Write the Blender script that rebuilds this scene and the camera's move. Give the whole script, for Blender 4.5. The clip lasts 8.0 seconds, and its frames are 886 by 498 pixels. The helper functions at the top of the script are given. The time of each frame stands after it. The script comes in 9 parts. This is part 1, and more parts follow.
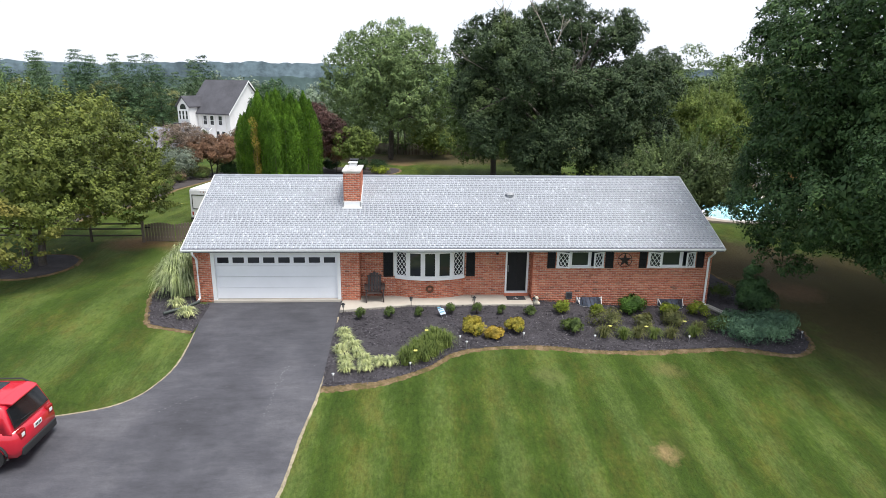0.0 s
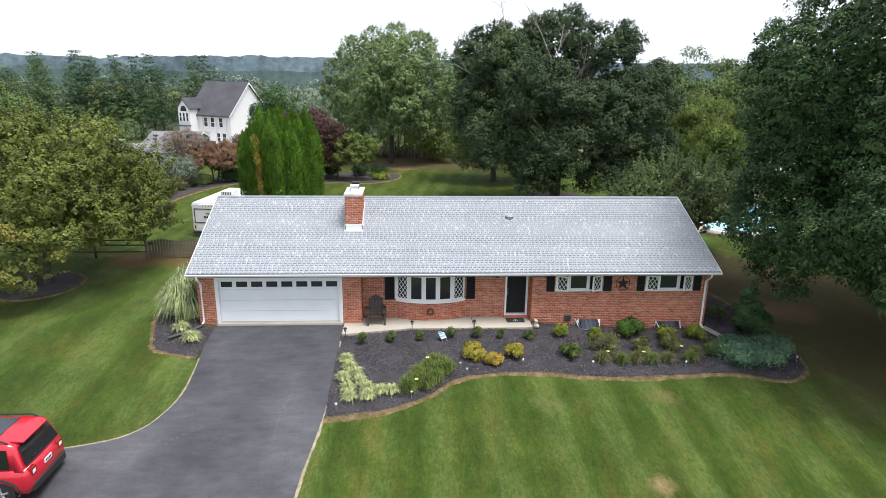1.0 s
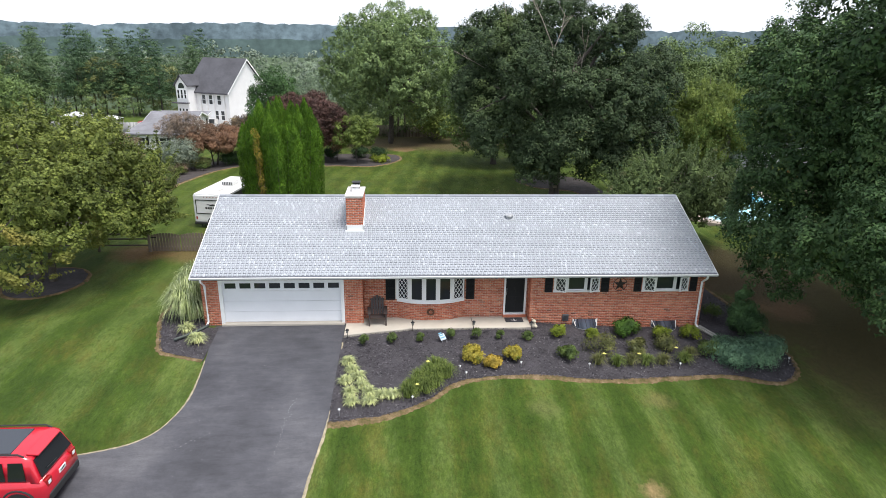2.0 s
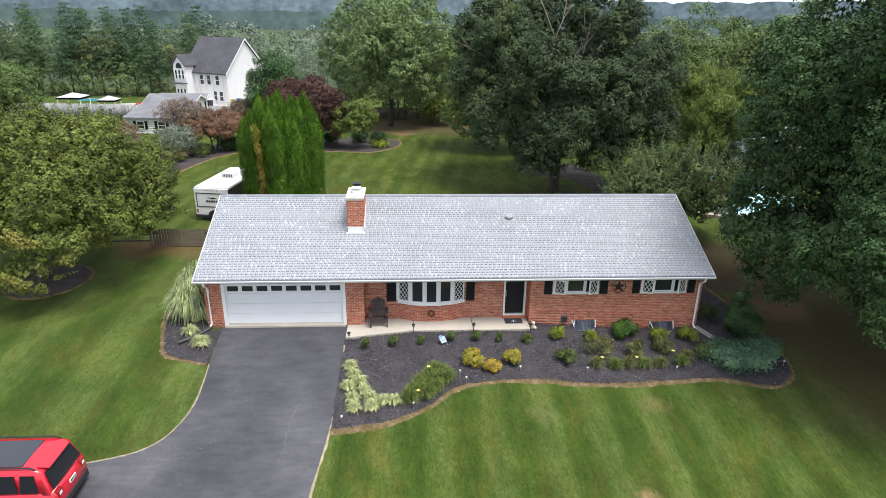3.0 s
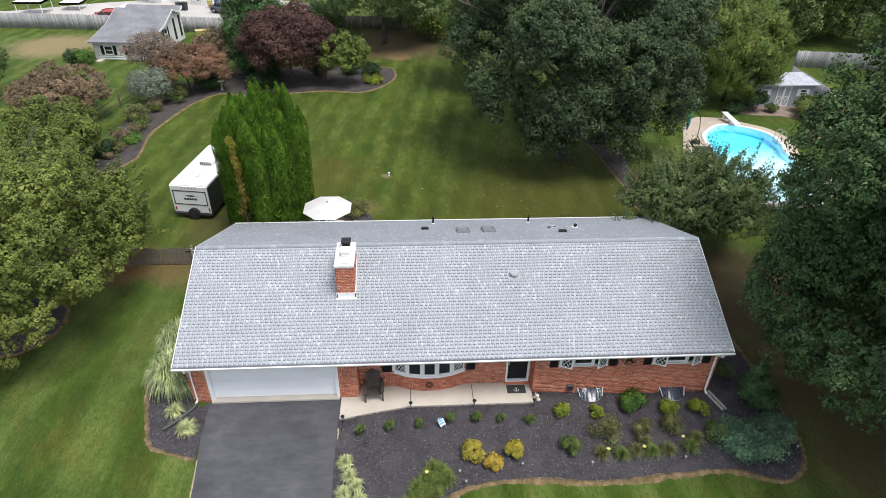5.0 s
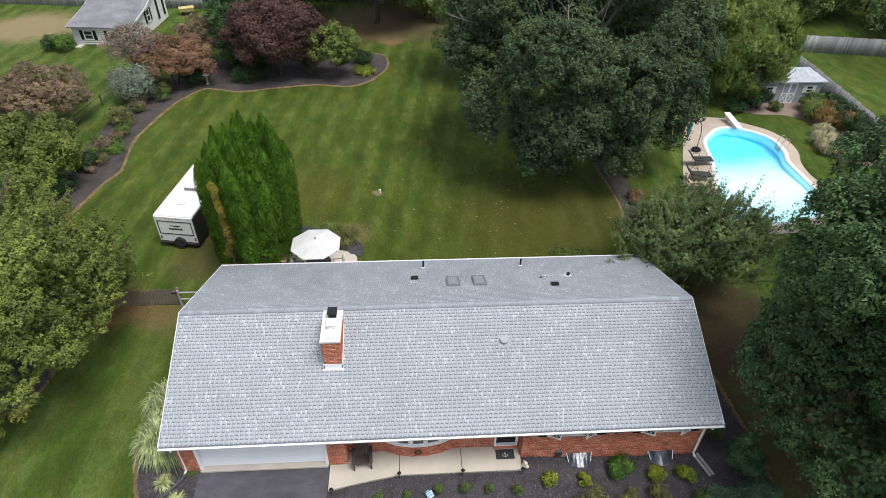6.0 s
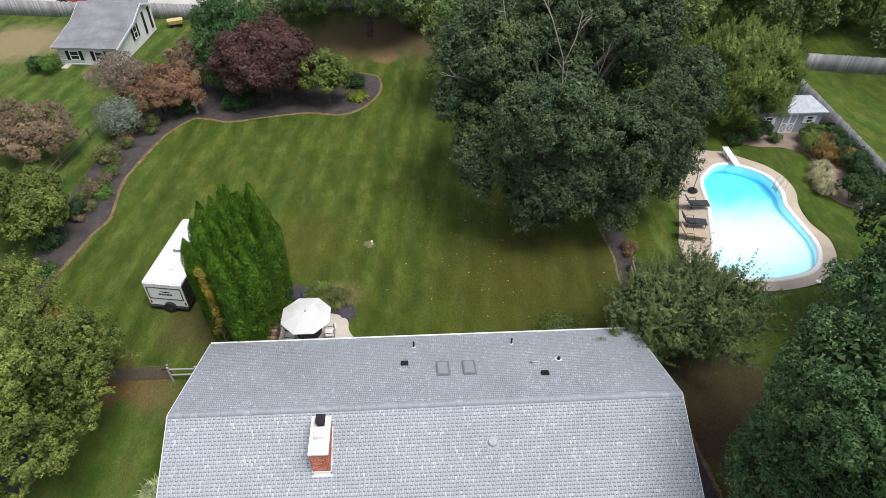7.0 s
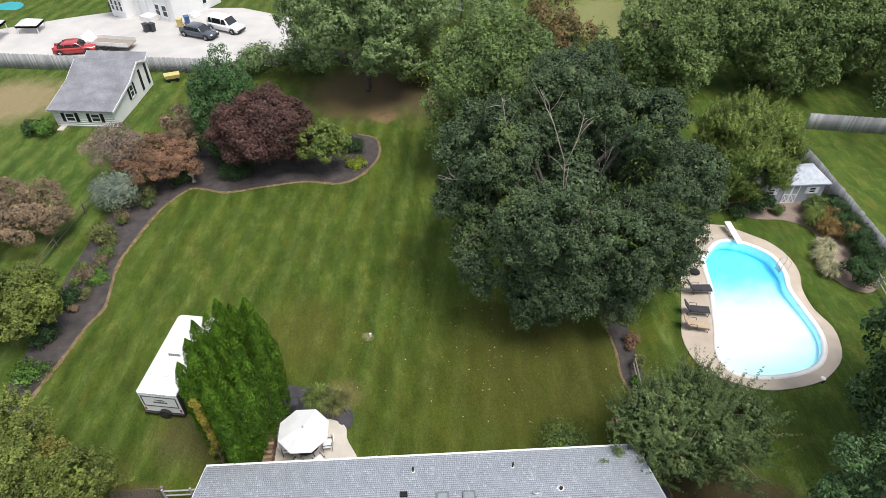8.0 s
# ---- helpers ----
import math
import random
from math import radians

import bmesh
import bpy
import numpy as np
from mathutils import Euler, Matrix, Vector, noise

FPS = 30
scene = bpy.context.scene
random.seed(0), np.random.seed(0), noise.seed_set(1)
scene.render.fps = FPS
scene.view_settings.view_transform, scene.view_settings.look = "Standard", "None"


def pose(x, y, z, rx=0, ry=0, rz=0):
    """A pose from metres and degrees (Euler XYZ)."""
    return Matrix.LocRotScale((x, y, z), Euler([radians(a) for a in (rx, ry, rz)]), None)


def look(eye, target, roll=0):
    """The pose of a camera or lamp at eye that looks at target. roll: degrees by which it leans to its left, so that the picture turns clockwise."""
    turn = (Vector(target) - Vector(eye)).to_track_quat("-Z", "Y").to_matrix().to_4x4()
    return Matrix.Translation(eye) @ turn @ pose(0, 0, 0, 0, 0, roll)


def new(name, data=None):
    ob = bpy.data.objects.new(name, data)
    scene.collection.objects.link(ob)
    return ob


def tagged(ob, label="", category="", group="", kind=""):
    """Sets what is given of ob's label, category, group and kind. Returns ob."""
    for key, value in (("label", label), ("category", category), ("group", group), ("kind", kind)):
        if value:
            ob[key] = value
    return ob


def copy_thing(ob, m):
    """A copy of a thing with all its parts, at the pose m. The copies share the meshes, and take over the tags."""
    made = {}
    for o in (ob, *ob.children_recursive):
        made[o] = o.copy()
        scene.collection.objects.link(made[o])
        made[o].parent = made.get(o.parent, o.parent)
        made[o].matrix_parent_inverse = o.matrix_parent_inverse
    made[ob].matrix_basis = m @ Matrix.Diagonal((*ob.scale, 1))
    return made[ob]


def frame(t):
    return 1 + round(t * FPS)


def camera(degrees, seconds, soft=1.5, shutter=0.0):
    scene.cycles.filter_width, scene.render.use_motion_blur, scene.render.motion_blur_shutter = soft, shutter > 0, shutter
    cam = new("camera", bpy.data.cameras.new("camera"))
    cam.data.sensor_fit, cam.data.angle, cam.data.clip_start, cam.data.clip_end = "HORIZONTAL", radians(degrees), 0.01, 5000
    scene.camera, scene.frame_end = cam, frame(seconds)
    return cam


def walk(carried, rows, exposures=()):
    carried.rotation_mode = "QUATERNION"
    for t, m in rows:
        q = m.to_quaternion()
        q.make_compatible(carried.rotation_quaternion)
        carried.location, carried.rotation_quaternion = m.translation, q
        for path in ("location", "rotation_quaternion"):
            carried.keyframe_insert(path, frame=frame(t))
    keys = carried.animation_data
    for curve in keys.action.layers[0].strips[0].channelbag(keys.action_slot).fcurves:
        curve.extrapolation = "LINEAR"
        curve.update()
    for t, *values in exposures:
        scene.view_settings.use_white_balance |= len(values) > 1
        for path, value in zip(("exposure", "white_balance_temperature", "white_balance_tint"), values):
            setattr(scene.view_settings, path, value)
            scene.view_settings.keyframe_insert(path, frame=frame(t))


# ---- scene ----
cam = camera(71.9, 8.0, 0.5)
METRES, EYE, TILT, LEAN, TURN = 28.715, 8.63, -15.4, -0.75, -3.15
ROWS = [
    (0.0, 0.0, 0.0, 0.0, 0.0, 0.0, -0.0),
    (0.5, -0.0001, -0.0055, 0.021, 0.0, -0.06, -0.03),
    (1.0, -0.0008, -0.0113, 0.0421, -0.0, -0.56, -0.01),
    (1.5, -0.0009, -0.0172, 0.0634, -0.01, -1.84, -0.01),
    (3.0, -0.0017, -0.0244, 0.1294, -0.01, -5.79, -0.06),
    (3.5, -0.0022, -0.0189, 0.1533, -0.02, -7.13, -0.05),
    (4.0, -0.0033, 0.0211, 0.2343, -0.03, -11.42, -0.07),
    (5.5, 0.0027, 0.1607, 0.4708, -0.2, -21.29, -0.11),
    (6.0, 0.0114, 0.2002, 0.5484, -0.27, -23.92, -0.14),
    (6.5, 0.0205, 0.2423, 0.6274, -0.31, -26.52, -0.13),
    (7.0, 0.0268, 0.2903, 0.7147, -0.37, -26.92, -0.06),
    (7.5, 0.0252, 0.3407, 0.8014, -0.45, -26.85, -0.06),
    (8.0, 0.0262, 0.397, 0.8845, -0.49, -26.7, -0.03),
]
EXPOSURES = [(0.0, 0.49), (3.0, 0.54), (4.2, 0.51), (5.5, 0.26), (6.5, 0.22), (7.4, 0.3), (8.0, 0.42)]
walk(cam, [(t, pose(0, -23.39, EYE, TILT, LEAN, TURN) @ pose(METRES * x, METRES * y, METRES * z, 90 + pitch, roll, yaw)) for t, x, y, z, yaw, pitch, roll in ROWS], EXPOSURES)

# ---- sky and sun: a bright, thinly overcast day ----
world = bpy.data.worlds.new("world")
scene.world = world
world.use_nodes = True
wn, wl = world.node_tree.nodes, world.node_tree.links
sky = wn.new("ShaderNodeTexSky")
sky.sky_type = "NISHITA"
sky.sun_disc = False
sky.sun_elevation, sky.sun_rotation = radians(68.6), radians(131)
sky.dust_density, sky.air_density = 1.0, 1.0
pale = wn.new("ShaderNodeHueSaturation")
pale.inputs["Saturation"].default_value = 0.25
wl.new(sky.outputs[0], pale.inputs["Color"])
cloud = wn.new("ShaderNodeMix")
cloud.data_type = "RGBA"
cloud.inputs[0].default_value = 0.6
cloud.inputs[7].default_value = (7.3, 7.9, 9.2, 1)
wl.new(pale.outputs[0], cloud.inputs[6])
wl.new(cloud.outputs[2], wn["Background"].inputs["Color"])
wn["Background"].inputs["Strength"].default_value = 0.118
sun_data = bpy.data.lights.new("sun", "SUN")
sun_data.energy, sun_data.angle, sun_data.color = 3.2, radians(26), (1.0, 0.955, 0.905)
sun = new("sun", sun_data)
sun.matrix_world = look((11.5, -10.5, 40), (0, 0, 0))

# ---- building helpers ----
rng = np.random.default_rng(7)


def smooth(a, b, x):
    u = np.clip((np.asarray(x, float) - a) / (b - a), 0, 1)
    return u * u * (3 - 2 * u)


def gz(x, y):
    """Height of the ground."""
    x, y = np.asarray(x, float), np.asarray(y, float)
    z = -0.085 * np.clip(-y, 0, 6) - 0.16 * np.clip(-y - 6, 0, 12) - 0.02 * np.clip(-y - 18, 0, 60)
    z = z - 0.33 * smooth(3.5, 10, x) * (1 - smooth(2, 14, y))
    z = z - 0.022 * np.clip(y - 8, 0, 60) - 0.06 * np.clip(y - 75, 0, 150)
    return z


def ground_z(x, y):
    return float(gz(x, y))


def np_mesh(name, verts, faces):
    """A mesh from arrays of corners and of quads or triangles."""
    verts, faces = np.asarray(verts, np.float32), np.asarray(faces, np.int32)
    me = bpy.data.meshes.new(name)
    me.vertices.add(len(verts))
    me.vertices.foreach_set("co", verts.ravel())
    k = faces.shape[1]
    me.loops.add(faces.size)
    me.loops.foreach_set("vertex_index", faces.ravel())
    me.polygons.add(len(faces))
    me.polygons.foreach_set("loop_start", np.arange(0, faces.size, k, dtype=np.int32))
    me.update(calc_edges=True)
    me.validate()
    return me


def thing(name, at, label, category, group="", kind="", turn=0.0):
    """An empty at the base of a thing, to which its parts are added."""
    ob = new(name)
    ob.empty_display_size = 0.2
    ob.matrix_world = pose(at[0], at[1], at[2], 0, 0, turn)
    return tagged(ob, label, category, group, kind)


def part(name, bm, material, parent=None, label="", sleek=False):
    """Links a bmesh or a mesh as one mesh object under a thing or a part."""
    if isinstance(bm, bmesh.types.BMesh):
        bmesh.ops.recalc_face_normals(bm, faces=bm.faces)
        me = bpy.data.meshes.new(name)
        bm.to_mesh(me)
        bm.free()
    else:
        me = bm
    if sleek:
        me.polygons.foreach_set("use_smooth", [True] * len(me.polygons))
    me.materials.clear()
    me.materials.append(material)
    ob = new(name, me)
    ob.parent = parent
    if label:
        ob["label"] = label
    return ob


def B():
    return bmesh.new()


def box(bm, x0, y0, z0, x1, y1, z1, bevel=0.0, m=None):
    r = bmesh.ops.create_cube(bm, size=1)
    bmesh.ops.scale(bm, vec=(x1 - x0, y1 - y0, z1 - z0), verts=r["verts"])
    bmesh.ops.translate(bm, vec=((x0 + x1) / 2, (y0 + y1) / 2, (z0 + z1) / 2), verts=r["verts"])
    vs = r["verts"]
    if bevel:
        es = list({e for v in vs for e in v.link_edges})
        vs = bmesh.ops.bevel(bm, geom=es, offset=bevel, segments=2, affect="EDGES", profile=0.6)["verts"]
        vs = list({v for v in vs})
    if m is not None:
        bmesh.ops.transform(bm, matrix=m, verts=vs)
    return bm


def rod(bm, p0, p1, r0, r1=None, n=10):
    """A round bar between two points, tapered."""
    p0, p1 = Vector(p0), Vector(p1)
    d = p1 - p0
    m = Matrix.Translation((p0 + p1) / 2) @ d.to_track_quat("Z", "Y").to_matrix().to_4x4()
    bmesh.ops.create_cone(bm, cap_ends=True, segments=n, radius1=r0, radius2=r0 if r1 is None else r1, depth=d.length, matrix=m)
    return bm


def ball(bm, c, r, n=12, squash=(1, 1, 1)):
    bmesh.ops.create_uvsphere(bm, u_segments=n, v_segments=max(6, n // 2 + 1), radius=r, matrix=Matrix.Translation(c) @ Matrix.Diagonal((*squash, 1)))
    return bm


def prism(bm, pts, vec):
    """Pushes a flat outline along vec."""
    f = bm.faces.new([bm.verts.new(p) for p in pts])
    ex = bmesh.ops.extrude_face_region(bm, geom=[f])
    bmesh.ops.translate(bm, vec=vec, verts=[g for g in ex["geom"] if isinstance(g, bmesh.types.BMVert)])
    return bm


def tube(bm, pts, radii, n=8):
    """A bent tapering tube through the points."""
    rings = []
    pts = [Vector(p) for p in pts]
    for i, p in enumerate(pts):
        d = (pts[min(i + 1, len(pts) - 1)] - pts[max(i - 1, 0)]).normalized()
        q = d.to_track_quat("Z", "Y")
        rings.append([bm.verts.new(p + q @ Vector((radii[i] * math.cos(2 * math.pi * k / n), radii[i] * math.sin(2 * math.pi * k / n), 0))) for k in range(n)])
    for a, b in zip(rings, rings[1:]):
        for k in range(n):
            bm.faces.new((a[k], a[(k + 1) % n], b[(k + 1) % n], b[k]))
    bm.faces.new(rings[0][::-1]), bm.faces.new(rings[-1])
    return bm


def spline(pts, closed=False, steps=6):
    """Rounds a polyline."""
    pts = [np.array(p, float) for p in pts]
    n, out = len(pts), []
    for i in range(n if closed else n - 1):
        g = (lambda k: pts[k % n]) if closed else (lambda k: pts[min(max(k, 0), n - 1)])
        p0, p1, p2, p3 = g(i - 1), g(i), g(i + 1), g(i + 2)
        for s in range(steps):
            u = s / steps
            out.append(0.5 * (2 * p1 + (p2 - p0) * u + (2 * p0 - 5 * p1 + 4 * p2 - p3) * u * u + (3 * p1 - p0 - 3 * p2 + p3) * u ** 3))
    if not closed:
        out.append(pts[-1])
    return [tuple(p) for p in out]


def sheet(name, outline, lift, material, label, step=0.6, rough=0.0, crown=0.0, kind="structure", skirt=0.06):
    """A sheet draped over the ground inside an outline, with a thin skirt at its rim."""
    bm = B()
    bm.faces.new([bm.verts.new((x, y, 0)) for x, y in outline])
    xs, ys = [p[0] for p in outline], [p[1] for p in outline]
    for axis, lo, hi in ((0, min(xs), max(xs)), (1, min(ys), max(ys))):
        c = math.ceil(lo / step) * step
        while c < hi:
            at, no = [0, 0, 0], [0, 0, 0]
            at[axis], no[axis] = c, 1
            bmesh.ops.bisect_plane(bm, geom=bm.verts[:] + bm.edges[:] + bm.faces[:], plane_co=at, plane_no=no)
            c += step
    bmesh.ops.triangulate(bm, faces=bm.faces)
    rim = {v for e in bm.edges if e.is_boundary for v in e.verts}
    for v in bm.verts:
        v.co.z = ground_z(v.co.x, v.co.y) + lift
        if v not in rim:
            v.co.z += crown + rough * noise.noise(Vector((v.co.x * 1.3, v.co.y * 1.3, 5)))
    ex = bmesh.ops.extrude_edge_only(bm, edges=[e for e in bm.edges if e.is_boundary])
    for g in ex["geom"]:
        if isinstance(g, bmesh.types.BMVert):
            g.co.z -= skirt + lift
    ob = part(name, bm, material)
    return tagged(ob, label, name.split("_")[0], "", kind)


def ribbon(name, line, width, lift, material, label, seed=1):
    """A narrow uneven strip along a line on the ground."""
    r = np.random.default_rng(seed)
    pts = np.array(line)
    run = np.concatenate([[0], np.cumsum(np.linalg.norm(np.diff(pts, axis=0), axis=1))])
    even = np.arange(0, run[-1], 0.09)
    pts = np.stack([np.interp(even, run, pts[:, 0]), np.interp(even, run, pts[:, 1])], 1)
    t = np.gradient(pts, axis=0)
    t /= np.linalg.norm(t, axis=1)[:, None] + 1e-9
    nrm = np.stack([-t[:, 1], t[:, 0]], 1)
    slow = np.interp(even, np.arange(0, run[-1] + 2, 0.9), 0.7 + 0.7 * r.random(len(np.arange(0, run[-1] + 2, 0.9))))
    rows = []
    for k in (-0.5, -0.2, 0.2, 0.5):
        w = width * slow * (0.65 + 0.7 * r.random(len(pts)))
        q = pts + nrm * (w * k)[:, None]
        rows.append(np.column_stack([q, gz(q[:, 0], q[:, 1]) + (lift if abs(k) < 0.4 else -0.01)]))
    v = np.concatenate(rows)
    n = len(pts)
    f = [(j * n + i, j * n + i + 1, (j + 1) * n + i + 1, (j + 1) * n + i) for j in range(3) for i in range(n - 1)]
    return tagged(part(name, np_mesh(name, v, f), material), label, "edging", "", "structure")


# ---- boxes in bulk ----
CUBE = np.array([(x, y, z) for x in (0, 1) for y in (0, 1) for z in (0, 1)], float)
CUBE_F = np.array([(0, 1, 3, 2), (4, 6, 7, 5), (0, 4, 5, 1), (2, 3, 7, 6), (0, 2, 6, 4), (1, 5, 7, 3)])


def boxes(lo, hi):
    """Corners and faces of many boxes."""
    lo, hi = np.asarray(lo, float), np.asarray(hi, float)
    v = lo[:, None, :] + CUBE[None] * (hi - lo)[:, None, :]
    f = CUBE_F[None] + 8 * np.arange(len(lo))[:, None, None]
    return v.reshape(-1, 3), f.reshape(-1, 4)


# ---- foliage ----
def unit(v):
    return v / (np.linalg.norm(v, axis=-1, keepdims=True) + 1e-9)


def leaves(clumps, count, size, r, droop=0.2, slim=0.55, up=0.35, shell=0.55, grain=0.0):
    """Leaf blades over clumps, rows of x, y, z, radius, squash and outward direction."""
    clumps = np.asarray(clumps, float)
    if clumps.shape[1] < 8:
        clumps = np.column_stack([clumps, np.zeros((len(clumps), 2)), np.full(len(clumps), 0.5)])
    w = clumps[:, 3] ** 2
    idx = r.choice(len(clumps), count, p=w / w.sum())
    d = unit(r.normal(size=(count, 3)))
    d[:, 2] = np.where(r.random(count) < 0.35, np.abs(d[:, 2]), d[:, 2])
    rad = clumps[idx, 3] * (shell + (1.08 - shell) * np.sqrt(r.random(count)))
    c = clumps[idx, :3] + d * rad[:, None] * np.stack([np.ones(count), np.ones(count), clumps[idx, 4]], 1)
    nrm = unit(d * 0.95 + clumps[idx, 5:8] * 0.5 + r.normal(size=(count, 3)) * 0.42 + np.array([0, 0, up]))
    a = unit(np.cross(nrm, r.normal(size=(count, 3))))
    if grain:
        way = unit(clumps[idx, 5:8] + np.array([0, 0, 1.0]))
        a = unit(a + grain * (way - nrm * np.sum(way * nrm, 1, keepdims=True)))
    b = unit(np.cross(nrm, a))
    s = size * (0.65 + 0.7 * r.random(count))[:, None]
    tip = a * s * 0.5
    side = b * s * slim * 0.5
    dr = np.array([0, 0, -1.0]) * s * droop
    v = np.stack([c - tip * 0.8 + side, c + tip + dr, c - tip * 0.8 - side], 1).reshape(-1, 3)
    return v, np.arange(3 * count).reshape(-1, 3)


def crown_clumps(c, rx, ry, rz, n, rc, r, low=-0.75, inner=0.25, ragged=0.16, squash=0.85):
    """Clumps over an uneven egg-shaped crown."""
    d = unit(r.normal(size=(n * 6, 3)))
    d = d[d[:, 2] > low][:n]
    ph = r.random(3) * 6
    wave = 1 + ragged * (np.sin(3 * np.arctan2(d[:, 1], d[:, 0]) + ph[0]) * 0.5 + np.sin(4.1 * d[:, 2] + ph[1]) * 0.5 + r.normal(size=len(d)) * 0.5)
    k = np.where(r.random(len(d)) < inner, 0.45 + 0.35 * r.random(len(d)), 1.0) * wave
    rad = rc * (0.6 + 0.8 * r.random(len(d)))
    p = np.array(c) + d * k[:, None] * (np.array([rx, ry, rz]) - rc * 0.7)
    return np.column_stack([p, rad, np.full(len(d), squash), d])


def lobe_ring(c, rx, ry, rz, lobes, rl, r, low=-0.75, ragged=0.12):
    """Lobes x, y, z, radius and outward direction, spread over an uneven egg."""
    k = np.arange(lobes) + 0.5
    zz = 1 - (1 - low) * k / lobes
    ang = k * 2.399963 + r.random() * 6 + 0.25 * r.normal(size=lobes)
    flat = np.sqrt(np.clip(1 - zz ** 2, 0, 1))
    d = np.stack([flat * np.cos(ang), flat * np.sin(ang), zz], 1)
    cen = np.array(c) + d * (np.array([rx, ry, rz]) - rl * 0.75) * (1 + ragged * r.normal(size=lobes))[:, None]
    return np.column_stack([cen, rl * (0.7 + 0.6 * r.random(lobes)), d])


def cover(lobes, c, n, rc, r, squash=0.8, thin=0.85):
    """Small clumps over the open side of every lobe; those buried in a neighbour are left out."""
    out = []
    for i, q in enumerate(lobes):
        dd, size = q[4:7], q[3]
        m = max(8, int(n * (size / lobes[:, 3].mean()) ** 2))
        e = unit(r.normal(size=(m * 3, 3)) + 0.4 * dd + np.array([0, 0, 0.25]))
        e = e[(e @ dd) > -0.5][:m]
        p = q[:3] + e * (size * (0.86 + 0.2 * r.random(len(e))))[:, None] * np.array([1, 1, thin])
        gap = np.linalg.norm((p[:, None, :] - lobes[None, :, :3]) / np.array([1, 1, thin]), axis=2) / lobes[None, :, 3]
        gap[:, i] = 9
        keep = gap.min(1) > 0.8
        p, e = p[keep], e[keep]
        out.append(np.column_stack([p, rc * (0.5 + 0.9 * r.random(len(p)) ** 1.5), np.full(len(p), squash), unit(e + 0.2 * dd + np.array([0, 0, 0.3]))]))
    return np.vstack(out)


def billow(c, rx, ry, rz, lobes, rl, n, rc, r, low=-0.75, ragged=0.12, squash=0.8, thin=0.85):
    """A crown of billowing lobes, each covered with small clumps."""
    ring = lobe_ring(c, rx, ry, rz, lobes, rl, r, low, ragged)
    return cover(ring, c, n, rc, r, squash, thin)


def wood(bm, base, top, r0, clumps, r, limbs=9, n=8):
    """A tapered trunk and limbs that reach into the crown."""
    base, top = np.array(base, float), np.array(top, float)
    mid = (base + top) / 2 + r.normal(size=3) * 0.03 * np.linalg.norm(top - base)
    tube(bm, [base - [0, 0, 0.15], base + [0, 0, 0.25], mid, top], [r0 * 1.45, r0, r0 * 0.75, r0 * 0.3], n)
    for k in r.choice(len(clumps), min(limbs, len(clumps)), replace=False):
        u = 0.3 + 0.6 * r.random()
        s = base + (top - base) * u
        e = clumps[k, :3]
        m = (s + e) / 2 + np.array([0, 0, 0.12 * np.linalg.norm(e - s)])
        tube(bm, [s, m, e], [r0 * 0.42, r0 * 0.25, r0 * 0.07], 6)
    return bm


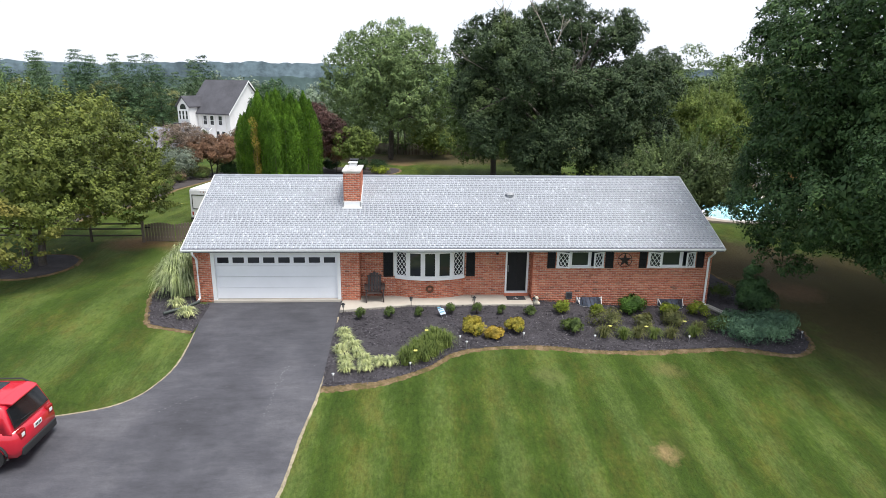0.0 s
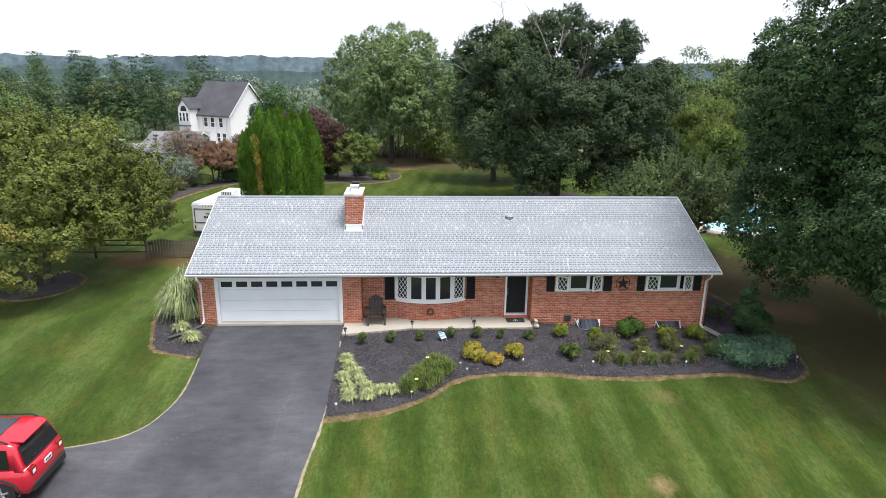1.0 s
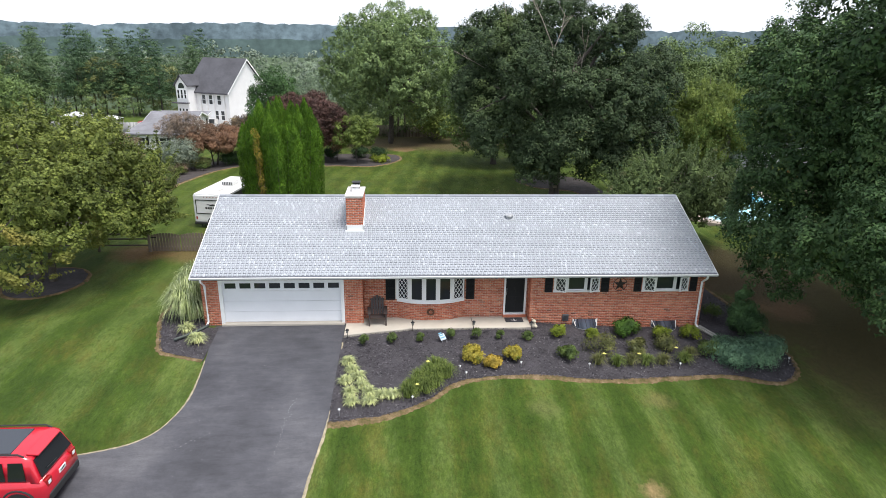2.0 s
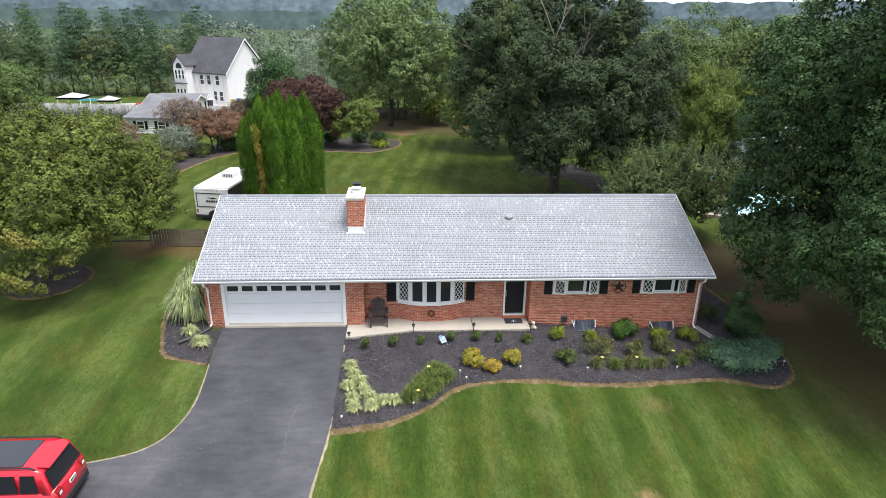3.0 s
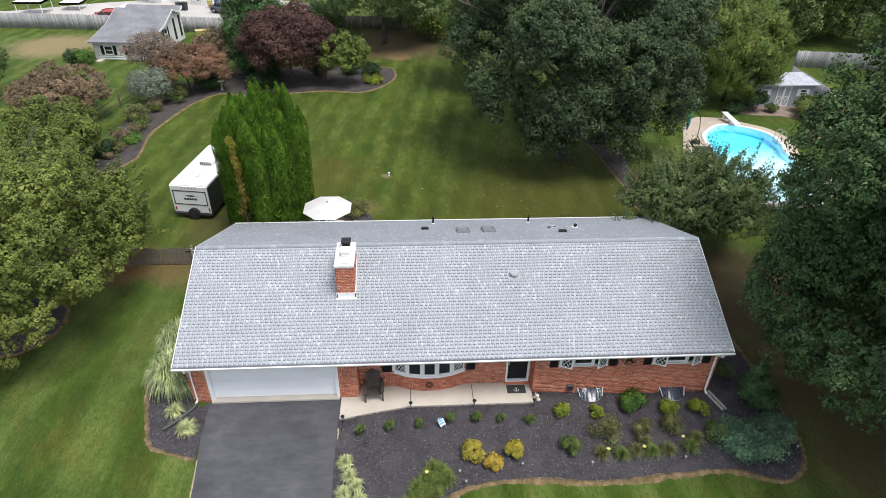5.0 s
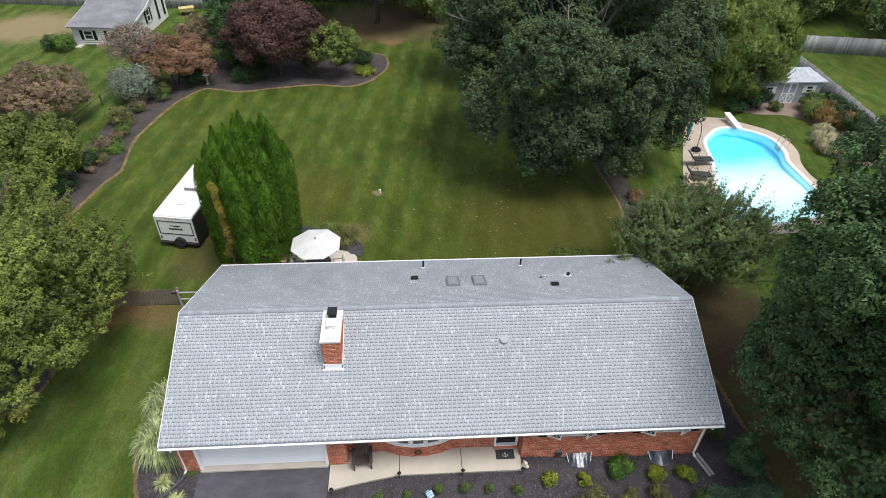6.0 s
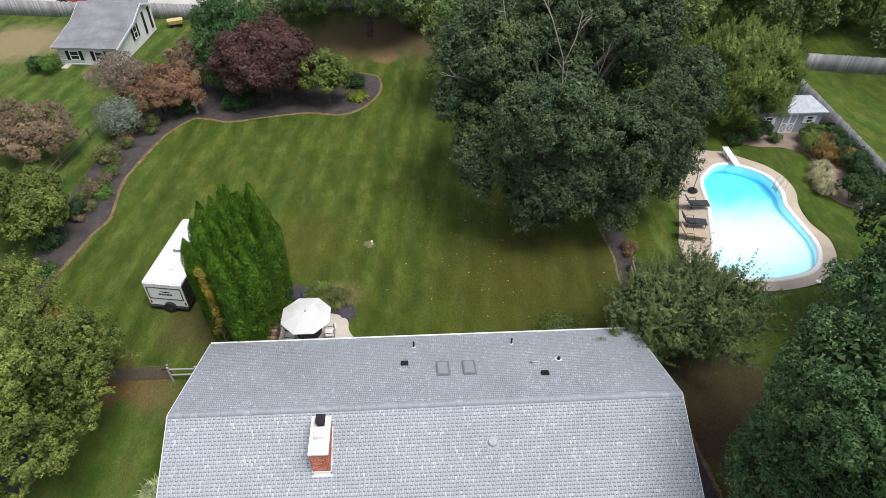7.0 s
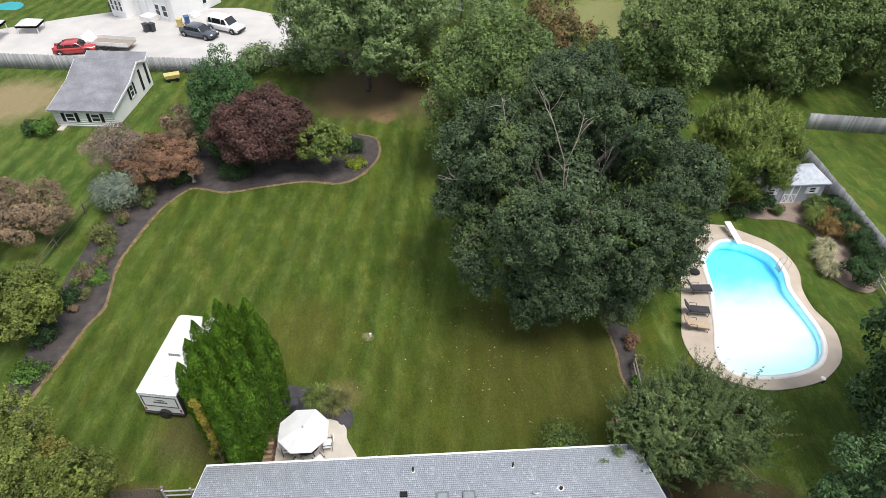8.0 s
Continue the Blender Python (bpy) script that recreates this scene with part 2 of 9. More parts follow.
def tree(name, x, y, label, leaf_mat, bark, rx, ry, rz, cz, clumps=40, rc=0.3, count=14000, size=0.16, r0=0.25, seed=1, category="tree",
         low=-0.75, droop=0.2, slim=0.6, ragged=0.12, limbs=10, stems=((0, 0),), up=0.35, extra=(), squash=0.8, dx=0.0, dy=0.0, lobes=30, lobe=0.28, flat=0.85, shoots=0.0, mass=(), step=5, heart=0.62, grain=0.0, lift=0.9, core=0.17):
    """A tree whose crown is made of leafy lobes; with shoots, its twigs reach out of them in long sprays."""
    r = np.random.default_rng(seed)
    z = ground_z(x, y)
    top = thing(name, (x, y, z), label, category)
    mean = (rx + ry + rz) / 3
    ring = lobe_ring((dx, dy, cz), rx, ry, rz, lobes, mean * lobe, r, low, ragged)
    if mass:
        # several sub-crowns with dark hollows between them
        big, found = np.array(mass, float), []
        for i, q in enumerate(big):
            some = lobe_ring(q[:3], q[3], q[3], q[3] * 0.92, lobes, q[3] * lobe, r, -0.8, ragged)
            gap = np.linalg.norm(some[:, None, :3] - big[None, :, :3], axis=2) / big[None, :, 3]
            gap[:, i] = 9
            found.append(some[gap.min(1) > 0.7])
        ring = np.vstack(found)
    if extra:
        more = np.array(extra, float)
        ring = np.vstack([ring, np.column_stack([more, unit((more[:, :3] - [dx, dy, cz]) / [rx, ry, rz])])])
    cl = cover(ring, (dx, dy, cz), clumps, rc, r, squash, flat)
    if shoots:
        pick = cl[r.random(len(cl)) < 0.5]
        way = unit(pick[:, 5:8] + np.array([0, 0, lift]) + 0.25 * r.normal(size=(len(pick), 3)))
        long = shoots * (0.5 + 0.9 * r.random(len(pick)))
        for u in (np.arange(step) + 1) / step:
            more = pick.copy()
            more[:, :3] += way * (long * u)[:, None]
            more[:, 3] *= 0.8 - 0.5 * u
            cl = np.vstack([cl, more])
    bm = B()
    for sx, sy in stems:
        wood(bm, (sx, sy, 0), (dx * 0.8 + sx * 2.2, dy * 0.8 + sy * 2.2, cz + rz * 0.3), r0, cl, r, limbs)
    part("trunk", bm, bark, top, sleek=True)
    v, f = leaves(cl, count, size, r, droop, slim, up, grain=grain)
    # larger leaves deep in the lobes and in the heart of the crown, so that it is dense
    deep = ring.copy()
    deep = np.column_stack([deep[:, :3], deep[:, 3] * 0.72, np.full(len(deep), flat), deep[:, 4:7]])
    heart = crown_clumps((dx, dy, cz), rx * heart, ry * heart, rz * heart, 30, mean * 0.48 * heart, r, low, 0.3, 0.1)
    v2, f2 = leaves(np.vstack([deep, heart]), int(count * core), size * 1.7, r, 0.1, 0.9, 0.2, 0.6)
    part("crown", np_mesh("crown", np.concatenate([v, v2]), np.concatenate([f, f2 + len(v)])), leaf_mat, top)
    return top

# ---- materials ----
def shader(name):
    m = bpy.data.materials.new(name)
    m.use_nodes = True
    return m, m.node_tree.nodes, m.node_tree.links, m.node_tree.nodes["Principled BSDF"]


def ramp(n, l, source, stops):
    cr = n.new("ShaderNodeValToRGB")
    while len(cr.color_ramp.elements) < len(stops):
        cr.color_ramp.elements.new(0.5)
    for e, (p, c) in zip(cr.color_ramp.elements, stops):
        e.position, e.color = p, (*c, 1)
    l.new(source, cr.inputs["Fac"])
    return cr.outputs["Color"]


def noise_tex(n, l, scale, detail=4.0, rough=0.6, stretch=None, coord="Object"):
    tc = n.new("ShaderNodeTexCoord")
    src = tc.outputs[coord]
    if stretch:
        mp = n.new("ShaderNodeMapping")
        mp.inputs["Scale"].default_value = stretch
        l.new(src, mp.inputs["Vector"])
        src = mp.outputs["Vector"]
    t = n.new("ShaderNodeTexNoise")
    t.inputs["Scale"].default_value, t.inputs["Detail"].default_value, t.inputs["Roughness"].default_value = scale, detail, rough
    l.new(src, t.inputs["Vector"])
    return t.outputs["Fac"]


def mix(n, l, fac, a, b, blend="MIX"):
    m = n.new("ShaderNodeMix")
    m.data_type, m.blend_type = "RGBA", blend
    for sock, v in ((m.inputs[0], fac), (m.inputs[6], a), (m.inputs[7], b)):
        if isinstance(v, bpy.types.NodeSocket):
            l.new(v, sock)
        else:
            sock.default_value = v if isinstance(v, float) else (*v, 1)
    return m.outputs[2]


def math_node(n, l, op, a, b=0.0):
    m = n.new("ShaderNodeMath")
    m.operation = op
    for sock, v in zip(m.inputs, (a, b)):
        if isinstance(v, bpy.types.NodeSocket):
            l.new(v, sock)
        else:
            sock.default_value = v
    return m.outputs[0]


def bump(n, l, p, height, strength=0.3, distance=0.02):
    b = n.new("ShaderNodeBump")
    b.inputs["Strength"].default_value, b.inputs["Distance"].default_value = strength, distance
    l.new(height, b.inputs["Height"])
    l.new(b.outputs[0], p.inputs["Normal"])


def plain(name, colour, rough=0.6, metal=0.0, vary=0.12, scale=3.0, bumpy=0.0, fine=60.0, coord="Object", spec=0.5):
    """A surface with stains at one scale and grain at another."""
    m, n, l, p = shader(name)
    c = np.array(colour)
    big = ramp(n, l, noise_tex(n, l, scale, 5, 0.65, coord=coord), [(0.3, c * (1 - vary)), (0.7, np.clip(c * (1 + vary), 0, 1))])
    small = ramp(n, l, noise_tex(n, l, fine, 3, 0.6, coord=coord), [(0.3, (1 - vary,) * 3), (0.7, (1, 1, 1))])
    l.new(mix(n, l, 1.0, big, small, "MULTIPLY"), p.inputs["Base Color"])
    p.inputs["Roughness"].default_value, p.inputs["Metallic"].default_value = rough, metal
    p.inputs["Specular IOR Level"].default_value = spec
    if bumpy:
        bump(n, l, p, noise_tex(n, l, fine, 4, 0.7, coord=coord), bumpy, 0.02)
    return m


def leafy(name, dark, mid, light, patch=0.35, glow=0.05, odd=None, gloss=0.14):
    """Leaves that differ blade by blade and patch by patch."""
    m, n, l, p = shader(name)
    g = n.new("ShaderNodeNewGeometry")
    one = ramp(n, l, g.outputs["Random Per Island"], [(0.0, np.array(dark) * 0.4 + np.array(mid) * 0.6), (0.5, mid), (1.0, np.array(light) * 0.45 + np.array(mid) * 0.55)])
    pat = ramp(n, l, noise_tex(n, l, patch, 3, 0.6), [(0.35, (0.62, 0.66, 0.62)), (0.65, (1.2, 1.18, 1.1))])
    col = mix(n, l, 1.0, one, pat, "MULTIPLY")
    tuft_tone = ramp(n, l, noise_tex(n, l, 1.7, 2, 0.6), [(0.36, (0.66, 0.69, 0.7)), (0.64, (1.3, 1.28, 1.15))])
    col = mix(n, l, 1.0, col, tuft_tone, "MULTIPLY")
    if odd:
        sel = ramp(n, l, noise_tex(n, l, odd[1], 2, 0.5), [(odd[2], (0, 0, 0)), (odd[2] + 0.12, (1, 1, 1))])
        col = mix(n, l, sel, col, odd[0])
    l.new(col, p.inputs["Base Color"])
    p.inputs["Roughness"].default_value, p.inputs["Specular IOR Level"].default_value = 0.5, gloss
    tr = n.new("ShaderNodeBsdfTranslucent")
    l.new(col, tr.inputs["Color"])
    ms = n.new("ShaderNodeMixShader")
    ms.inputs[0].default_value = glow
    l.new(p.outputs[0], ms.inputs[1]), l.new(tr.outputs[0], ms.inputs[2])
    l.new(ms.outputs[0], n["Material Output"].inputs["Surface"])
    return m


def lawn_material():
    m, n, l, p = shader("lawn")
    tc = n.new("ShaderNodeTexCoord")
    sep = n.new("ShaderNodeSeparateXYZ")
    l.new(tc.outputs["Object"], sep.inputs[0])
    x, y = sep.outputs[0], sep.outputs[1]

    def add(a, b):
        return math_node(n, l, "ADD", a, b)

    def mul(a, b):
        return math_node(n, l, "MULTIPLY", a, b)

    def pick(test, a, b):
        q = n.new("ShaderNodeMix")
        q.data_type = "FLOAT"
        l.new(test, q.inputs[0]), l.new(a, q.inputs[2]), l.new(b, q.inputs[3])
        return q.outputs[0]

    # mower stripes: straight up the lot in front, wider beside the garage, slightly askew behind
    shift = add(x, mul(noise_tex(n, l, 0.35, 3, 0.6), 0.5))
    behind = math_node(n, l, "GREATER_THAN", y, 9.5)
    beside = mul(math_node(n, l, "LESS_THAN", x, -5.0), math_node(n, l, "LESS_THAN", y, 9.5))
    phase = pick(behind, mul(add(shift, -4.40), 3.36), mul(add(shift, mul(y, -0.14)), 3.36))
    phase = pick(beside, phase, mul(add(shift, 12.3), 1.85))
    wave = mul(math_node(n, l, "SINE", phase), 1.7)
    wave = math_node(n, l, "MAXIMUM", math_node(n, l, "MINIMUM", wave, 1.0), -1.0)
    wave = mul(mul(wave, add(mul(noise_tex(n, l, 0.28, 3, 0.6), 2.4), -0.5)), add(mul(behind, -0.28), 1.0))
    wave = mul(wave, add(mul(math_node(n, l, "GREATER_THAN", x, 22.0), -1.0), 1.0))
    blades = noise_tex(n, l, 2.4, 5, 0.75, (2.6, 0.5, 1.0))
    mottle = noise_tex(n, l, 0.9, 6, 0.75)
    tone = add(mul(wave, 0.17), add(mul(blades, 0.55), mul(mottle, 0.55)))
    col = ramp(n, l, tone, [(0.22, (0.028, 0.056, 0.0065)), (0.52, (0.054, 0.094, 0.0135)), (0.80, (0.103, 0.147, 0.038)), (0.95, (0.15, 0.184, 0.068))])
    # thin brownish thatch showing through
    thatch = ramp(n, l, noise_tex(n, l, 0.55, 6, 0.8, (1.6, 0.7, 1.0)), [(0.48, (0, 0, 0)), (0.70, (0.6,) * 3)])
    col = mix(n, l, thatch, col, (0.105, 0.092, 0.020))
    far = math_node(n, l, "GREATER_THAN", add(y, mul(noise_tex(n, l, 0.02, 3), 60.0)), 150.0)
    col = mix(n, l, far, col, ramp(n, l, noise_tex(n, l, 0.05, 5, 0.7), [(0.3, (0.03, 0.055, 0.03)), (0.7, (0.075, 0.105, 0.05))]))
    # olive, drier turf behind the house, bare ground under the trees and by the gate; by the side tree its shade is
    # mixed in
    own = mul(behind, mul(math_node(n, l, "GREATER_THAN", x, -22.6), math_node(n, l, "LESS_THAN", x, 17.5)))
    col = mix(n, l, mul(own, 0.30), col, (0.045, 0.056, 0.002))
    dry = ramp(n, l, noise_tex(n, l, 0.30, 4, 0.65), [(0.60, (0, 0, 0)), (0.78, (0.35,) * 3)])
    col = mix(n, l, dry, col, (0.17, 0.15, 0.05))
    # worn and lush patches, drawn out along the mower's way
    worn = ramp(n, l, noise_tex(n, l, 0.75, 5, 0.7, (1.3, 0.45, 1.0)), [(0.38, (0.62, 0.68, 0.64)), (0.50, (0.94, 0.95, 0.94)), (0.63, (1.45, 1.30, 1.35))])
    col = mix(n, l, add(mul(behind, 0.25), 0.55), col, mix(n, l, 1.0, col, worn, "MULTIPLY"))
    wobble = mul(math_node(n, l, "SUBTRACT", noise_tex(n, l, 0.7, 6, 0.8), 0.5), 2.4)
    # patches below the side tree: soil and thin turf, with its shade in the tone
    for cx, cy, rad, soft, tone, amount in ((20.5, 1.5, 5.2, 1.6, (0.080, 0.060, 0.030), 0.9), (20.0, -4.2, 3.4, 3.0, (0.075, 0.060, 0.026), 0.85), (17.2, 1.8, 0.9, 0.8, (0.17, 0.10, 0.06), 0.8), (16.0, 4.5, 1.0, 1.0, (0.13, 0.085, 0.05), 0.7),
                                            (-14.6, 9.4, 0.9, 1.2, (0.20, 0.11, 0.055), 0.85), (-12.2, 9.0, 0.6, 1.0, (0.18, 0.11, 0.06), 0.6), (-10.8, 8.2, 0.4, 1.2, (0.16, 0.12, 0.06), 0.45),
                                            (7.1, -9.0, 0.15, 0.3, (0.27, 0.20, 0.10), 0.9), (8.8, -5.0, 0.2, 0.5, (0.20, 0.17, 0.07), 0.5), (4.5, -5.7, 0.2, 0.5, (0.17, 0.16, 0.07), 0.35), (-0.7, 48.6, 1.2, 0.6, (0.20, 0.13, 0.07), 0.8), (-3.0, 53.5, 4.0, 3.0, (0.13, 0.085, 0.05), 0.8),
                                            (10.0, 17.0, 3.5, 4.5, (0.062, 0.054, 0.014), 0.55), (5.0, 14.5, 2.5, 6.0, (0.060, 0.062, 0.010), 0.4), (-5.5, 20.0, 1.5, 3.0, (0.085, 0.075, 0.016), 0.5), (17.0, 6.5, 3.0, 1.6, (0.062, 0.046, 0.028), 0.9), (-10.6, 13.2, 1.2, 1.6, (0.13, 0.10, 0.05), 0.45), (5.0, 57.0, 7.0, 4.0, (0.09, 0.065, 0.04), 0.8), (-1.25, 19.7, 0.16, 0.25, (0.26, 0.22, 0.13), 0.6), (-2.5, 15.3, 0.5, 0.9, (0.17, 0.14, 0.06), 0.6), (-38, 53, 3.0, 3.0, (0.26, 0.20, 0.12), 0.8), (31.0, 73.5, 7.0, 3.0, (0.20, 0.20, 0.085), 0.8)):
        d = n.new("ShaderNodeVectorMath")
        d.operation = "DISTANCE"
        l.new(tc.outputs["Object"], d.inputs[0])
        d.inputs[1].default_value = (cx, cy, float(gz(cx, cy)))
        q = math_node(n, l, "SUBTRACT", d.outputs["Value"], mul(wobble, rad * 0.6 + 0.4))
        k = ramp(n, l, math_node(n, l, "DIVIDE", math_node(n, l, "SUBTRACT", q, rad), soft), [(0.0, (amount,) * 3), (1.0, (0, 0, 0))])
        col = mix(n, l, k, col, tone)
    fine = ramp(n, l, noise_tex(n, l, 9.0, 6, 0.85, (1.5, 0.7, 1.0)), [(0.30, (0.48, 0.52, 0.45)), (0.70, (1.5, 1.45, 1.4))])
    col = mix(n, l, 1.0, col, fine, "MULTIPLY")
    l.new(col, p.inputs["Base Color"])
    p.inputs["Roughness"].default_value, p.inputs["Specular IOR Level"].default_value = 0.8, 0.1
    p.inputs["Sheen Weight"].default_value, p.inputs["Sheen Roughness"].default_value = 0.06, 0.4
    p.inputs["Sheen Tint"].default_value = (0.78, 0.95, 0.55, 1)
    bump(n, l, p, noise_tex(n, l, 22.0, 5, 0.85), 0.9, 0.06)
    return m


def island(name, stops, rough=0.85, bumpy=0.3, fine=40.0, tint=0.12, objects=False, spec=0.3):
    """Pieces that differ one by one."""
    m, n, l, p = shader(name)
    if objects:
        src = n.new("ShaderNodeObjectInfo").outputs["Random"]
    else:
        src = n.new("ShaderNodeNewGeometry").outputs["Random Per Island"]
    col = ramp(n, l, src, stops)
    g = ramp(n, l, noise_tex(n, l, fine, 4, 0.7), [(0.3, (1 - tint,) * 3), (0.7, (1 + tint,) * 3)])
    big = ramp(n, l, noise_tex(n, l, 0.8, 4, 0.6), [(0.3, (1 - tint,) * 3), (0.7, (1 + tint * 0.5,) * 3)])
    col = mix(n, l, 1.0, mix(n, l, 1.0, col, g, "MULTIPLY"), big, "MULTIPLY")
    l.new(col, p.inputs["Base Color"])
    p.inputs["Roughness"].default_value, p.inputs["Specular IOR Level"].default_value = rough, spec
    if bumpy:
        bump(n, l, p, noise_tex(n, l, fine, 4, 0.7), bumpy, 0.01)
    return m


def glass(name, colour=(0.02, 0.025, 0.03), rough=0.04):
    m, n, l, p = shader(name)
    p.inputs["Base Color"].default_value = (*colour, 1)
    p.inputs["Roughness"].default_value = rough
    p.inputs["Specular IOR Level"].default_value = 0.7
    return m


LAWN = lawn_material()


def asphalt_material():
    """Sealed asphalt: worn pale in the wheel tracks, darker where it is newer, with fine grit."""
    m, n, l, p = shader("asphalt")
    big = ramp(n, l, noise_tex(n, l, 0.33, 5, 0.65), [(0.34, (0.036, 0.036, 0.043)), (0.52, (0.056, 0.056, 0.066)), (0.70, (0.088, 0.087, 0.097))])
    smear = ramp(n, l, noise_tex(n, l, 1.3, 6, 0.8, (0.6, 2.0, 1.0)), [(0.38, (0.82, 0.82, 0.82)), (0.66, (1.28, 1.28, 1.26))])
    grit = ramp(n, l, noise_tex(n, l, 34.0, 5, 0.85), [(0.32, (0.66, 0.66, 0.66)), (0.68, (1.4, 1.4, 1.4))])
    col = mix(n, l, 1.0, mix(n, l, 1.0, big, smear, "MULTIPLY"), grit, "MULTIPLY")
    l.new(col, p.inputs["Base Color"])
    p.inputs["Roughness"].default_value, p.inputs["Specular IOR Level"].default_value = 0.66, 0.5
    bump(n, l, p, noise_tex(n, l, 60.0, 4, 0.8), 0.5, 0.01)
    return m


ASPHALT = asphalt_material()
MULCH = plain("mulch", (0.058, 0.053, 0.060), 0.95, 0, 0.35, 1.2, 0.9, 22)
MULCH_BROWN = plain("mulch_brown", (0.062, 0.052, 0.050), 0.95, 0, 0.45, 1.0, 0.9, 22)
CHIPS = island("mulch_chips", [(0.0, (0.025, 0.022, 0.027)), (0.55, (0.07, 0.064, 0.074)), (0.93, (0.13, 0.12, 0.135)), (1.0, (0.25, 0.24, 0.24))], 0.9, 0)
def dry_rim():
    """Cut turf edge: straw, bare soil and tufts of green."""
    m, n, l, p = shader("dry_grass_edge")
    col = ramp(n, l, noise_tex(n, l, 3.2, 5, 0.75), [(0.36, (0.10, 0.092, 0.035)), (0.46, (0.155, 0.115, 0.058)), (0.58, (0.215, 0.155, 0.090)), (0.72, (0.32, 0.24, 0.15))])
    grain = ramp(n, l, noise_tex(n, l, 32.0, 3, 0.7), [(0.3, (0.6, 0.6, 0.6)), (0.7, (1.2, 1.2, 1.2))])
    l.new(mix(n, l, 1.0, col, grain, "MULTIPLY"), p.inputs["Base Color"])
    p.inputs["Roughness"].default_value, p.inputs["Specular IOR Level"].default_value = 0.95, 0.1
    bump(n, l, p, noise_tex(n, l, 25.0, 4, 0.8), 0.9, 0.03)
    return m


DRY = dry_rim()
STRAW = plain("straw_edge", (0.36, 0.31, 0.21), 0.95, 0, 0.35, 4.0, 0.6, 30)
CONCRETE = plain("concrete", (0.47, 0.43, 0.37), 0.85, 0, 0.10, 0.9, 0.25, 80)
POOL_DECK = plain("pool_deck_concrete", (0.44, 0.37, 0.30), 0.85, 0, 0.12, 0.8, 0.25, 80)
BRICK = island("red_brick", [(0.0, (0.36, 0.105, 0.062)), (0.35, (0.47, 0.150, 0.088)), (0.8, (0.55, 0.20, 0.118)), (0.965, (0.60, 0.27, 0.17)), (1.0, (0.20, 0.07, 0.05))], 0.9, 0.3, 60)
BRICK_PIECE = island("red_brick_piece", [(0.0, (0.36, 0.105, 0.062)), (0.35, (0.47, 0.150, 0.088)), (0.8, (0.55, 0.20, 0.118)), (0.965, (0.60, 0.27, 0.17)), (1.0, (0.20, 0.07, 0.05))], 0.9, 0.3, 60, objects=True)
MORTAR = plain("mortar", (0.62, 0.49, 0.40), 0.95, 0, 0.12, 2.0, 0.4, 70)


def shingle_material(name, objects=False):
    """Grey shingle tabs of one tone, with pale ones scattered in drifts."""
    m, n, l, p = shader(name)
    src = n.new("ShaderNodeObjectInfo").outputs["Random"] if objects else n.new("ShaderNodeNewGeometry").outputs["Random Per Island"]
    drift = math_node(n, l, "MULTIPLY", math_node(n, l, "SUBTRACT", noise_tex(n, l, 1.1, 3, 0.6), 0.5), 0.5)
    col = ramp(n, l, math_node(n, l, "ADD", src, drift), [(0.0, (0.365, 0.386, 0.425)), (0.5, (0.382, 0.405, 0.446)), (0.86, (0.40, 0.424, 0.465)), (0.93, (0.44, 0.466, 0.51)), (1.0, (0.50, 0.53, 0.575))])
    grit = ramp(n, l, noise_tex(n, l, 55.0, 4, 0.8), [(0.3, (0.85,) * 3), (0.7, (1.15,) * 3)])
    stain = ramp(n, l, noise_tex(n, l, 0.5, 4, 0.6), [(0.3, (0.93,) * 3), (0.7, (1.05,) * 3)])
    l.new(mix(n, l, 1.0, mix(n, l, 1.0, col, grit, "MULTIPLY"), stain, "MULTIPLY"), p.inputs["Base Color"])
    p.inputs["Roughness"].default_value, p.inputs["Specular IOR Level"].default_value = 0.92, 0.3
    bump(n, l, p, noise_tex(n, l, 60.0, 4, 0.7), 0.3, 0.01)
    return m


SHINGLE = shingle_material("grey_shingle")
SHINGLE_PIECE = shingle_material("grey_shingle_piece", True)
ROOF_DECK = plain("shingle_underlay", (0.19, 0.20, 0.23), 0.95, 0, 0.15, 1.0, 0.3, 60)
WHITE = plain("white_paint", (0.80, 0.81, 0.82), 0.5, 0, 0.035, 1.5, 0.03, 40)
WHITE_DIRTY = plain("weathered_white", (0.72, 0.71, 0.69), 0.6, 0, 0.10, 1.5, 0.05, 30)
BLACK = plain("black_paint", (0.013, 0.014, 0.016), 0.55, 0, 0.2, 4, 0.05, 60, spec=0.25)
DARK_METAL = plain("dark_metal", (0.03, 0.03, 0.032), 0.45, 0.6, 0.2, 6, 0.05, 60)
STEEL = plain("galvanised_steel", (0.50, 0.52, 0.54), 0.4, 0.9, 0.12, 5, 0.05, 60)
LEAD = plain("lead_came", (0.78, 0.79, 0.80), 0.5, 0.0, 0.05, 5)
PANE = glass("window_glass")
GARAGE_WHITE = plain("garage_door_white", (0.80, 0.82, 0.86), 0.45, 0, 0.03, 1.2, 0.02, 40)
BARK = plain("bark", (0.095, 0.083, 0.072), 0.95, 0, 0.35, 3, 0.9, 14)
BARK_PALE = plain("pale_bark", (0.30, 0.26, 0.22), 0.9, 0, 0.3, 3, 0.8, 14)
WEATHERED = island("weathered_boards", [(0.0, (0.13, 0.105, 0.085)), (0.5, (0.20, 0.17, 0.14)), (1.0, (0.28, 0.24, 0.20))], 0.9, 0.4, 25)
GREY_FENCE = island("grey_fence_boards", [(0.0, (0.26, 0.26, 0.27)), (0.6, (0.34, 0.34, 0.35)), (1.0, (0.42, 0.42, 0.42))], 0.9, 0.3, 25)
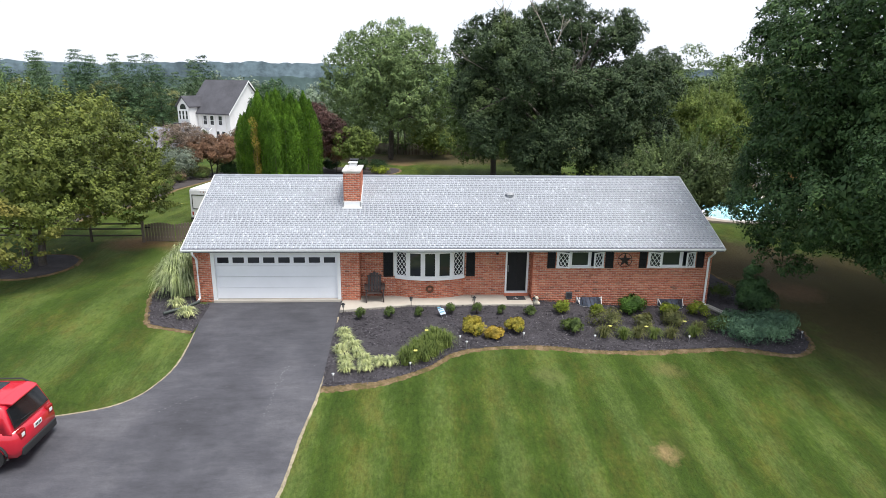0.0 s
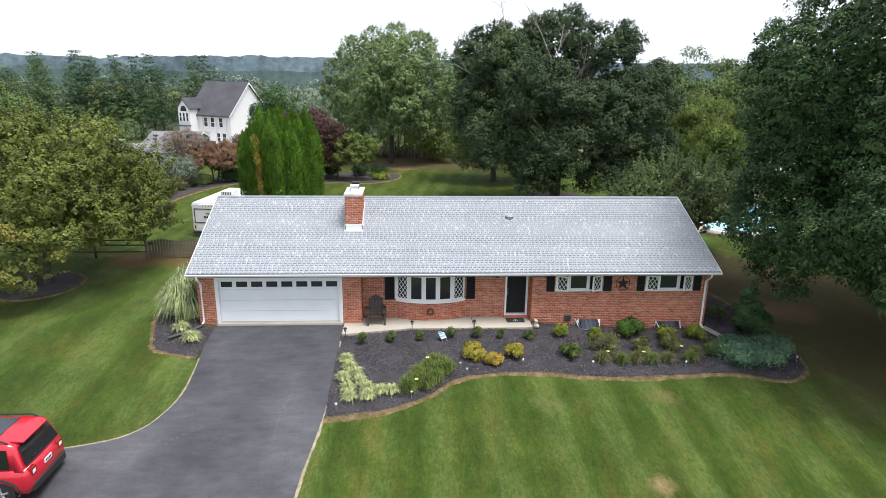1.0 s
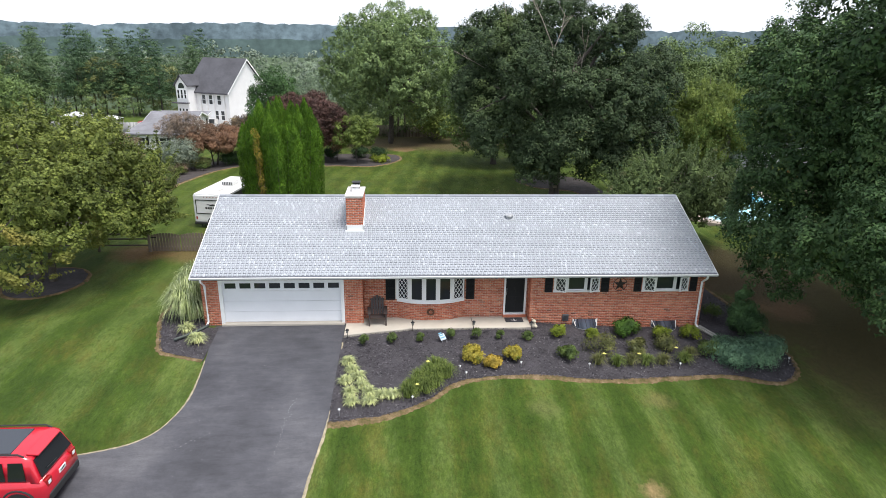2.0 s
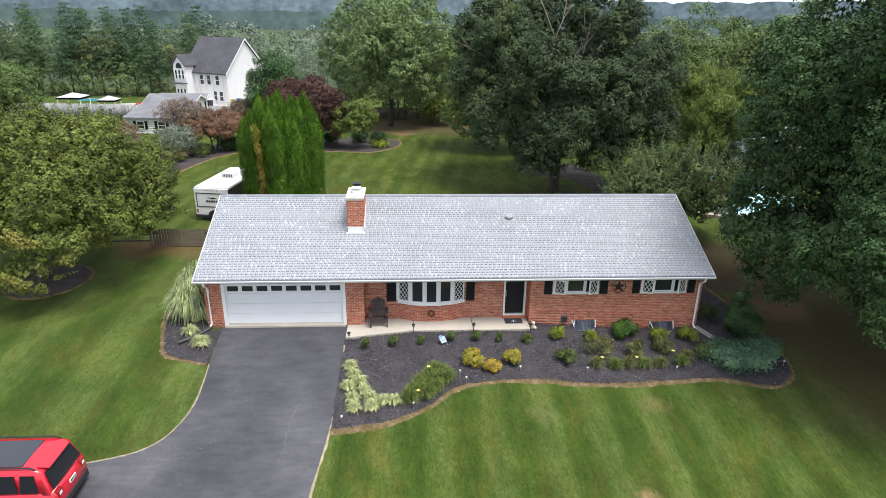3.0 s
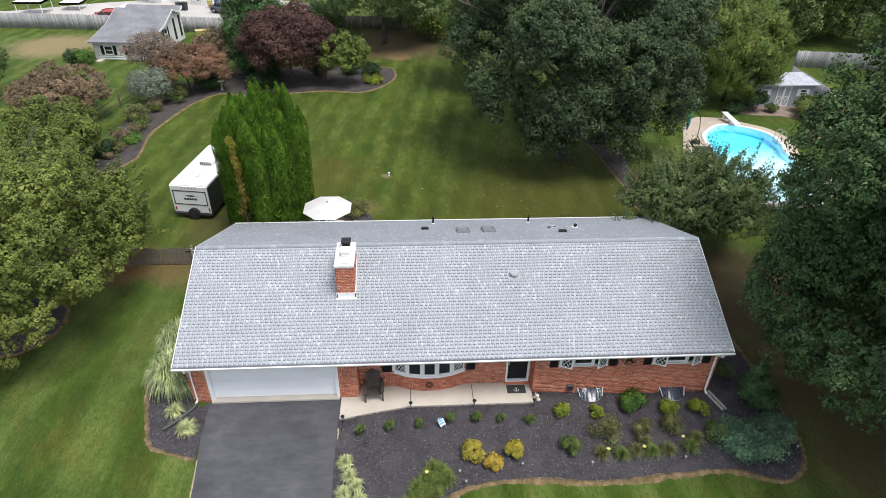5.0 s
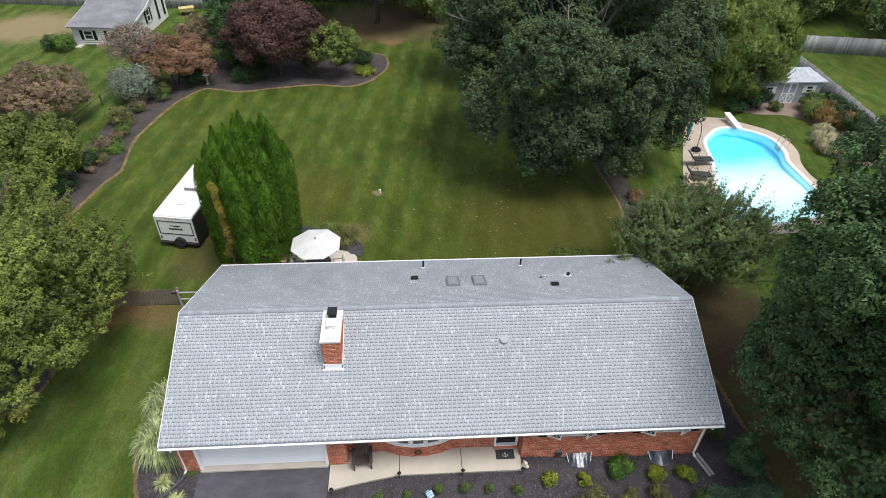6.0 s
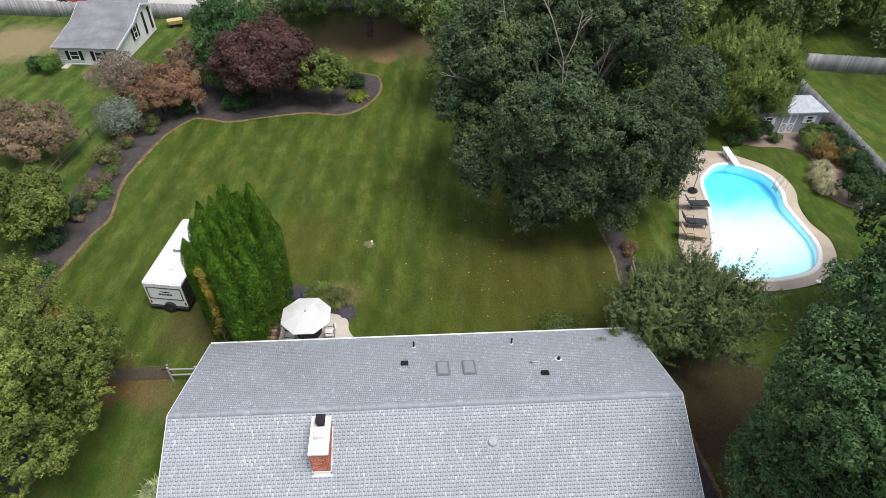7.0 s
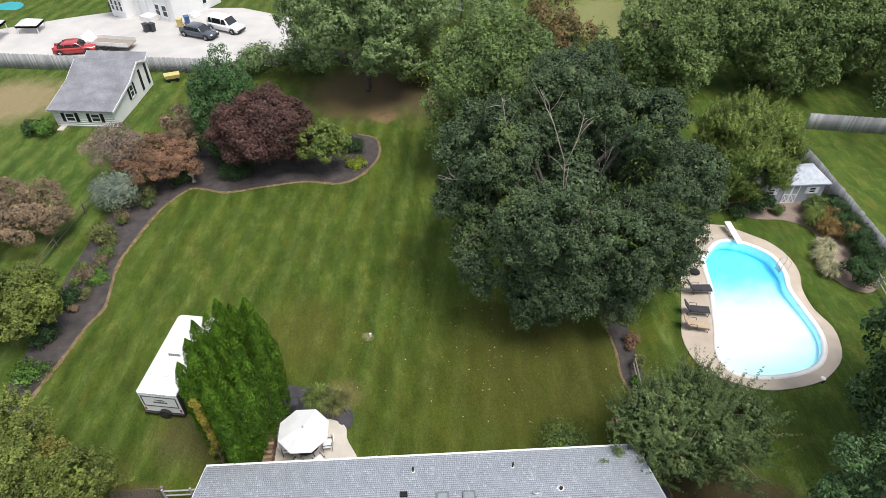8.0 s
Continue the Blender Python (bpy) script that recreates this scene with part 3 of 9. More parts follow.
OAK = leafy("dark_maple_leaves", (0.022, 0.042, 0.022), (0.052, 0.082, 0.043), (0.15, 0.19, 0.11), odd=((0.11, 0.15, 0.048), 0.16, 0.58), gloss=0.12)
MAPLE = leafy("green_maple_leaves", (0.085, 0.135, 0.060), (0.175, 0.250, 0.110), (0.31, 0.39, 0.18))
OLIVE = leafy("olive_leaves", (0.056, 0.084, 0.020), (0.132, 0.166, 0.042), (0.28, 0.30, 0.088), odd=((0.27, 0.23, 0.06), 0.25, 0.60))
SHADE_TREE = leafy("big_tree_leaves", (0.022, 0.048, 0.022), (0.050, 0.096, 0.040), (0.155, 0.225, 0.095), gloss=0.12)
ARBOR = leafy("arborvitae_sprays", (0.036, 0.092, 0.014), (0.085, 0.178, 0.022), (0.21, 0.32, 0.046), 0.6, gloss=0.08)
GREEN_TREE = leafy("fresh_tree_leaves", (0.052, 0.088, 0.030), (0.110, 0.168, 0.060), (0.21, 0.275, 0.11))
PURPLE = leafy("purple_leaves", (0.045, 0.024, 0.025), (0.090, 0.048, 0.047), (0.17, 0.095, 0.088))
RUSSET = leafy("russet_leaves", (0.13, 0.072, 0.05), (0.225, 0.125, 0.088), (0.33, 0.20, 0.145))
PINKGREY = leafy("pinkish_grey_leaves", (0.14, 0.102, 0.088), (0.235, 0.172, 0.150), (0.38, 0.30, 0.275))
BLUEGREEN = leafy("grey_green_leaves", (0.10, 0.13, 0.10), (0.18, 0.215, 0.18), (0.28, 0.31, 0.27))
WILLOW = leafy("bright_willow_leaves", (0.070, 0.105, 0.026), (0.155, 0.210, 0.056), (0.31, 0.35, 0.11))
CREPE = leafy("dusty_green_leaves", (0.042, 0.070, 0.028), (0.105, 0.150, 0.062), (0.23, 0.28, 0.13), odd=((0.26, 0.19, 0.12), 0.9, 0.68))
PINE = leafy("pine_needles", (0.045, 0.085, 0.050), (0.095, 0.155, 0.080), (0.20, 0.27, 0.135), 0.12, odd=((0.24, 0.21, 0.07), 0.06, 0.62))
WOODS = leafy("mixed_woods_leaves", (0.060, 0.105, 0.045), (0.130, 0.190, 0.082), (0.25, 0.31, 0.14), 0.09, odd=((0.17, 0.18, 0.075), 0.07, 0.60))
# far woods: the next two leaf colours are paled and blued for distance haze
HAZY_WOODS = leafy("hazy_pale_woods_leaves", (0.105, 0.150, 0.115), (0.18, 0.24, 0.175), (0.28, 0.34, 0.24), 0.07)
HAZY_VALLEY = leafy("hazy_valley_leaves", (0.115, 0.150, 0.130), (0.195, 0.240, 0.205), (0.30, 0.345, 0.285), 0.05)
CHIMNEY_MORTAR = plain("pale_mortar", (0.74, 0.70, 0.66), 0.95, 0, 0.12, 2.0, 0.4, 70)
CROWN = plain("stained_crown", (0.68, 0.65, 0.63), 0.85, 0, 0.18, 3.0, 0.2, 30)
DARK_CONIFER = leafy("dark_conifer_sprays", (0.028, 0.065, 0.024), (0.055, 0.115, 0.042), (0.11, 0.185, 0.075))
TAN_LEAF = leafy("pinkish_tan_leaves", (0.13, 0.088, 0.062), (0.22, 0.155, 0.112), (0.33, 0.245, 0.185))
RUST = leafy("rust_brown_leaves", (0.075, 0.062, 0.028), (0.150, 0.105, 0.050), (0.25, 0.175, 0.085), odd=((0.10, 0.125, 0.045), 0.3, 0.56))
BEYOND = leafy("green_leaves_beyond", (0.060, 0.098, 0.036), (0.130, 0.185, 0.072), (0.25, 0.31, 0.13), 0.2, gloss=0.08)
PINE_DARK = leafy("dark_pine_needles", (0.030, 0.062, 0.034), (0.062, 0.115, 0.060), (0.13, 0.195, 0.10), 0.12)
PINE_OLIVE = leafy("olive_wood_leaves", (0.10, 0.11, 0.045), (0.19, 0.20, 0.08), (0.30, 0.30, 0.13), 0.12)

# ---- the lie of the land ----
def spaced(lo, hi, step, far, grow=1.22):
    """Grid lines: even between lo and hi, wider and wider beyond."""
    mid = list(np.arange(lo, hi + step, step))
    out, s = mid[:], step
    while out[-1] < far:
        s *= grow
        out.append(out[-1] + s)
    s, left = step, []
    a = lo
    while a > -far:
        s *= grow
        a -= s
        left.append(a)
    return np.array(left[::-1] + out)


POOL = spline([(23.1, 25.4), (24.0, 26.6), (25.2, 27.5), (26.8, 27.1), (28.1, 25.8), (28.2, 24.0), (27.75, 22.5), (27.8, 20.5), (27.85, 18.5), (27.3, 17.0), (26.3, 16.0), (24.5, 15.45), (22.4, 15.4), (21.0, 15.9), (20.8, 17.2), (21.4, 18.9), (22.0, 20.8), (22.6, 22.9)], True, 4)
POOL_Z = -0.22


def inside(px, py, poly):
    res = np.zeros(px.shape, bool)
    n = len(poly)
    for i in range(n):
        (x1, y1), (x2, y2) = poly[i], poly[(i + 1) % n]
        if y1 == y2:
            continue
        hit_ = ((y1 > py) != (y2 > py)) & (px < (x2 - x1) * (py - y1) / (y2 - y1) + x1)
        res ^= hit_
    return res


def offset(poly, d):
    p = np.array(poly)
    t = unit(np.roll(p, -1, 0) - np.roll(p, 1, 0))
    area = np.sum(p[:, 0] * np.roll(p[:, 1], -1) - np.roll(p[:, 0], -1) * p[:, 1])
    nrm = np.stack([t[:, 1], -t[:, 0]], 1) * (1 if area > 0 else -1)
    return [tuple(q) for q in p + nrm * d]


gx, gy = spaced(-48, 50, 0.7, 3600), spaced(-26, 80, 0.7, 3800)
XX, YY = np.meshgrid(gx, gy)
ZZ = gz(XX, YY)
pit = inside(XX, YY, offset(POOL, 0.75))
ZZ = np.where(pit, -3.0, ZZ)
nx, ny = len(gx), len(gy)
ii = np.arange((ny - 1) * nx).reshape(ny - 1, nx)[:, :-1].ravel()
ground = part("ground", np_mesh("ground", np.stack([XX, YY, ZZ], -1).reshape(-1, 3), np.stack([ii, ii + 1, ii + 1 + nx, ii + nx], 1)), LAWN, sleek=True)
tagged(ground, "mown green lawn with pale mower stripes and dry patches", "lawn", "", "structure")

DRIVE_LEFT = spline([(-7.95, -0.1), (-7.9, -0.8), (-7.67, -2.6), (-7.53, -4.7), (-7.8, -6.05), (-8.4, -6.8), (-9.4, -7.2), (-11.0, -7.5), (-14.0, -7.9), (-30.0, -8.2)])
DRIVE_RIGHT = spline([(-2.68, 0.0), (-2.68, -1.1), (-2.6, -3.9), (-2.72, -6.3), (-3.0, -8.5), (-3.2, -10.4), (-3.9, -13.0), (-6.0, -17.0)])
sheet("driveway", DRIVE_LEFT + [(-30, -17)] + DRIVE_RIGHT[::-1], 0.025, ASPHALT, "dark worn asphalt driveway with pale scuffs and a curved edge")
ribbon("driveway_edge", [p for p in DRIVE_LEFT if p[1] < -2.4], 0.10, 0.034, STRAW, "dry straw-coloured grass along the asphalt", 3)
ribbon("driveway_edge", [p for p in DRIVE_RIGHT if p[1] < -1.1], 0.10, 0.036, STRAW, "dry straw-coloured grass along the asphalt", 4)

BED_FRONT = spline([(-2.7, -6.3), (-1.57, -6.15), (-0.49, -5.85), (0.64, -5.2), (1.46, -4.4), (2.5, -4.0), (4.57, -3.87), (6.84, -3.98), (9.93, -3.68), (11.92, -3.62), (13.6, -4.1), (14.5, -3.75), (15.0, -2.9), (15.1, -1.2), (15.0, 1.1), (14.8, 3.4), (14.6, 6.5), (14.5, 9.0)])
sheet("front_bed", BED_FRONT + [(13.2, 10.2), (12.45, 9.6), (12.45, 0.0), (5.05, 0.0), (5.0, -0.62), (0.1, -0.62), (-1.1, -0.82), (-2.72, -1.12)], 0.03, MULCH, "black mulch planting bed with a curved rim", 0.5, 0.05, 0.03)
ribbon("bed_edge", BED_FRONT, 0.30, 0.05, DRY, "dry tan rim of cut turf along the mulch bed", 5)
SIDE_BED = spline([(-8.45, 4.2), (-10.0, 3.6), (-10.5, 1.6), (-10.4, 0.6), (-9.85, -1.2), (-9.55, -1.9), (-9.1, -2.15), (-7.75, -2.6)])
sheet("side_bed", SIDE_BED + [(-7.8, -0.3), (-8.45, -0.2)], 0.03, MULCH, "grey-black mulch bed beside the garage", 0.5, 0.04, 0.02)
ribbon("bed_edge", SIDE_BED, 0.24, 0.05, DRY, "dry tan rim of cut turf along the mulch bed", 6)
RING = [(-17.4 + 1.75 * math.cos(a), 4.9 + 2.0 * math.sin(a)) for a in np.linspace(0, 2 * math.pi, 33)[:-1]]
sheet("tree_bed", RING, 0.03, MULCH, "round dark mulch bed under a tree", 0.5, 0.05, 0.05)
ribbon("bed_edge", RING + RING[:1], 0.22, 0.05, DRY, "dry tan rim of cut turf along the mulch bed", 7)
BACK_BED = spline([(-20.6, 15.0), (-20.2, 17.2), (-19.7, 19.5), (-19.3, 21.6), (-18.8, 23.3), (-19.3, 27.3), (-18.9, 30.4), (-18.1, 33.9), (-16.6, 36.5), (-15.2, 36.5), (-13.4, 36.0), (-10.3, 36.7), (-7.1, 37.3), (-4.2, 36.9), (-2.4, 38.1), (-0.95, 41.0), (-1.2, 44.0), (-3.0, 45.0)])
sheet("back_bed", BACK_BED + [(-9, 45), (-16, 44), (-20, 39), (-22.0, 33), (-22.4, 27), (-22.2, 20), (-22.0, 15)], 0.03, MULCH_BROWN, "brown mulch border with shrubs along the back lawn", 0.8, 0.08, 0.03)
ribbon("bed_edge", BACK_BED, 0.32, 0.05, DRY, "dry tan rim of cut turf along the mulch bed", 8)
OAK_BED = [(9.6, 30.5), (10.4, 27.2), (12.1, 26.1), (13.6, 25.0), (14.1, 21.0), (14.3, 17.8), (14.1, 16.0), (14.3, 14.6), (14.9, 13.2), (15.9, 12.4), (16.0, 14.0), (15.5, 16.0), (15.6, 20.0), (16.0, 24.0), (15.6, 30.5), (12.5, 32.5)]
sheet("oak_bed", spline(OAK_BED, True), 0.03, MULCH_BROWN, "brown mulch bed under a large tree", 0.8, 0.08, 0.03)
ribbon("bed_edge", spline(OAK_BED[:9]), 0.2, 0.05, DRY, "dry tan rim of cut turf along the mulch bed", 9)
PATIO_BED = spline([(-6.3, 13.6), (-6.2, 16.0), (-4.8, 15.9), (-3.0, 15.2), (-2.0, 14.2), (-2.2, 13.0), (-4, 13.2)], True)
sheet("patio_bed", PATIO_BED, 0.03, MULCH, "dark mulch bed behind the patio", 0.5, 0.04, 0.03)
PATIO = spline([(-6.3, 9.6), (-6.3, 13.7), (-4.6, 13.9), (-3.0, 13.6), (-2.3, 13.1), (-2.15, 12.3), (-1.5, 11.0), (-1.4, 9.6)])
sheet("patio", PATIO, 0.06, CONCRETE, "tan concrete patio behind the house", 0.8)
SHED_BED = [(27.5, 32.4), (29.0, 30.6), (31.5, 30.2), (33.0, 29.0), (32.6, 27.0), (31.6, 25.0), (32.2, 22.6), (33.8, 22.0), (35.4, 24), (36.4, 30), (36.4, 33), (30, 33)]
sheet("shed_bed", spline(SHED_BED, True), 0.03, plain("pinkish_gravel", (0.24, 0.185, 0.15), 0.95, 0, 0.25, 1.0, 0.8, 14), "pinkish gravel bed in front of a garden shed", 0.9, 0.05, 0.02)

# parking court beyond the back fence
LOT = [(-70, 62.5), (-44, 62.8), (-12.5, 61.2), (-9.0, 66.0), (-13, 75), (-20, 79), (-34, 79), (-44, 74.0), (-52, 70), (-70, 71)]
sheet("parking_court", LOT, 0.05, plain("pale_concrete", (0.45, 0.43, 0.41), 0.9, 0, 0.12, 0.3, 0.2, 30), "pale grey concrete parking court", 3.0)


def pool_things():
    deck = spline([(25.0, 30.3), (26.6, 29.6), (28.0, 28.5), (29.0, 27.6), (29.65, 26.0), (29.6, 24.2), (28.95, 22.5), (28.75, 20.6), (29.15, 18.8), (28.55, 16.8), (27.4, 15.55), (25.6, 14.6), (22.4, 14.3), (19.8, 15.5), (19.0, 16.6), (18.85, 18.5), (19.5, 20.4), (20.6, 23.5), (21.6, 26.0), (23.0, 29.0)], True, 4)
    rim = offset(POOL, 0.3)
    # each point of the rim is joined to the deck's edge across from it
    fine = np.array(spline(deck, True, 4))
    bm = B()
    ins = [bm.verts.new((x, y, POOL_Z + 0.1)) for x, y in rim]
    far = np.array(offset(POOL, 1.4))
    outs = []
    for q in far:
        p = fine[np.argmin(np.hypot(*(fine - q).T))]
        outs.append(bm.verts.new((p[0], p[1], ground_z(*p) + 0.05)))
    for k in range(len(ins)):
        j = (k + 1) % len(ins)
        bm.faces.new((ins[k], ins[j], outs[j], outs[k]))
    bmesh.ops.remove_doubles(bm, verts=bm.verts, dist=0.01)
    ex = bmesh.ops.extrude_edge_only(bm, edges=[e for e in bm.edges if e.is_boundary])
    for g in ex["geom"]:
        if isinstance(g, bmesh.types.BMVert):
            g.co.z -= 0.4
    tagged(part("pool_deck", bm, POOL_DECK), "tan concrete deck round the swimming pool", "deck", "", "structure")
    pool = thing("swimming_pool", (0, 0, 0), "kidney-shaped swimming pool with bright turquoise water", "pool")
    n = len(POOL)

    def loops(levels, close):
        v, f = [], []
        for poly, z in levels:
            v += [(x, y, z) for x, y in poly]
        for k in range(len(levels) - 1):
            f += [(k * n + i, k * n + (i + 1) % n, (k + 1) * n + (i + 1) % n, (k + 1) * n + i) for i in range(n)]
        return v, f
    top = POOL_Z + 0.13
    part("coping", np_mesh("coping", *loops([(offset(POOL, 0.34), top - 0.1), (offset(POOL, 0.34), top), (offset(POOL, 0.02), top), (POOL, top - 0.2)], False)), WHITE_DIRTY, pool, "white bull-nosed coping")
    # basin: shallow at the near end, deep under the board
    bm = B()
    bm.faces.new([bm.verts.new((x, y, 0)) for x, y in POOL])
    for axis, lo, hi in ((0, 20, 29), (1, 15, 29)):
        for c in np.arange(lo, hi, 0.5):
            at, no = [0, 0, 0], [0, 0, 0]
            at[axis], no[axis] = c, 1
            bmesh.ops.bisect_plane(bm, geom=bm.verts[:] + bm.edges[:] + bm.faces[:], plane_co=at, plane_no=no)
    bmesh.ops.triangulate(bm, faces=bm.faces)
    for v in bm.verts:
        v.co.z = POOL_Z - 0.6 - 0.75 * float(smooth(19.5, 26.0, v.co.y))
    ex = bmesh.ops.extrude_edge_only(bm, edges=[e for e in bm.edges if e.is_boundary])
    for g in ex["geom"]:
        if isinstance(g, bmesh.types.BMVert):
            g.co.z = top - 0.02
    m, nn, l, p = shader("depth_tinted_plaster")
    tc = nn.new("ShaderNodeTexCoord")
    sep = nn.new("ShaderNodeSeparateXYZ")
    l.new(tc.outputs["Object"], sep.inputs[0])
    # light lost in deeper water is painted into the plaster as stronger blue
    dep = math_node(nn, l, "ADD", math_node(nn, l, "MULTIPLY", sep.outputs[2], -0.5), math_node(nn, l, "MULTIPLY", noise_tex(nn, l, 0.7, 3), 0.2))
    l.new(ramp(nn, l, dep, [(0.50, (0.56, 0.82, 0.90)), (0.64, (0.40, 0.78, 0.90)), (0.84, (0.08, 0.58, 0.82))]), p.inputs["Base Color"])
    p.inputs["Roughness"].default_value = 0.6
    part("basin", bm, m, pool, "pale plaster basin, coloured bluer with depth for the water's tint")
    m, nn, l, p = shader("pool_water")
    p.inputs["Base Color"].default_value = (0.80, 0.97, 1.0, 1)
    p.inputs["Transmission Weight"].default_value, p.inputs["IOR"].default_value, p.inputs["Roughness"].default_value = 1.0, 1.33, 0.0
    bump(nn, l, p, noise_tex(nn, l, 2.2, 3), 0.06, 0.03)
    water = part("water", np_mesh("water", [(x, y, POOL_Z - 0.02) for x, y in POOL], [list(range(n))[::-1]]), m, pool, "clear turquoise water")
    water.visible_shadow = False
    return pool


pool_things()

# ---- the brick ranch house ----
X0, X1 = -8.42, 12.42
RIDGE_Y, RIDGE_Z, EAVE_Z = 4.42, 4.45, 2.328
FRONT_Y, BACK_Y = -0.42, 9.88
house = thing("house", (0, 0, 0), "long low red brick ranch house with a grey shingle roof", "house")


def holes_wall(bm, x0, x1, z0, z1, y0, y1, openings):
    """A wall slab from x0 to x1, in one piece, with openings (x0, x1, z0, z1) through it."""
    edges = []
    for a, b, c, d in ((x0, x1, z0, z1), *openings):
        q = [bm.verts.new(p) for p in ((a, y0, c), (b, y0, c), (b, y0, d), (a, y0, d))]
        edges += [bm.edges.new((q[k], q[(k + 1) % 4])) for k in range(4)]
    bmesh.ops.triangle_fill(bm, use_beauty=True, use_dissolve=False, edges=edges)
    ex = bmesh.ops.extrude_face_region(bm, geom=bm.faces[:], use_keep_orig=True)
    bmesh.ops.translate(bm, vec=(0, y1 - y0, 0), verts=[g for g in ex["geom"] if isinstance(g, bmesh.types.BMVert)])
    return bm


BL, BH, MJ = 0.210, 0.0765, 0.0165


def brick_rows(x0, x1, z0, z1, openings, r):
    """Lower and upper corners (x, z) of running-bond bricks on a wall with openings."""
    out = []
    k, z = 0, z0
    while z + BH - MJ <= z1 + 0.02:
        x = x0 - (BL / 2 if k % 2 else 0)
        while x < x1:
            a, b = max(x, x0), min(x + BL - MJ, x1)
            segs = [(a, b)]
            for o in openings:
                if z + BH - MJ > o[2] + 0.01 and z < o[3] - 0.01:
                    nxt = []
                    for s, e in segs:
                        if o[1] <= s or o[0] >= e:
                            nxt.append((s, e))
                        else:
                            if o[0] - s > 0.02:
                                nxt.append((s, o[0]))
                            if e - o[1] > 0.02:
                                nxt.append((o[1], e))
                    segs = nxt
            out += [(s, e, z, min(z + BH - MJ, z1)) for s, e in segs if e - s > 0.02]
            x += BL
        z += BH
        k += 1
    return out


def brick_wall(name, x0, x1, z0, z1, y, openings, thick=0.24, seed=1):
    """A front wall facing -y: mortar slab and proud bricks."""
    r = np.random.default_rng(seed)
    bm = B()
    holes_wall(bm, x0, x1, z0, z1, y, y + thick, openings)
    wall = part(name, bm, MORTAR, house, "red brick wall in running bond")
    rows = np.array(brick_rows(x0, x1, z0, z1, openings, r))
    jit = 0.007 + 0.005 * r.random(len(rows))
    lo = np.column_stack([rows[:, 0], y - jit, rows[:, 2]])
    hi = np.column_stack([rows[:, 1], np.full(len(rows), y + 0.01), rows[:, 3]])
    tagged(part("bricks", np_mesh("bricks", *boxes(lo, hi)), BRICK, wall), kind="stuff")
    return wall


WIN1, WIN2, BAY = (5.98, 7.92, 1.40, 2.12), (9.74, 11.72, 1.40, 2.12), (-0.56, 2.30, 0.92, 2.05)
GARAGE, DOOR = (-7.72, -2.72, -0.2, 2.10), (3.98, 4.94, 0.20, 2.12)
brick_wall("wall", X0, -1.95, -0.45, 2.30, 0.0, [GARAGE], seed=2)
brick_wall("wall", -1.95, 5.03, -0.3, 2.30, 0.5, [BAY, DOOR], seed=3)
brick_wall("wall", 5.03, X1, -0.8, 2.30, 0.0, [WIN1, WIN2], seed=4)


def side_walls():
    for name, x, s in (("wall", X0, 1), ("wall", X1, -1)):
        bm = B()
        prism(bm, [(x, 0.24, -0.8), (x, 9.4, -0.8), (x, 9.4, 2.25), (x, RIDGE_Y, RIDGE_Z - 0.08), (x, 0.24, 2.45)], (0.24 * s, 0, 0))
        w = part(name, bm, MORTAR, house, "red brick gable wall")
        lo, hi = [], []
        k, z = 0, -0.8
        while z < RIDGE_Z - 0.2:
            a0 = 0.0 if z < 2.3 else (z - EAVE_Z) / 0.4346 - 0.3
            a1 = 9.4 if z < 2.2 else 9.88 - (z - 2.2) / 0.408 - 0.25
            yy = a0 - (BL / 2 if k % 2 else 0)
            while yy < a1:
                s0, s1 = max(yy, a0), min(yy + BL - MJ, a1)
                if s1 - s0 > 0.03:
                    j = 0.007 + 0.005 * rng.random()
                    lo.append((x - j if s > 0 else x - 0.01, s0, z)), hi.append((x + 0.01 if s > 0 else x + j, s1, z + BH - MJ))
                yy += BL
            z += BH
            k += 1
        tagged(part("bricks", np_mesh("bricks", *boxes(lo, hi)), BRICK, w), kind="stuff")
    bm = B()
    box(bm, X0, 9.16, -0.9, X1, 9.4, 2.25)
    part("wall", bm, MORTAR, house, "red brick back wall")
    for x, y0, y1 in ((-1.95, 0.0, 0.5), (5.03, 0.0, 0.5)):
        rr = np.array(brick_rows(y0, y1, -0.3, 2.3, [], rng))
        d = (x, x + 0.012) if x < 0 else (x - 0.012, x)
        lo = np.column_stack([np.full(len(rr), d[0]), rr[:, 0], rr[:, 2]])
        hi = np.column_stack([np.full(len(rr), d[1]), rr[:, 1], rr[:, 3]])
        bm = B()
        box(bm, x - (0.24 if x < 0 else -0.0), 0.2, -0.3, x + (0.0 if x < 0 else 0.24), 0.74, 2.3)
        w = part("return_wall", bm, MORTAR, house, "short brick return beside the porch")
        tagged(part("bricks", np_mesh("bricks", *boxes(lo, hi)), BRICK, w), kind="stuff")


side_walls()


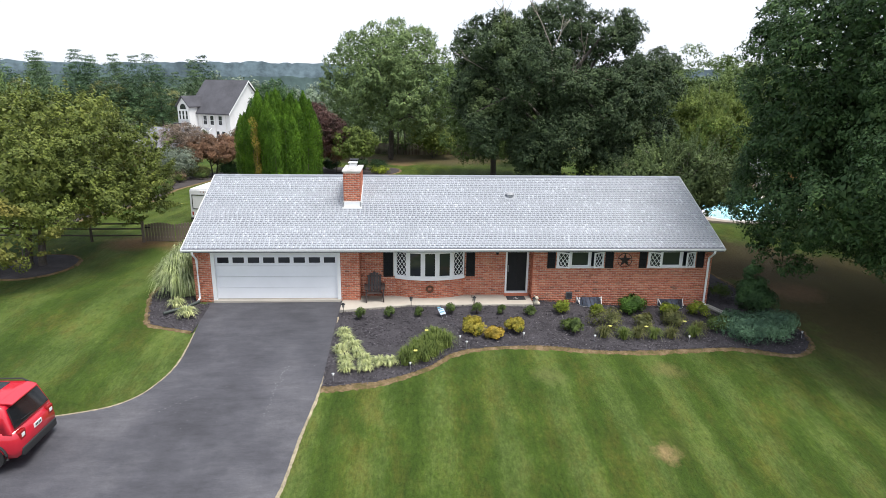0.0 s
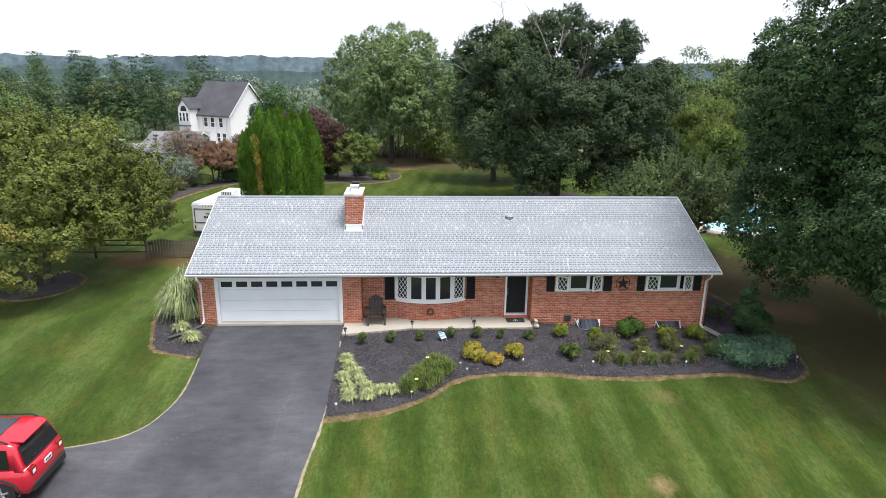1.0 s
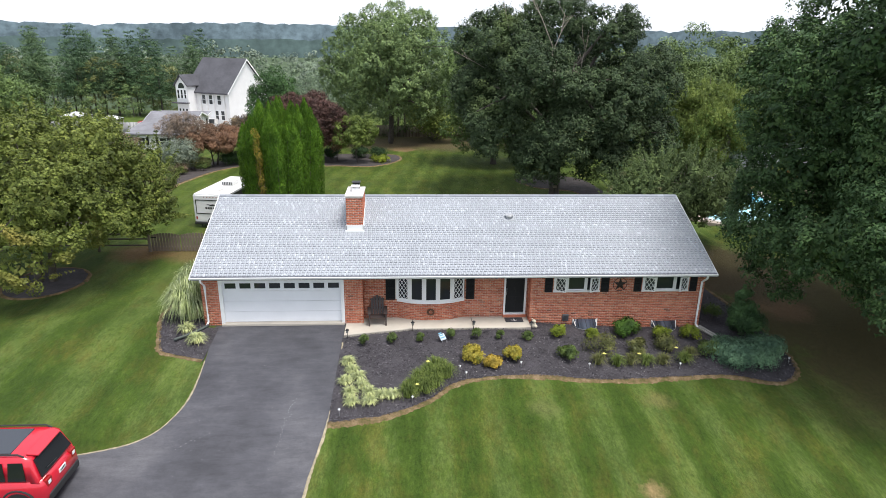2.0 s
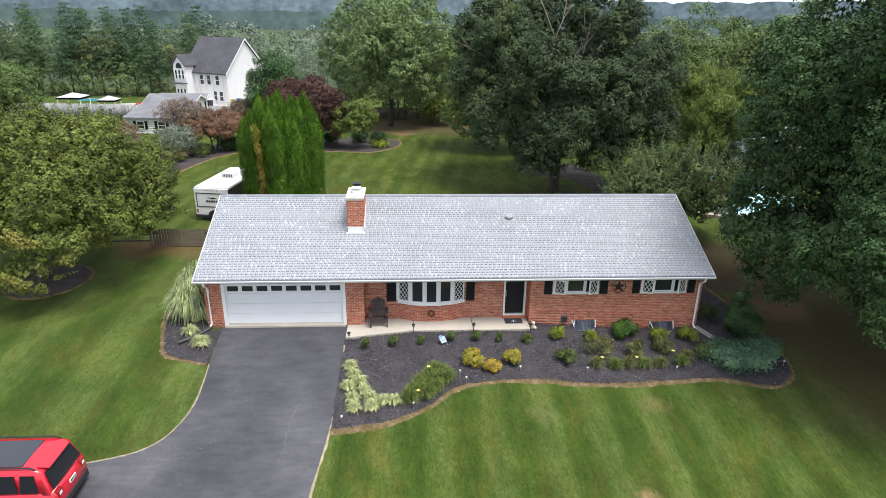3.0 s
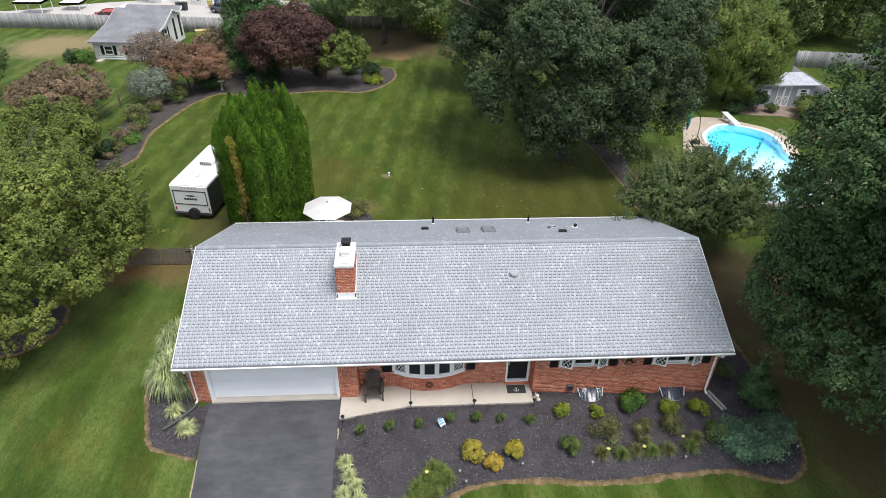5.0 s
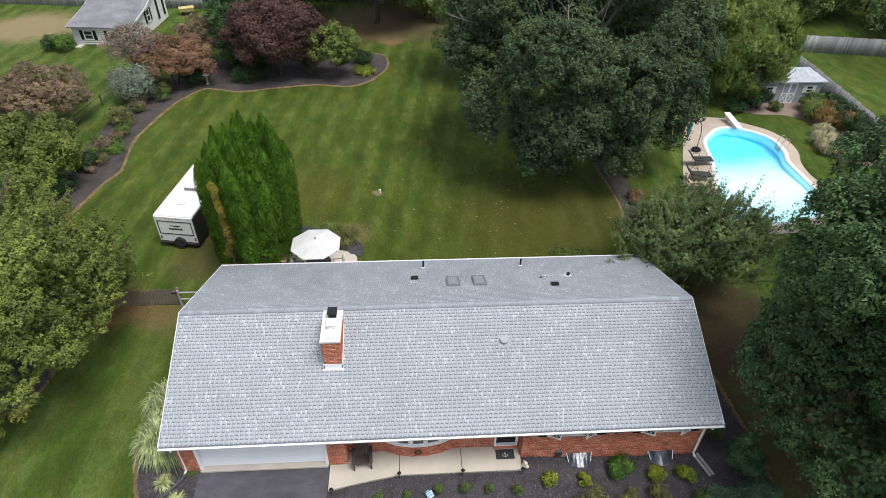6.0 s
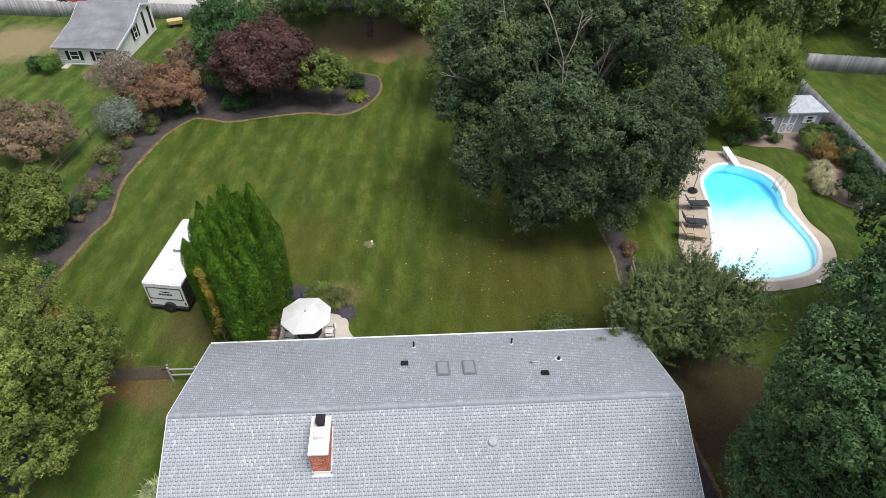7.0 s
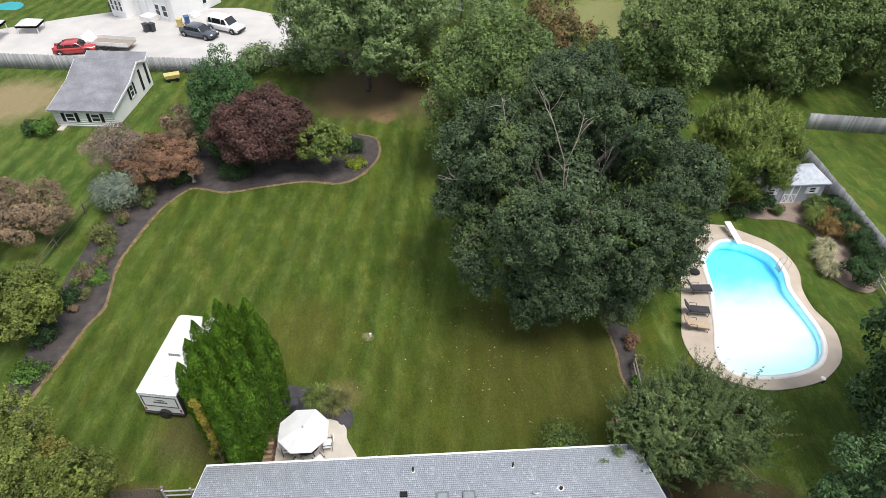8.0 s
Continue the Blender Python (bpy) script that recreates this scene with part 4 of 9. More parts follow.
def roof():
    deck = B()
    t = 0.16
    prof = [(FRONT_Y, EAVE_Z), (RIDGE_Y, RIDGE_Z), (BACK_Y, 2.2), (BACK_Y, 2.2 - t), (RIDGE_Y, RIDGE_Z - t - 0.02), (FRONT_Y, EAVE_Z - t)]
    prism(deck, [(X0 - 0.2, y, z - 0.012) for y, z in prof], (X1 - X0 + 0.44, 0, 0))
    rf = part("roof", deck, ROOF_DECK, house, "low gable roof of grey laminated shingles")
    for s, y in ((1, FRONT_Y), (-1, BACK_Y)):
        z = EAVE_Z if s > 0 else 2.2
        o = Vector((X0 - 0.22, y, z))
        v = (Vector((0, RIDGE_Y, RIDGE_Z)) - Vector((0, y, z)))
        run = v.length
        v.normalize()
        u = Vector((1, 0, 0))
        nrm = u.cross(v) * s
        length = X1 - X0 + 0.46
        courses = int(round(run / 0.142))
        e = run / courses
        long_w, short_w, lift = 0.085, 0.095, 0.046 if s > 0 else 0.012
        r = np.random.default_rng(11 if s > 0 else 12)
        lo, hi, singles = [], [], []
        for k in range(courses):
            x = -r.random() * 0.3
            while x < length:
                for w, cut in ((long_w, 0.0), (short_w, lift)):
                    w2 = w * (0.88 + 0.24 * r.random())
                    a, b = max(x, 0), min(x + w2, length)
                    if b - a > 0.02:
                        near = s > 0 and k < 8 and 9.5 < a < 13.5 and b - a > 0.05
                        if near and len(singles) < 300:
                            singles.append((a, b, k * e + cut * 0.72, (k + 1) * e, cut > 0))
                        else:
                            lo.append((a + 0.0005, k * e + cut * 0.72, 0)), hi.append((b, (k + 1) * e, 1))
                    x += w2
        m = np.array([[u.x, v.x, nrm.x], [u.y, v.y, nrm.y], [u.z, v.z, nrm.z]])
        vv, ff = boxes(lo, hi)
        v0 = np.repeat(np.array(lo)[:, 1], 8)
        frac = np.clip((vv[:, 1] - np.floor(v0 / e + 0.001) * e) / e, 0, 1)
        vv[:, 2] = np.where(vv[:, 2] > 0.5, 0.010 - 0.007 * frac, -0.006)
        # the faces that lie on the deck or under the next course are left out
        ff = ff.reshape(-1, 6, 4)[:, [0, 1, 2, 5]].reshape(-1, 4)
        tagged(part("shingles", np_mesh("shingles", vv @ m.T + np.array(o), ff), SHINGLE, rf), kind="stuff")
        if singles:
            made = {}
            for a, b, c0, c1, short in singles:
                if short not in made:
                    w, h = (short_w if short else long_w), c1 - c0
                    bv, bf = boxes([(0.0005, 0, 0)], [(w, h, 1)])
                    bv[:, 2] = np.where(bv[:, 2] > 0.5, 0.010 - 0.007 * bv[:, 1] / e, -0.006)
                    made[short] = np_mesh("shingle", bv, bf)
                    made[short].materials.append(SHINGLE_PIECE)
                ob = new("shingle", made[short])
                ob.parent = rf
                p = o + u * a + v * c0
                w0 = short_w if short else long_w
                ob.matrix_local = Matrix(((u.x * (b - a) / w0, v.x, nrm.x, p.x), (u.y, v.y, nrm.y, p.y), (u.z, v.z, nrm.z, p.z), (0, 0, 0, 1)))
    # ridge caps
    bv, bf = [], []
    x = X0 - 0.22
    k = 0
    while x < X1 + 0.2:
        for sgn, yy, zz in ((1, FRONT_Y, EAVE_Z), (-1, BACK_Y, 2.2)):
            d = (Vector((0, yy, zz)) - Vector((0, RIDGE_Y, RIDGE_Z))).normalized()
            h = 0.022
            p = [(x, RIDGE_Y, RIDGE_Z + h), (x + 0.29, RIDGE_Y, RIDGE_Z + h), (x + 0.29, RIDGE_Y + d.y * 0.17, RIDGE_Z + h + d.z * 0.17), (x, RIDGE_Y + d.y * 0.17, RIDGE_Z + h + d.z * 0.17)]
            q = [(a, b, c - 0.02) for a, b, c in p]
            n0 = len(bv)
            bv += p + q
            bf += [(n0, n0 + 1, n0 + 2, n0 + 3), (n0 + 2, n0 + 3, n0 + 7, n0 + 6), (n0 + 1, n0 + 2, n0 + 6, n0 + 5), (n0, n0 + 3, n0 + 7, n0 + 4)]
        x += 0.3
    tagged(part("ridge_capping", np_mesh("ridge_capping", bv, bf), SHINGLE, rf), kind="stuff")
    # rakes, fascia, soffit, gutters
    for x, d in ((X0 - 0.24, -0.03), (X1 + 0.24, 0.03)):
        for ya, za, nm in ((FRONT_Y, EAVE_Z, "rake_board"), (BACK_Y, 2.2, "rake_board")):
            bm = B()
            prism(bm, [(x, ya, za - 0.01), (x, RIDGE_Y, RIDGE_Z - 0.01), (x, RIDGE_Y, RIDGE_Z - 0.2), (x, ya, za - 0.17)], (d, 0, 0))
            part(nm, bm, WHITE, house)
    for y, z, s in ((FRONT_Y, EAVE_Z, -1), (BACK_Y, 2.2, 1)):
        bm = B()
        yy = [y, y + s * 0.10, y + s * 0.125, y + s * 0.115, y + s * 0.10, y + s * 0.07, y]
        zz = [z - 0.11, z - 0.11, z - 0.04, z - 0.02, z - 0.02, z - 0.08, z - 0.09]
        prism(bm, [(X0 - 0.25, a, b) for a, b in zip(yy, zz)], (X1 - X0 + 0.5, 0, 0))
        part("gutter", bm, WHITE, house, "white metal gutter")
        bm = B()
        a, b = sorted((y - s * 0.02, y - s * 0.52))
        box(bm, X0 - 0.2, a, z - 0.18, X1 + 0.2, b, z - 0.165)
        part("soffit", bm, WHITE, house)
    return rf


roof()
bm = B()
box(bm, -2.2, 0.0, 2.09, 5.2, 0.52, 2.11)
part("porch_soffit", bm, WHITE, house)


def pane_set(parent, x0, x1, z0, z1, y, diamond=False, fw=0.045, depth=0.05):
    """A sash: rim of four bars, glass, and a lead lattice if wanted, standing at y facing -y."""
    bm = B()
    box(bm, x0, y, z0, x0 + fw, y + depth, z1), box(bm, x1 - fw, y, z0, x1, y + depth, z1)
    box(bm, x0 + fw, y, z0, x1 - fw, y + depth, z0 + fw), box(bm, x0 + fw, y, z1 - fw, x1 - fw, y + depth, z1)
    sash = part("sash", bm, WHITE, parent)
    bm = B()
    box(bm, x0 + fw, y + 0.022, z0 + fw, x1 - fw, y + 0.028, z1 - fw)
    g = part("pane", bm, PANE, parent)
    g.visible_shadow = False
    if diamond:
        bm = B()
        a0, a1, c0, c1 = x0 + fw, x1 - fw, z0 + fw, z1 - fw
        px, pz = 0.16, 0.235
        for sgn in (1, -1):
            k = -12
            while k < 14:
                # line z = c0 + sgn * (x - a0) * pz / px + k * pz, clipped to the pane
                pts = []
                for xx in np.linspace(a0, a1, 40):
                    zz = c0 + sgn * (xx - a0) * pz / px + k * pz
                    if c0 <= zz <= c1:
                        pts.append((xx, zz))
                if len(pts) > 2:
                    (xa, za), (xb, zb) = pts[0], pts[-1]
                    L = math.hypot(xb - xa, zb - za)
                    m = Matrix.Translation(((xa + xb) / 2, y + 0.012, (za + zb) / 2)) @ Matrix.Rotation(-math.atan2(zb - za, xb - xa), 4, "Y")
                    box(bm, -L / 2, -0.006, -0.009, L / 2, 0.006, 0.009, 0, m)
                k += 1
        part("lead_lattice", bm, LEAD, parent)
    return sash


def hinged(parent_house, name, w, z0, z1, at, turn, diamond=True):
    """An outward opened casement, hinged at a point."""
    ob = new(name)
    ob.parent = parent_house
    ob.matrix_local = pose(at[0], at[1], 0, 0, 0, turn)
    pane_set(ob, 0, w, z0, z1, 0, diamond)
    return ob


def small_window(x0, x1, z0, z1, y):
    w = new("window")
    w.parent = house
    tagged(w, "white casement window with diamond leaded side lights")
    bm = B()
    f = 0.06
    box(bm, x0, y - 0.03, z0, x0 + f, y + 0.14, z1), box(bm, x1 - f, y - 0.03, z0, x1, y + 0.14, z1)
    box(bm, x0 - 0.02, y - 0.05, z0 - 0.03, x1 + 0.02, y + 0.14, z0 + 0.03), box(bm, x0 + f, y - 0.03, z1 - f, x1 - f, y + 0.14, z1)
    a, b = x0 + 0.56, x1 - 0.56
    box(bm, a - 0.035, y - 0.02, z0 + 0.03, a + 0.035, y + 0.12, z1 - f), box(bm, b - 0.035, y - 0.02, z0 + 0.03, b + 0.035, y + 0.12, z1 - f)
    part("window_frame", bm, WHITE, w)
    pane_set(w, a + 0.035, b - 0.035, z0 + 0.03, z1 - f, y + 0.03)
    for k, (hx, ww, turn) in enumerate(((x0 + f, a - x0 - f - 0.035, -28.0), (x1 - f, x1 - f - b - 0.035, 152.0 + 56.0))):
        bm = B()
        if k == 0:
            box(bm, x0 + f, y + 0.05, z0 + 0.03, a - 0.035, y + 0.056, z1 - f)
        else:
            box(bm, b + 0.035, y + 0.05, z0 + 0.03, x1 - f, y + 0.056, z1 - f)
        g = part("screen_pane", bm, PANE, w)
        g.visible_shadow = False
    s = hinged_sash(w, x0 + f, y - 0.02, a - x0 - f - 0.035, z0 + 0.03, z1 - f, 1)
    s = hinged_sash(w, x1 - f, y - 0.02, x1 - f - b - 0.035, z0 + 0.03, z1 - f, -1)


def hinged_sash(parent, hx, hy, w, z0, z1, way, angle=26.0):
    """A leaded casement swung outwards about its outer edge."""
    m = Matrix.Translation((hx, hy, 0)) @ Matrix.Rotation(radians(-angle * way), 4, "Z")
    names = []
    before = set(bpy.data.objects)
    if way > 0:
        pane_set(parent, 0, w, z0, z1, -0.05, True)
    else:
        pane_set(parent, -w, 0, z0, z1, -0.05, True)
    for ob in set(bpy.data.objects) - before:
        ob.matrix_local = m
    return names


small_window(*WIN1, 0.0)
small_window(*WIN2, 0.0)


def shutter(x0, x1, z0, z1, y):
    bm = B()
    box(bm, x0, y - 0.045, z0, x0 + 0.05, y - 0.012, z1), box(bm, x1 - 0.05, y - 0.045, z0, x1, y - 0.012, z1)
    zs = (z0, (z0 + z1) / 2 - 0.03, z1 - 0.06)
    for z in zs:
        box(bm, x0 + 0.05, y - 0.045, z, x1 - 0.05, y - 0.012, z + 0.06)
    box(bm, x0 + 0.02, y - 0.02, z0 + 0.02, x1 - 0.02, y - 0.013, z1 - 0.02)
    z = z0 + 0.07
    while z < z1 - 0.08:
        m = Matrix.Translation((0, y - 0.026, z)) @ Matrix.Rotation(radians(-35), 4, "X")
        box(bm, x0 + 0.05, -0.018, -0.004, x1 - 0.05, 0.018, 0.004, 0, m)
        z += 0.04
    part("shutter", bm, BLACK, house, "black louvred shutter")


for a, b, c, d, y in ((5.60, 5.93, 1.37, 2.13, 0.0), (7.97, 8.31, 1.37, 2.13, 0.0), (9.38, 9.69, 1.37, 2.13, 0.0), (11.77, 12.08, 1.37, 2.13, 0.0), (-1.02, -0.62, 0.88, 2.08, 0.5), (2.36, 2.72, 0.88, 2.08, 0.5)):
    shutter(a, b, c, d, y)


def bow_window():
    w = new("window")
    w.parent = house
    tagged(w, "white five-light bow window with leaded end lights")
    plan = [(-0.56, 0.5), (-0.02, 0.27), (0.58, 0.16), (1.16, 0.16), (1.76, 0.27), (2.30, 0.5)]
    z0, z1 = 0.92, 2.05
    for nm, za, zb, out in (("window_sill", z0 - 0.1, z0, 0.06), ("window_head", z1 - 0.06, z1 + 0.05, 0.03)):
        bm = B()
        pl = [(x, y - out) for x, y in plan]
        prism(bm, [(x, y, za) for x, y in pl] + [(2.32, 0.62, za), (-0.58, 0.62, za)], (0, 0, zb - za))
        part(nm, bm, WHITE, w)
    for k, ((xa, ya), (xb, yb)) in enumerate(zip(plan, plan[1:])):
        L = math.hypot(xb - xa, yb - ya)
        m = Matrix.Translation((xa, ya, 0)) @ Matrix.Rotation(math.atan2(yb - ya, xb - xa), 4, "Z")
        before = set(bpy.data.objects)
        pane_set(w, 0.03, L - 0.03, z0, z1 - 0.06, -0.02, k in (0, 4), 0.06)
        bm = B()
        box(bm, -0.04, -0.04, z0, 0.04, 0.06, z1 - 0.05)
        part("mullion", bm, WHITE, w)
        for ob in set(bpy.data.objects) - before:
            ob.matrix_local = m
    # brickwork swells out under the window
    bm = B()
    prism(bm, [(x, y + 0.03, 0.02) for x, y in plan], (0, 0, 0.8))
    apron = part("bay_base", bm, MORTAR, house, "curved brick base under the bow window")
    lo, mats = [], []
    verts, faces = [], []
    for (xa, ya), (xb, yb) in zip(plan, plan[1:]):
        L, ang = math.hypot(xb - xa, yb - ya), math.atan2(yb - ya, xb - xa)
        rr = np.array(brick_rows(0, L, 0.03, 0.82, [], rng))
        v, f = boxes(np.column_stack([rr[:, 0], np.full(len(rr), -0.012), rr[:, 2]]), np.column_stack([rr[:, 1], np.full(len(rr), 0.01), rr[:, 3]]))
        ca, sa = math.cos(ang), math.sin(ang)
        v = np.column_stack([v[:, 0] * ca - v[:, 1] * sa + xa, v[:, 0] * sa + v[:, 1] * ca + ya + 0.03, v[:, 2]])
        faces.append(f + sum(len(q) for q in verts))
        verts.append(v)
    tagged(part("bricks", np_mesh("bricks", np.concatenate(verts), np.concatenate(faces)), BRICK, apron), kind="stuff")


bow_window()


def entry():
    d = new("door")
    d.parent = house
    tagged(d, "black front door in a white surround")
    x0, x1, z0, z1 = DOOR
    bm = B()
    for a, b in ((x0, x0 + 0.075), (x1 - 0.075, x1)):
        box(bm, a, 0.44, z0, b, 0.70, z1, 0.008)
    box(bm, x0 + 0.075, 0.44, z1 - 0.07, x1 - 0.075, 0.70, z1), box(bm, x0, 0.42, z0 - 0.04, x1, 0.70, z0 + 0.02)
    part("door_frame", bm, WHITE, d)
    bm = B()
    a, b = x0 + 0.075, x1 - 0.075
    box(bm, a, 0.545, z0 + 0.02, b, 0.575, z1 - 0.07)
    for u0, u1 in ((0.06, 0.38), (0.43, 0.75)):
        for v0, v1 in ((0.1, 0.75), (0.95, 1.62)):
            box(bm, a + u0, 0.535, z0 + v0, a + u1, 0.55, z0 + v1, 0.006)
    part("door_leaf", bm, BLACK, d)
    bm = B()
    rod(bm, (a + 0.05, 0.49, z0 + 0.85), (a + 0.05, 0.49, z0 + 1.15), 0.012), rod(bm, (a + 0.05, 0.55, z0 + 0.9), (a + 0.05, 0.49, z0 + 0.9), 0.012), rod(bm, (a + 0.05, 0.55, z0 + 1.1), (a + 0.05, 0.49, z0 + 1.1), 0.012)
    part("door_handle", bm, STEEL, d, "brushed steel pull handle")
    bm = B()
    box(bm, x0 - 0.02, 0.36, 0.05, x1 + 0.02, 0.56, z0 - 0.04, 0.01)
    part("door_step", bm, BRICK, d, "brick step under the door")


entry()


def garage_door():
    g = new("garage_door")
    g.parent = house
    tagged(g, "wide white sectional garage door with a row of top lights")
    x0, x1, z0, z1 = -7.60, -2.84, 0.10, 1.95
    h = (z1 - z0) / 4
    for k in range(4):
        bm = B()
        za, zb = z0 + k * h + 0.004, z0 + (k + 1) * h - 0.004
        if k < 3:
            box(bm, x0, 0.12, za, x1, 0.16, zb, 0.006)
        else:
            w = (x1 - x0) / 8
            wins = [(x0 + w * i + 0.075, x0 + w * (i + 1) - 0.075, za + 0.09, zb - 0.13) for i in range(8)]
            holes_wall(bm, x0, x1, za, zb, 0.12, 0.16, wins)
            for a, b, c, d in wins:
                b2 = B()
                box(b2, a, 0.138, c, b, 0.144, d)
                part("garage_pane", b2, PANE, g).visible_shadow = False
        part("garage_panel", bm, GARAGE_WHITE, g)
    bm = B()
    for a, b in ((-7.74, -7.60), (-2.84, -2.70)):
        box(bm, a, -0.02, -0.1, b, 0.2, 2.16, 0.006)
    box(bm, -7.60, -0.02, 1.95, -2.84, 0.2, 2.16)
    part("garage_frame", bm, WHITE, g)
    bm = B()
    box(bm, -7.72, -0.12, -0.2, -2.72, 0.3, 0.095, 0.01)
    part("garage_sill", bm, CONCRETE, g, "pale concrete apron lip")


garage_door()


def chimney():
    x0, x1, y0, y1, z1 = -2.70, -2.02, 2.08, 3.66, 4.92
    ch = thing("chimney", (0, 0, 0), "red brick chimney with a white crown and metal caps", "chimney")
    bm = B()
    box(bm, x0, y0, 3.0, x1, y1, z1)
    core = part("chimney_stack", bm, CHIMNEY_MORTAR, ch)
    made = {}
    faces = (("y", x0, x1, y0, -1), ("x", y0, y1, x1, 1), ("x", y0, y1, x0, -1))
    for ax, a0, a1, c, s in faces:
        for s0, s1, za, zb in brick_rows(a0, a1, 3.35, z1, [], rng):
            roofz = EAVE_Z + ((y0 if ax == "y" else s0) - FRONT_Y) * 0.4346
            if zb < roofz - 0.02:
                continue
            key = (ax, round(s1 - s0, 2), s)
            if key not in made:
                v, f = boxes([(0, 0, 0)], [(s1 - s0, 0.024, zb - za)])
                if ax == "x":
                    v = v[:, [1, 0, 2]]
                made[key] = np_mesh("brick", v, f)
                made[key].materials.append(BRICK_PIECE)
            ob = new("brick", made[key])
            ob.parent = core
            off = -0.012 - 0.004 * rng.random()
            if ax == "y":
                ob.location = (s0, c + off, za)
            else:
                ob.location = (c + (off if s < 0 else -0.012 + 0.004 * rng.random()), s0, za)
    bm = B()
    box(bm, x0 - 0.05, y0 - 0.05, z1, x1 + 0.05, y1 + 0.05, z1 + 0.09, 0.02)
    part("chimney_crown", bm, CROWN, ch, "weathered white mortar crown")
    bm = B()
    zf = EAVE_Z + (y0 - FRONT_Y) * 0.4346
    box(bm, x0 - 0.05, y0 - 0.03, zf - 0.1, x1 + 0.05, y0, zf + 0.28, 0.005)
    for x in (x0 - 0.03, x1):
        prism(bm, [(x, y0 - 0.03, zf - 0.05), (x, y1, zf + 0.6), (x, y1, zf + 0.9), (x, y0 - 0.03, zf + 0.26)], (0.03, 0, 0))
    box(bm, x0 - 0.07, y0 - 0.1, zf - 0.05, x1 + 0.07, y0 - 0.02, zf + 0.04, 0.01)
    part("flashing", bm, WHITE, ch, "white metal flashing")
    for yy, hh, mat in ((2.35, 0.05, WHITE_DIRTY), (2.85, 0.16, WHITE), (3.4, 0.22, DARK_METAL)):
        bm = B()
        box(bm, -2.5, yy - 0.17, z1 + 0.09, -2.2, yy + 0.17, z1 + 0.09 + hh, 0.02)
        if hh > 0.1:
            box(bm, -2.54, yy - 0.21, z1 + 0.13 + hh, -2.16, yy + 0.21, z1 + 0.16 + hh, 0.01)
            for a, b in ((-2.46, yy - 0.14), (-2.24, yy - 0.14), (-2.46, yy + 0.14), (-2.24, yy + 0.14)):
                rod(bm, (a, b, z1 + 0.09 + hh - 0.01), (a, b, z1 + 0.14 + hh), 0.012, n=6)
        part("flue_cap", bm, mat, ch, "flue cover")
    return ch


chimney()


def on_roof(y):
    return EAVE_Z + (y - FRONT_Y) * 0.4346 if y < RIDGE_Y else 2.2 + (BACK_Y - y) * 0.408


ROOF_FLANGE = plain("grey_flange", (0.33, 0.35, 0.38), 0.8, 0.0, 0.1, 6)
VENT_GREY = plain("dull_zinc", (0.42, 0.43, 0.45), 0.6, 0.3, 0.15, 8)


def roof_fittings():
    v = thing("roof_vent", (4.45, 2.9, on_roof(2.9)), "round grey metal roof vent", "vent")
    bm = B()
    m = Matrix.Rotation(math.atan(0.4346), 4, "X")
    bmesh.ops.create_cone(bm, cap_ends=True, segments=24, radius1=0.14, radius2=0.14, depth=0.12, matrix=Matrix.Translation((0, 0, 0.05)))
    bmesh.ops.create_cone(bm, cap_ends=True, segments=24, radius1=0.2, radius2=0.17, depth=0.05, matrix=Matrix.Translation((0, 0, 0.13)))
    part("vent_hood", bm, VENT_GREY, v)
    bm = B()
    box(bm, -0.24, -0.24, 0.012, 0.24, 0.24, 0.025, 0, m)
    part("vent_flange", bm, ROOF_FLANGE, v)
    copy_thing(v, pose(6.92, 7.04, on_roof(7.04), -44))
    pitch = Matrix.Rotation(-math.atan(0.408), 4, "X")
    for x in (2.67, 3.87):
        s = thing("skylight", (x, 6.88, on_roof(6.88) + 0.01), "flat glazed skylight in a grey metal kerb", "skylight", "skylights")
        bm = B()
        for a in ((-0.29, -0.56, 0.29, -0.49), (-0.29, 0.49, 0.29, 0.56), (-0.29, -0.49, -0.22, 0.49), (0.22, -0.49, 0.29, 0.49)):
            box(bm, a[0], a[1], -0.02, a[2], a[3], 0.11, 0.008, pitch)
        part("skylight_kerb", bm, plain("grey_kerb", (0.22, 0.23, 0.24), 0.5, 0.3), s)
        bm = B()
        box(bm, -0.22, -0.49, 0.07, 0.22, 0.49, 0.085, 0, pitch)
        part("skylight_glass", bm, plain("frosted_glass", (0.26, 0.29, 0.31), 0.2, 0, 0.08, 2), s)
    for x, y in ((0.92, 7.42), (7.21, 6.2)):
        s = thing("box_vent", (x, y, on_roof(y)), "dark square roof vent box", "vent", "box vents")
        bm = B()
        box(bm, -0.17, -0.14, -0.03, 0.17, 0.14, 0.12, 0.025, pitch)
        part("vent_box", bm, DARK_METAL, s)
    for x, y, r0, h in ((1.37, 8.84, 0.045, 0.42), (6.15, 8.81, 0.045, 0.42), (8.1, 7.28, 0.08, 0.18)):
        s = thing("vent_pipe", (x, y, on_roof(y)), "black plumbing vent pipe on the roof", "pipe", "vent pipes")
        bm = B()
        rod(bm, (0, 0, -0.05), (0, 0, h), r0, r0, 12)
        part("pipe", bm, BLACK, s)
        bm = B()
        bmesh.ops.create_cone(bm, cap_ends=True, segments=16, radius1=r0 * 2.6, radius2=r0 * 1.1, depth=0.09, matrix=Matrix.Translation((0, 0, 0.03)))
        part("pipe_boot", bm, WHITE_DIRTY, s)


roof_fittings()


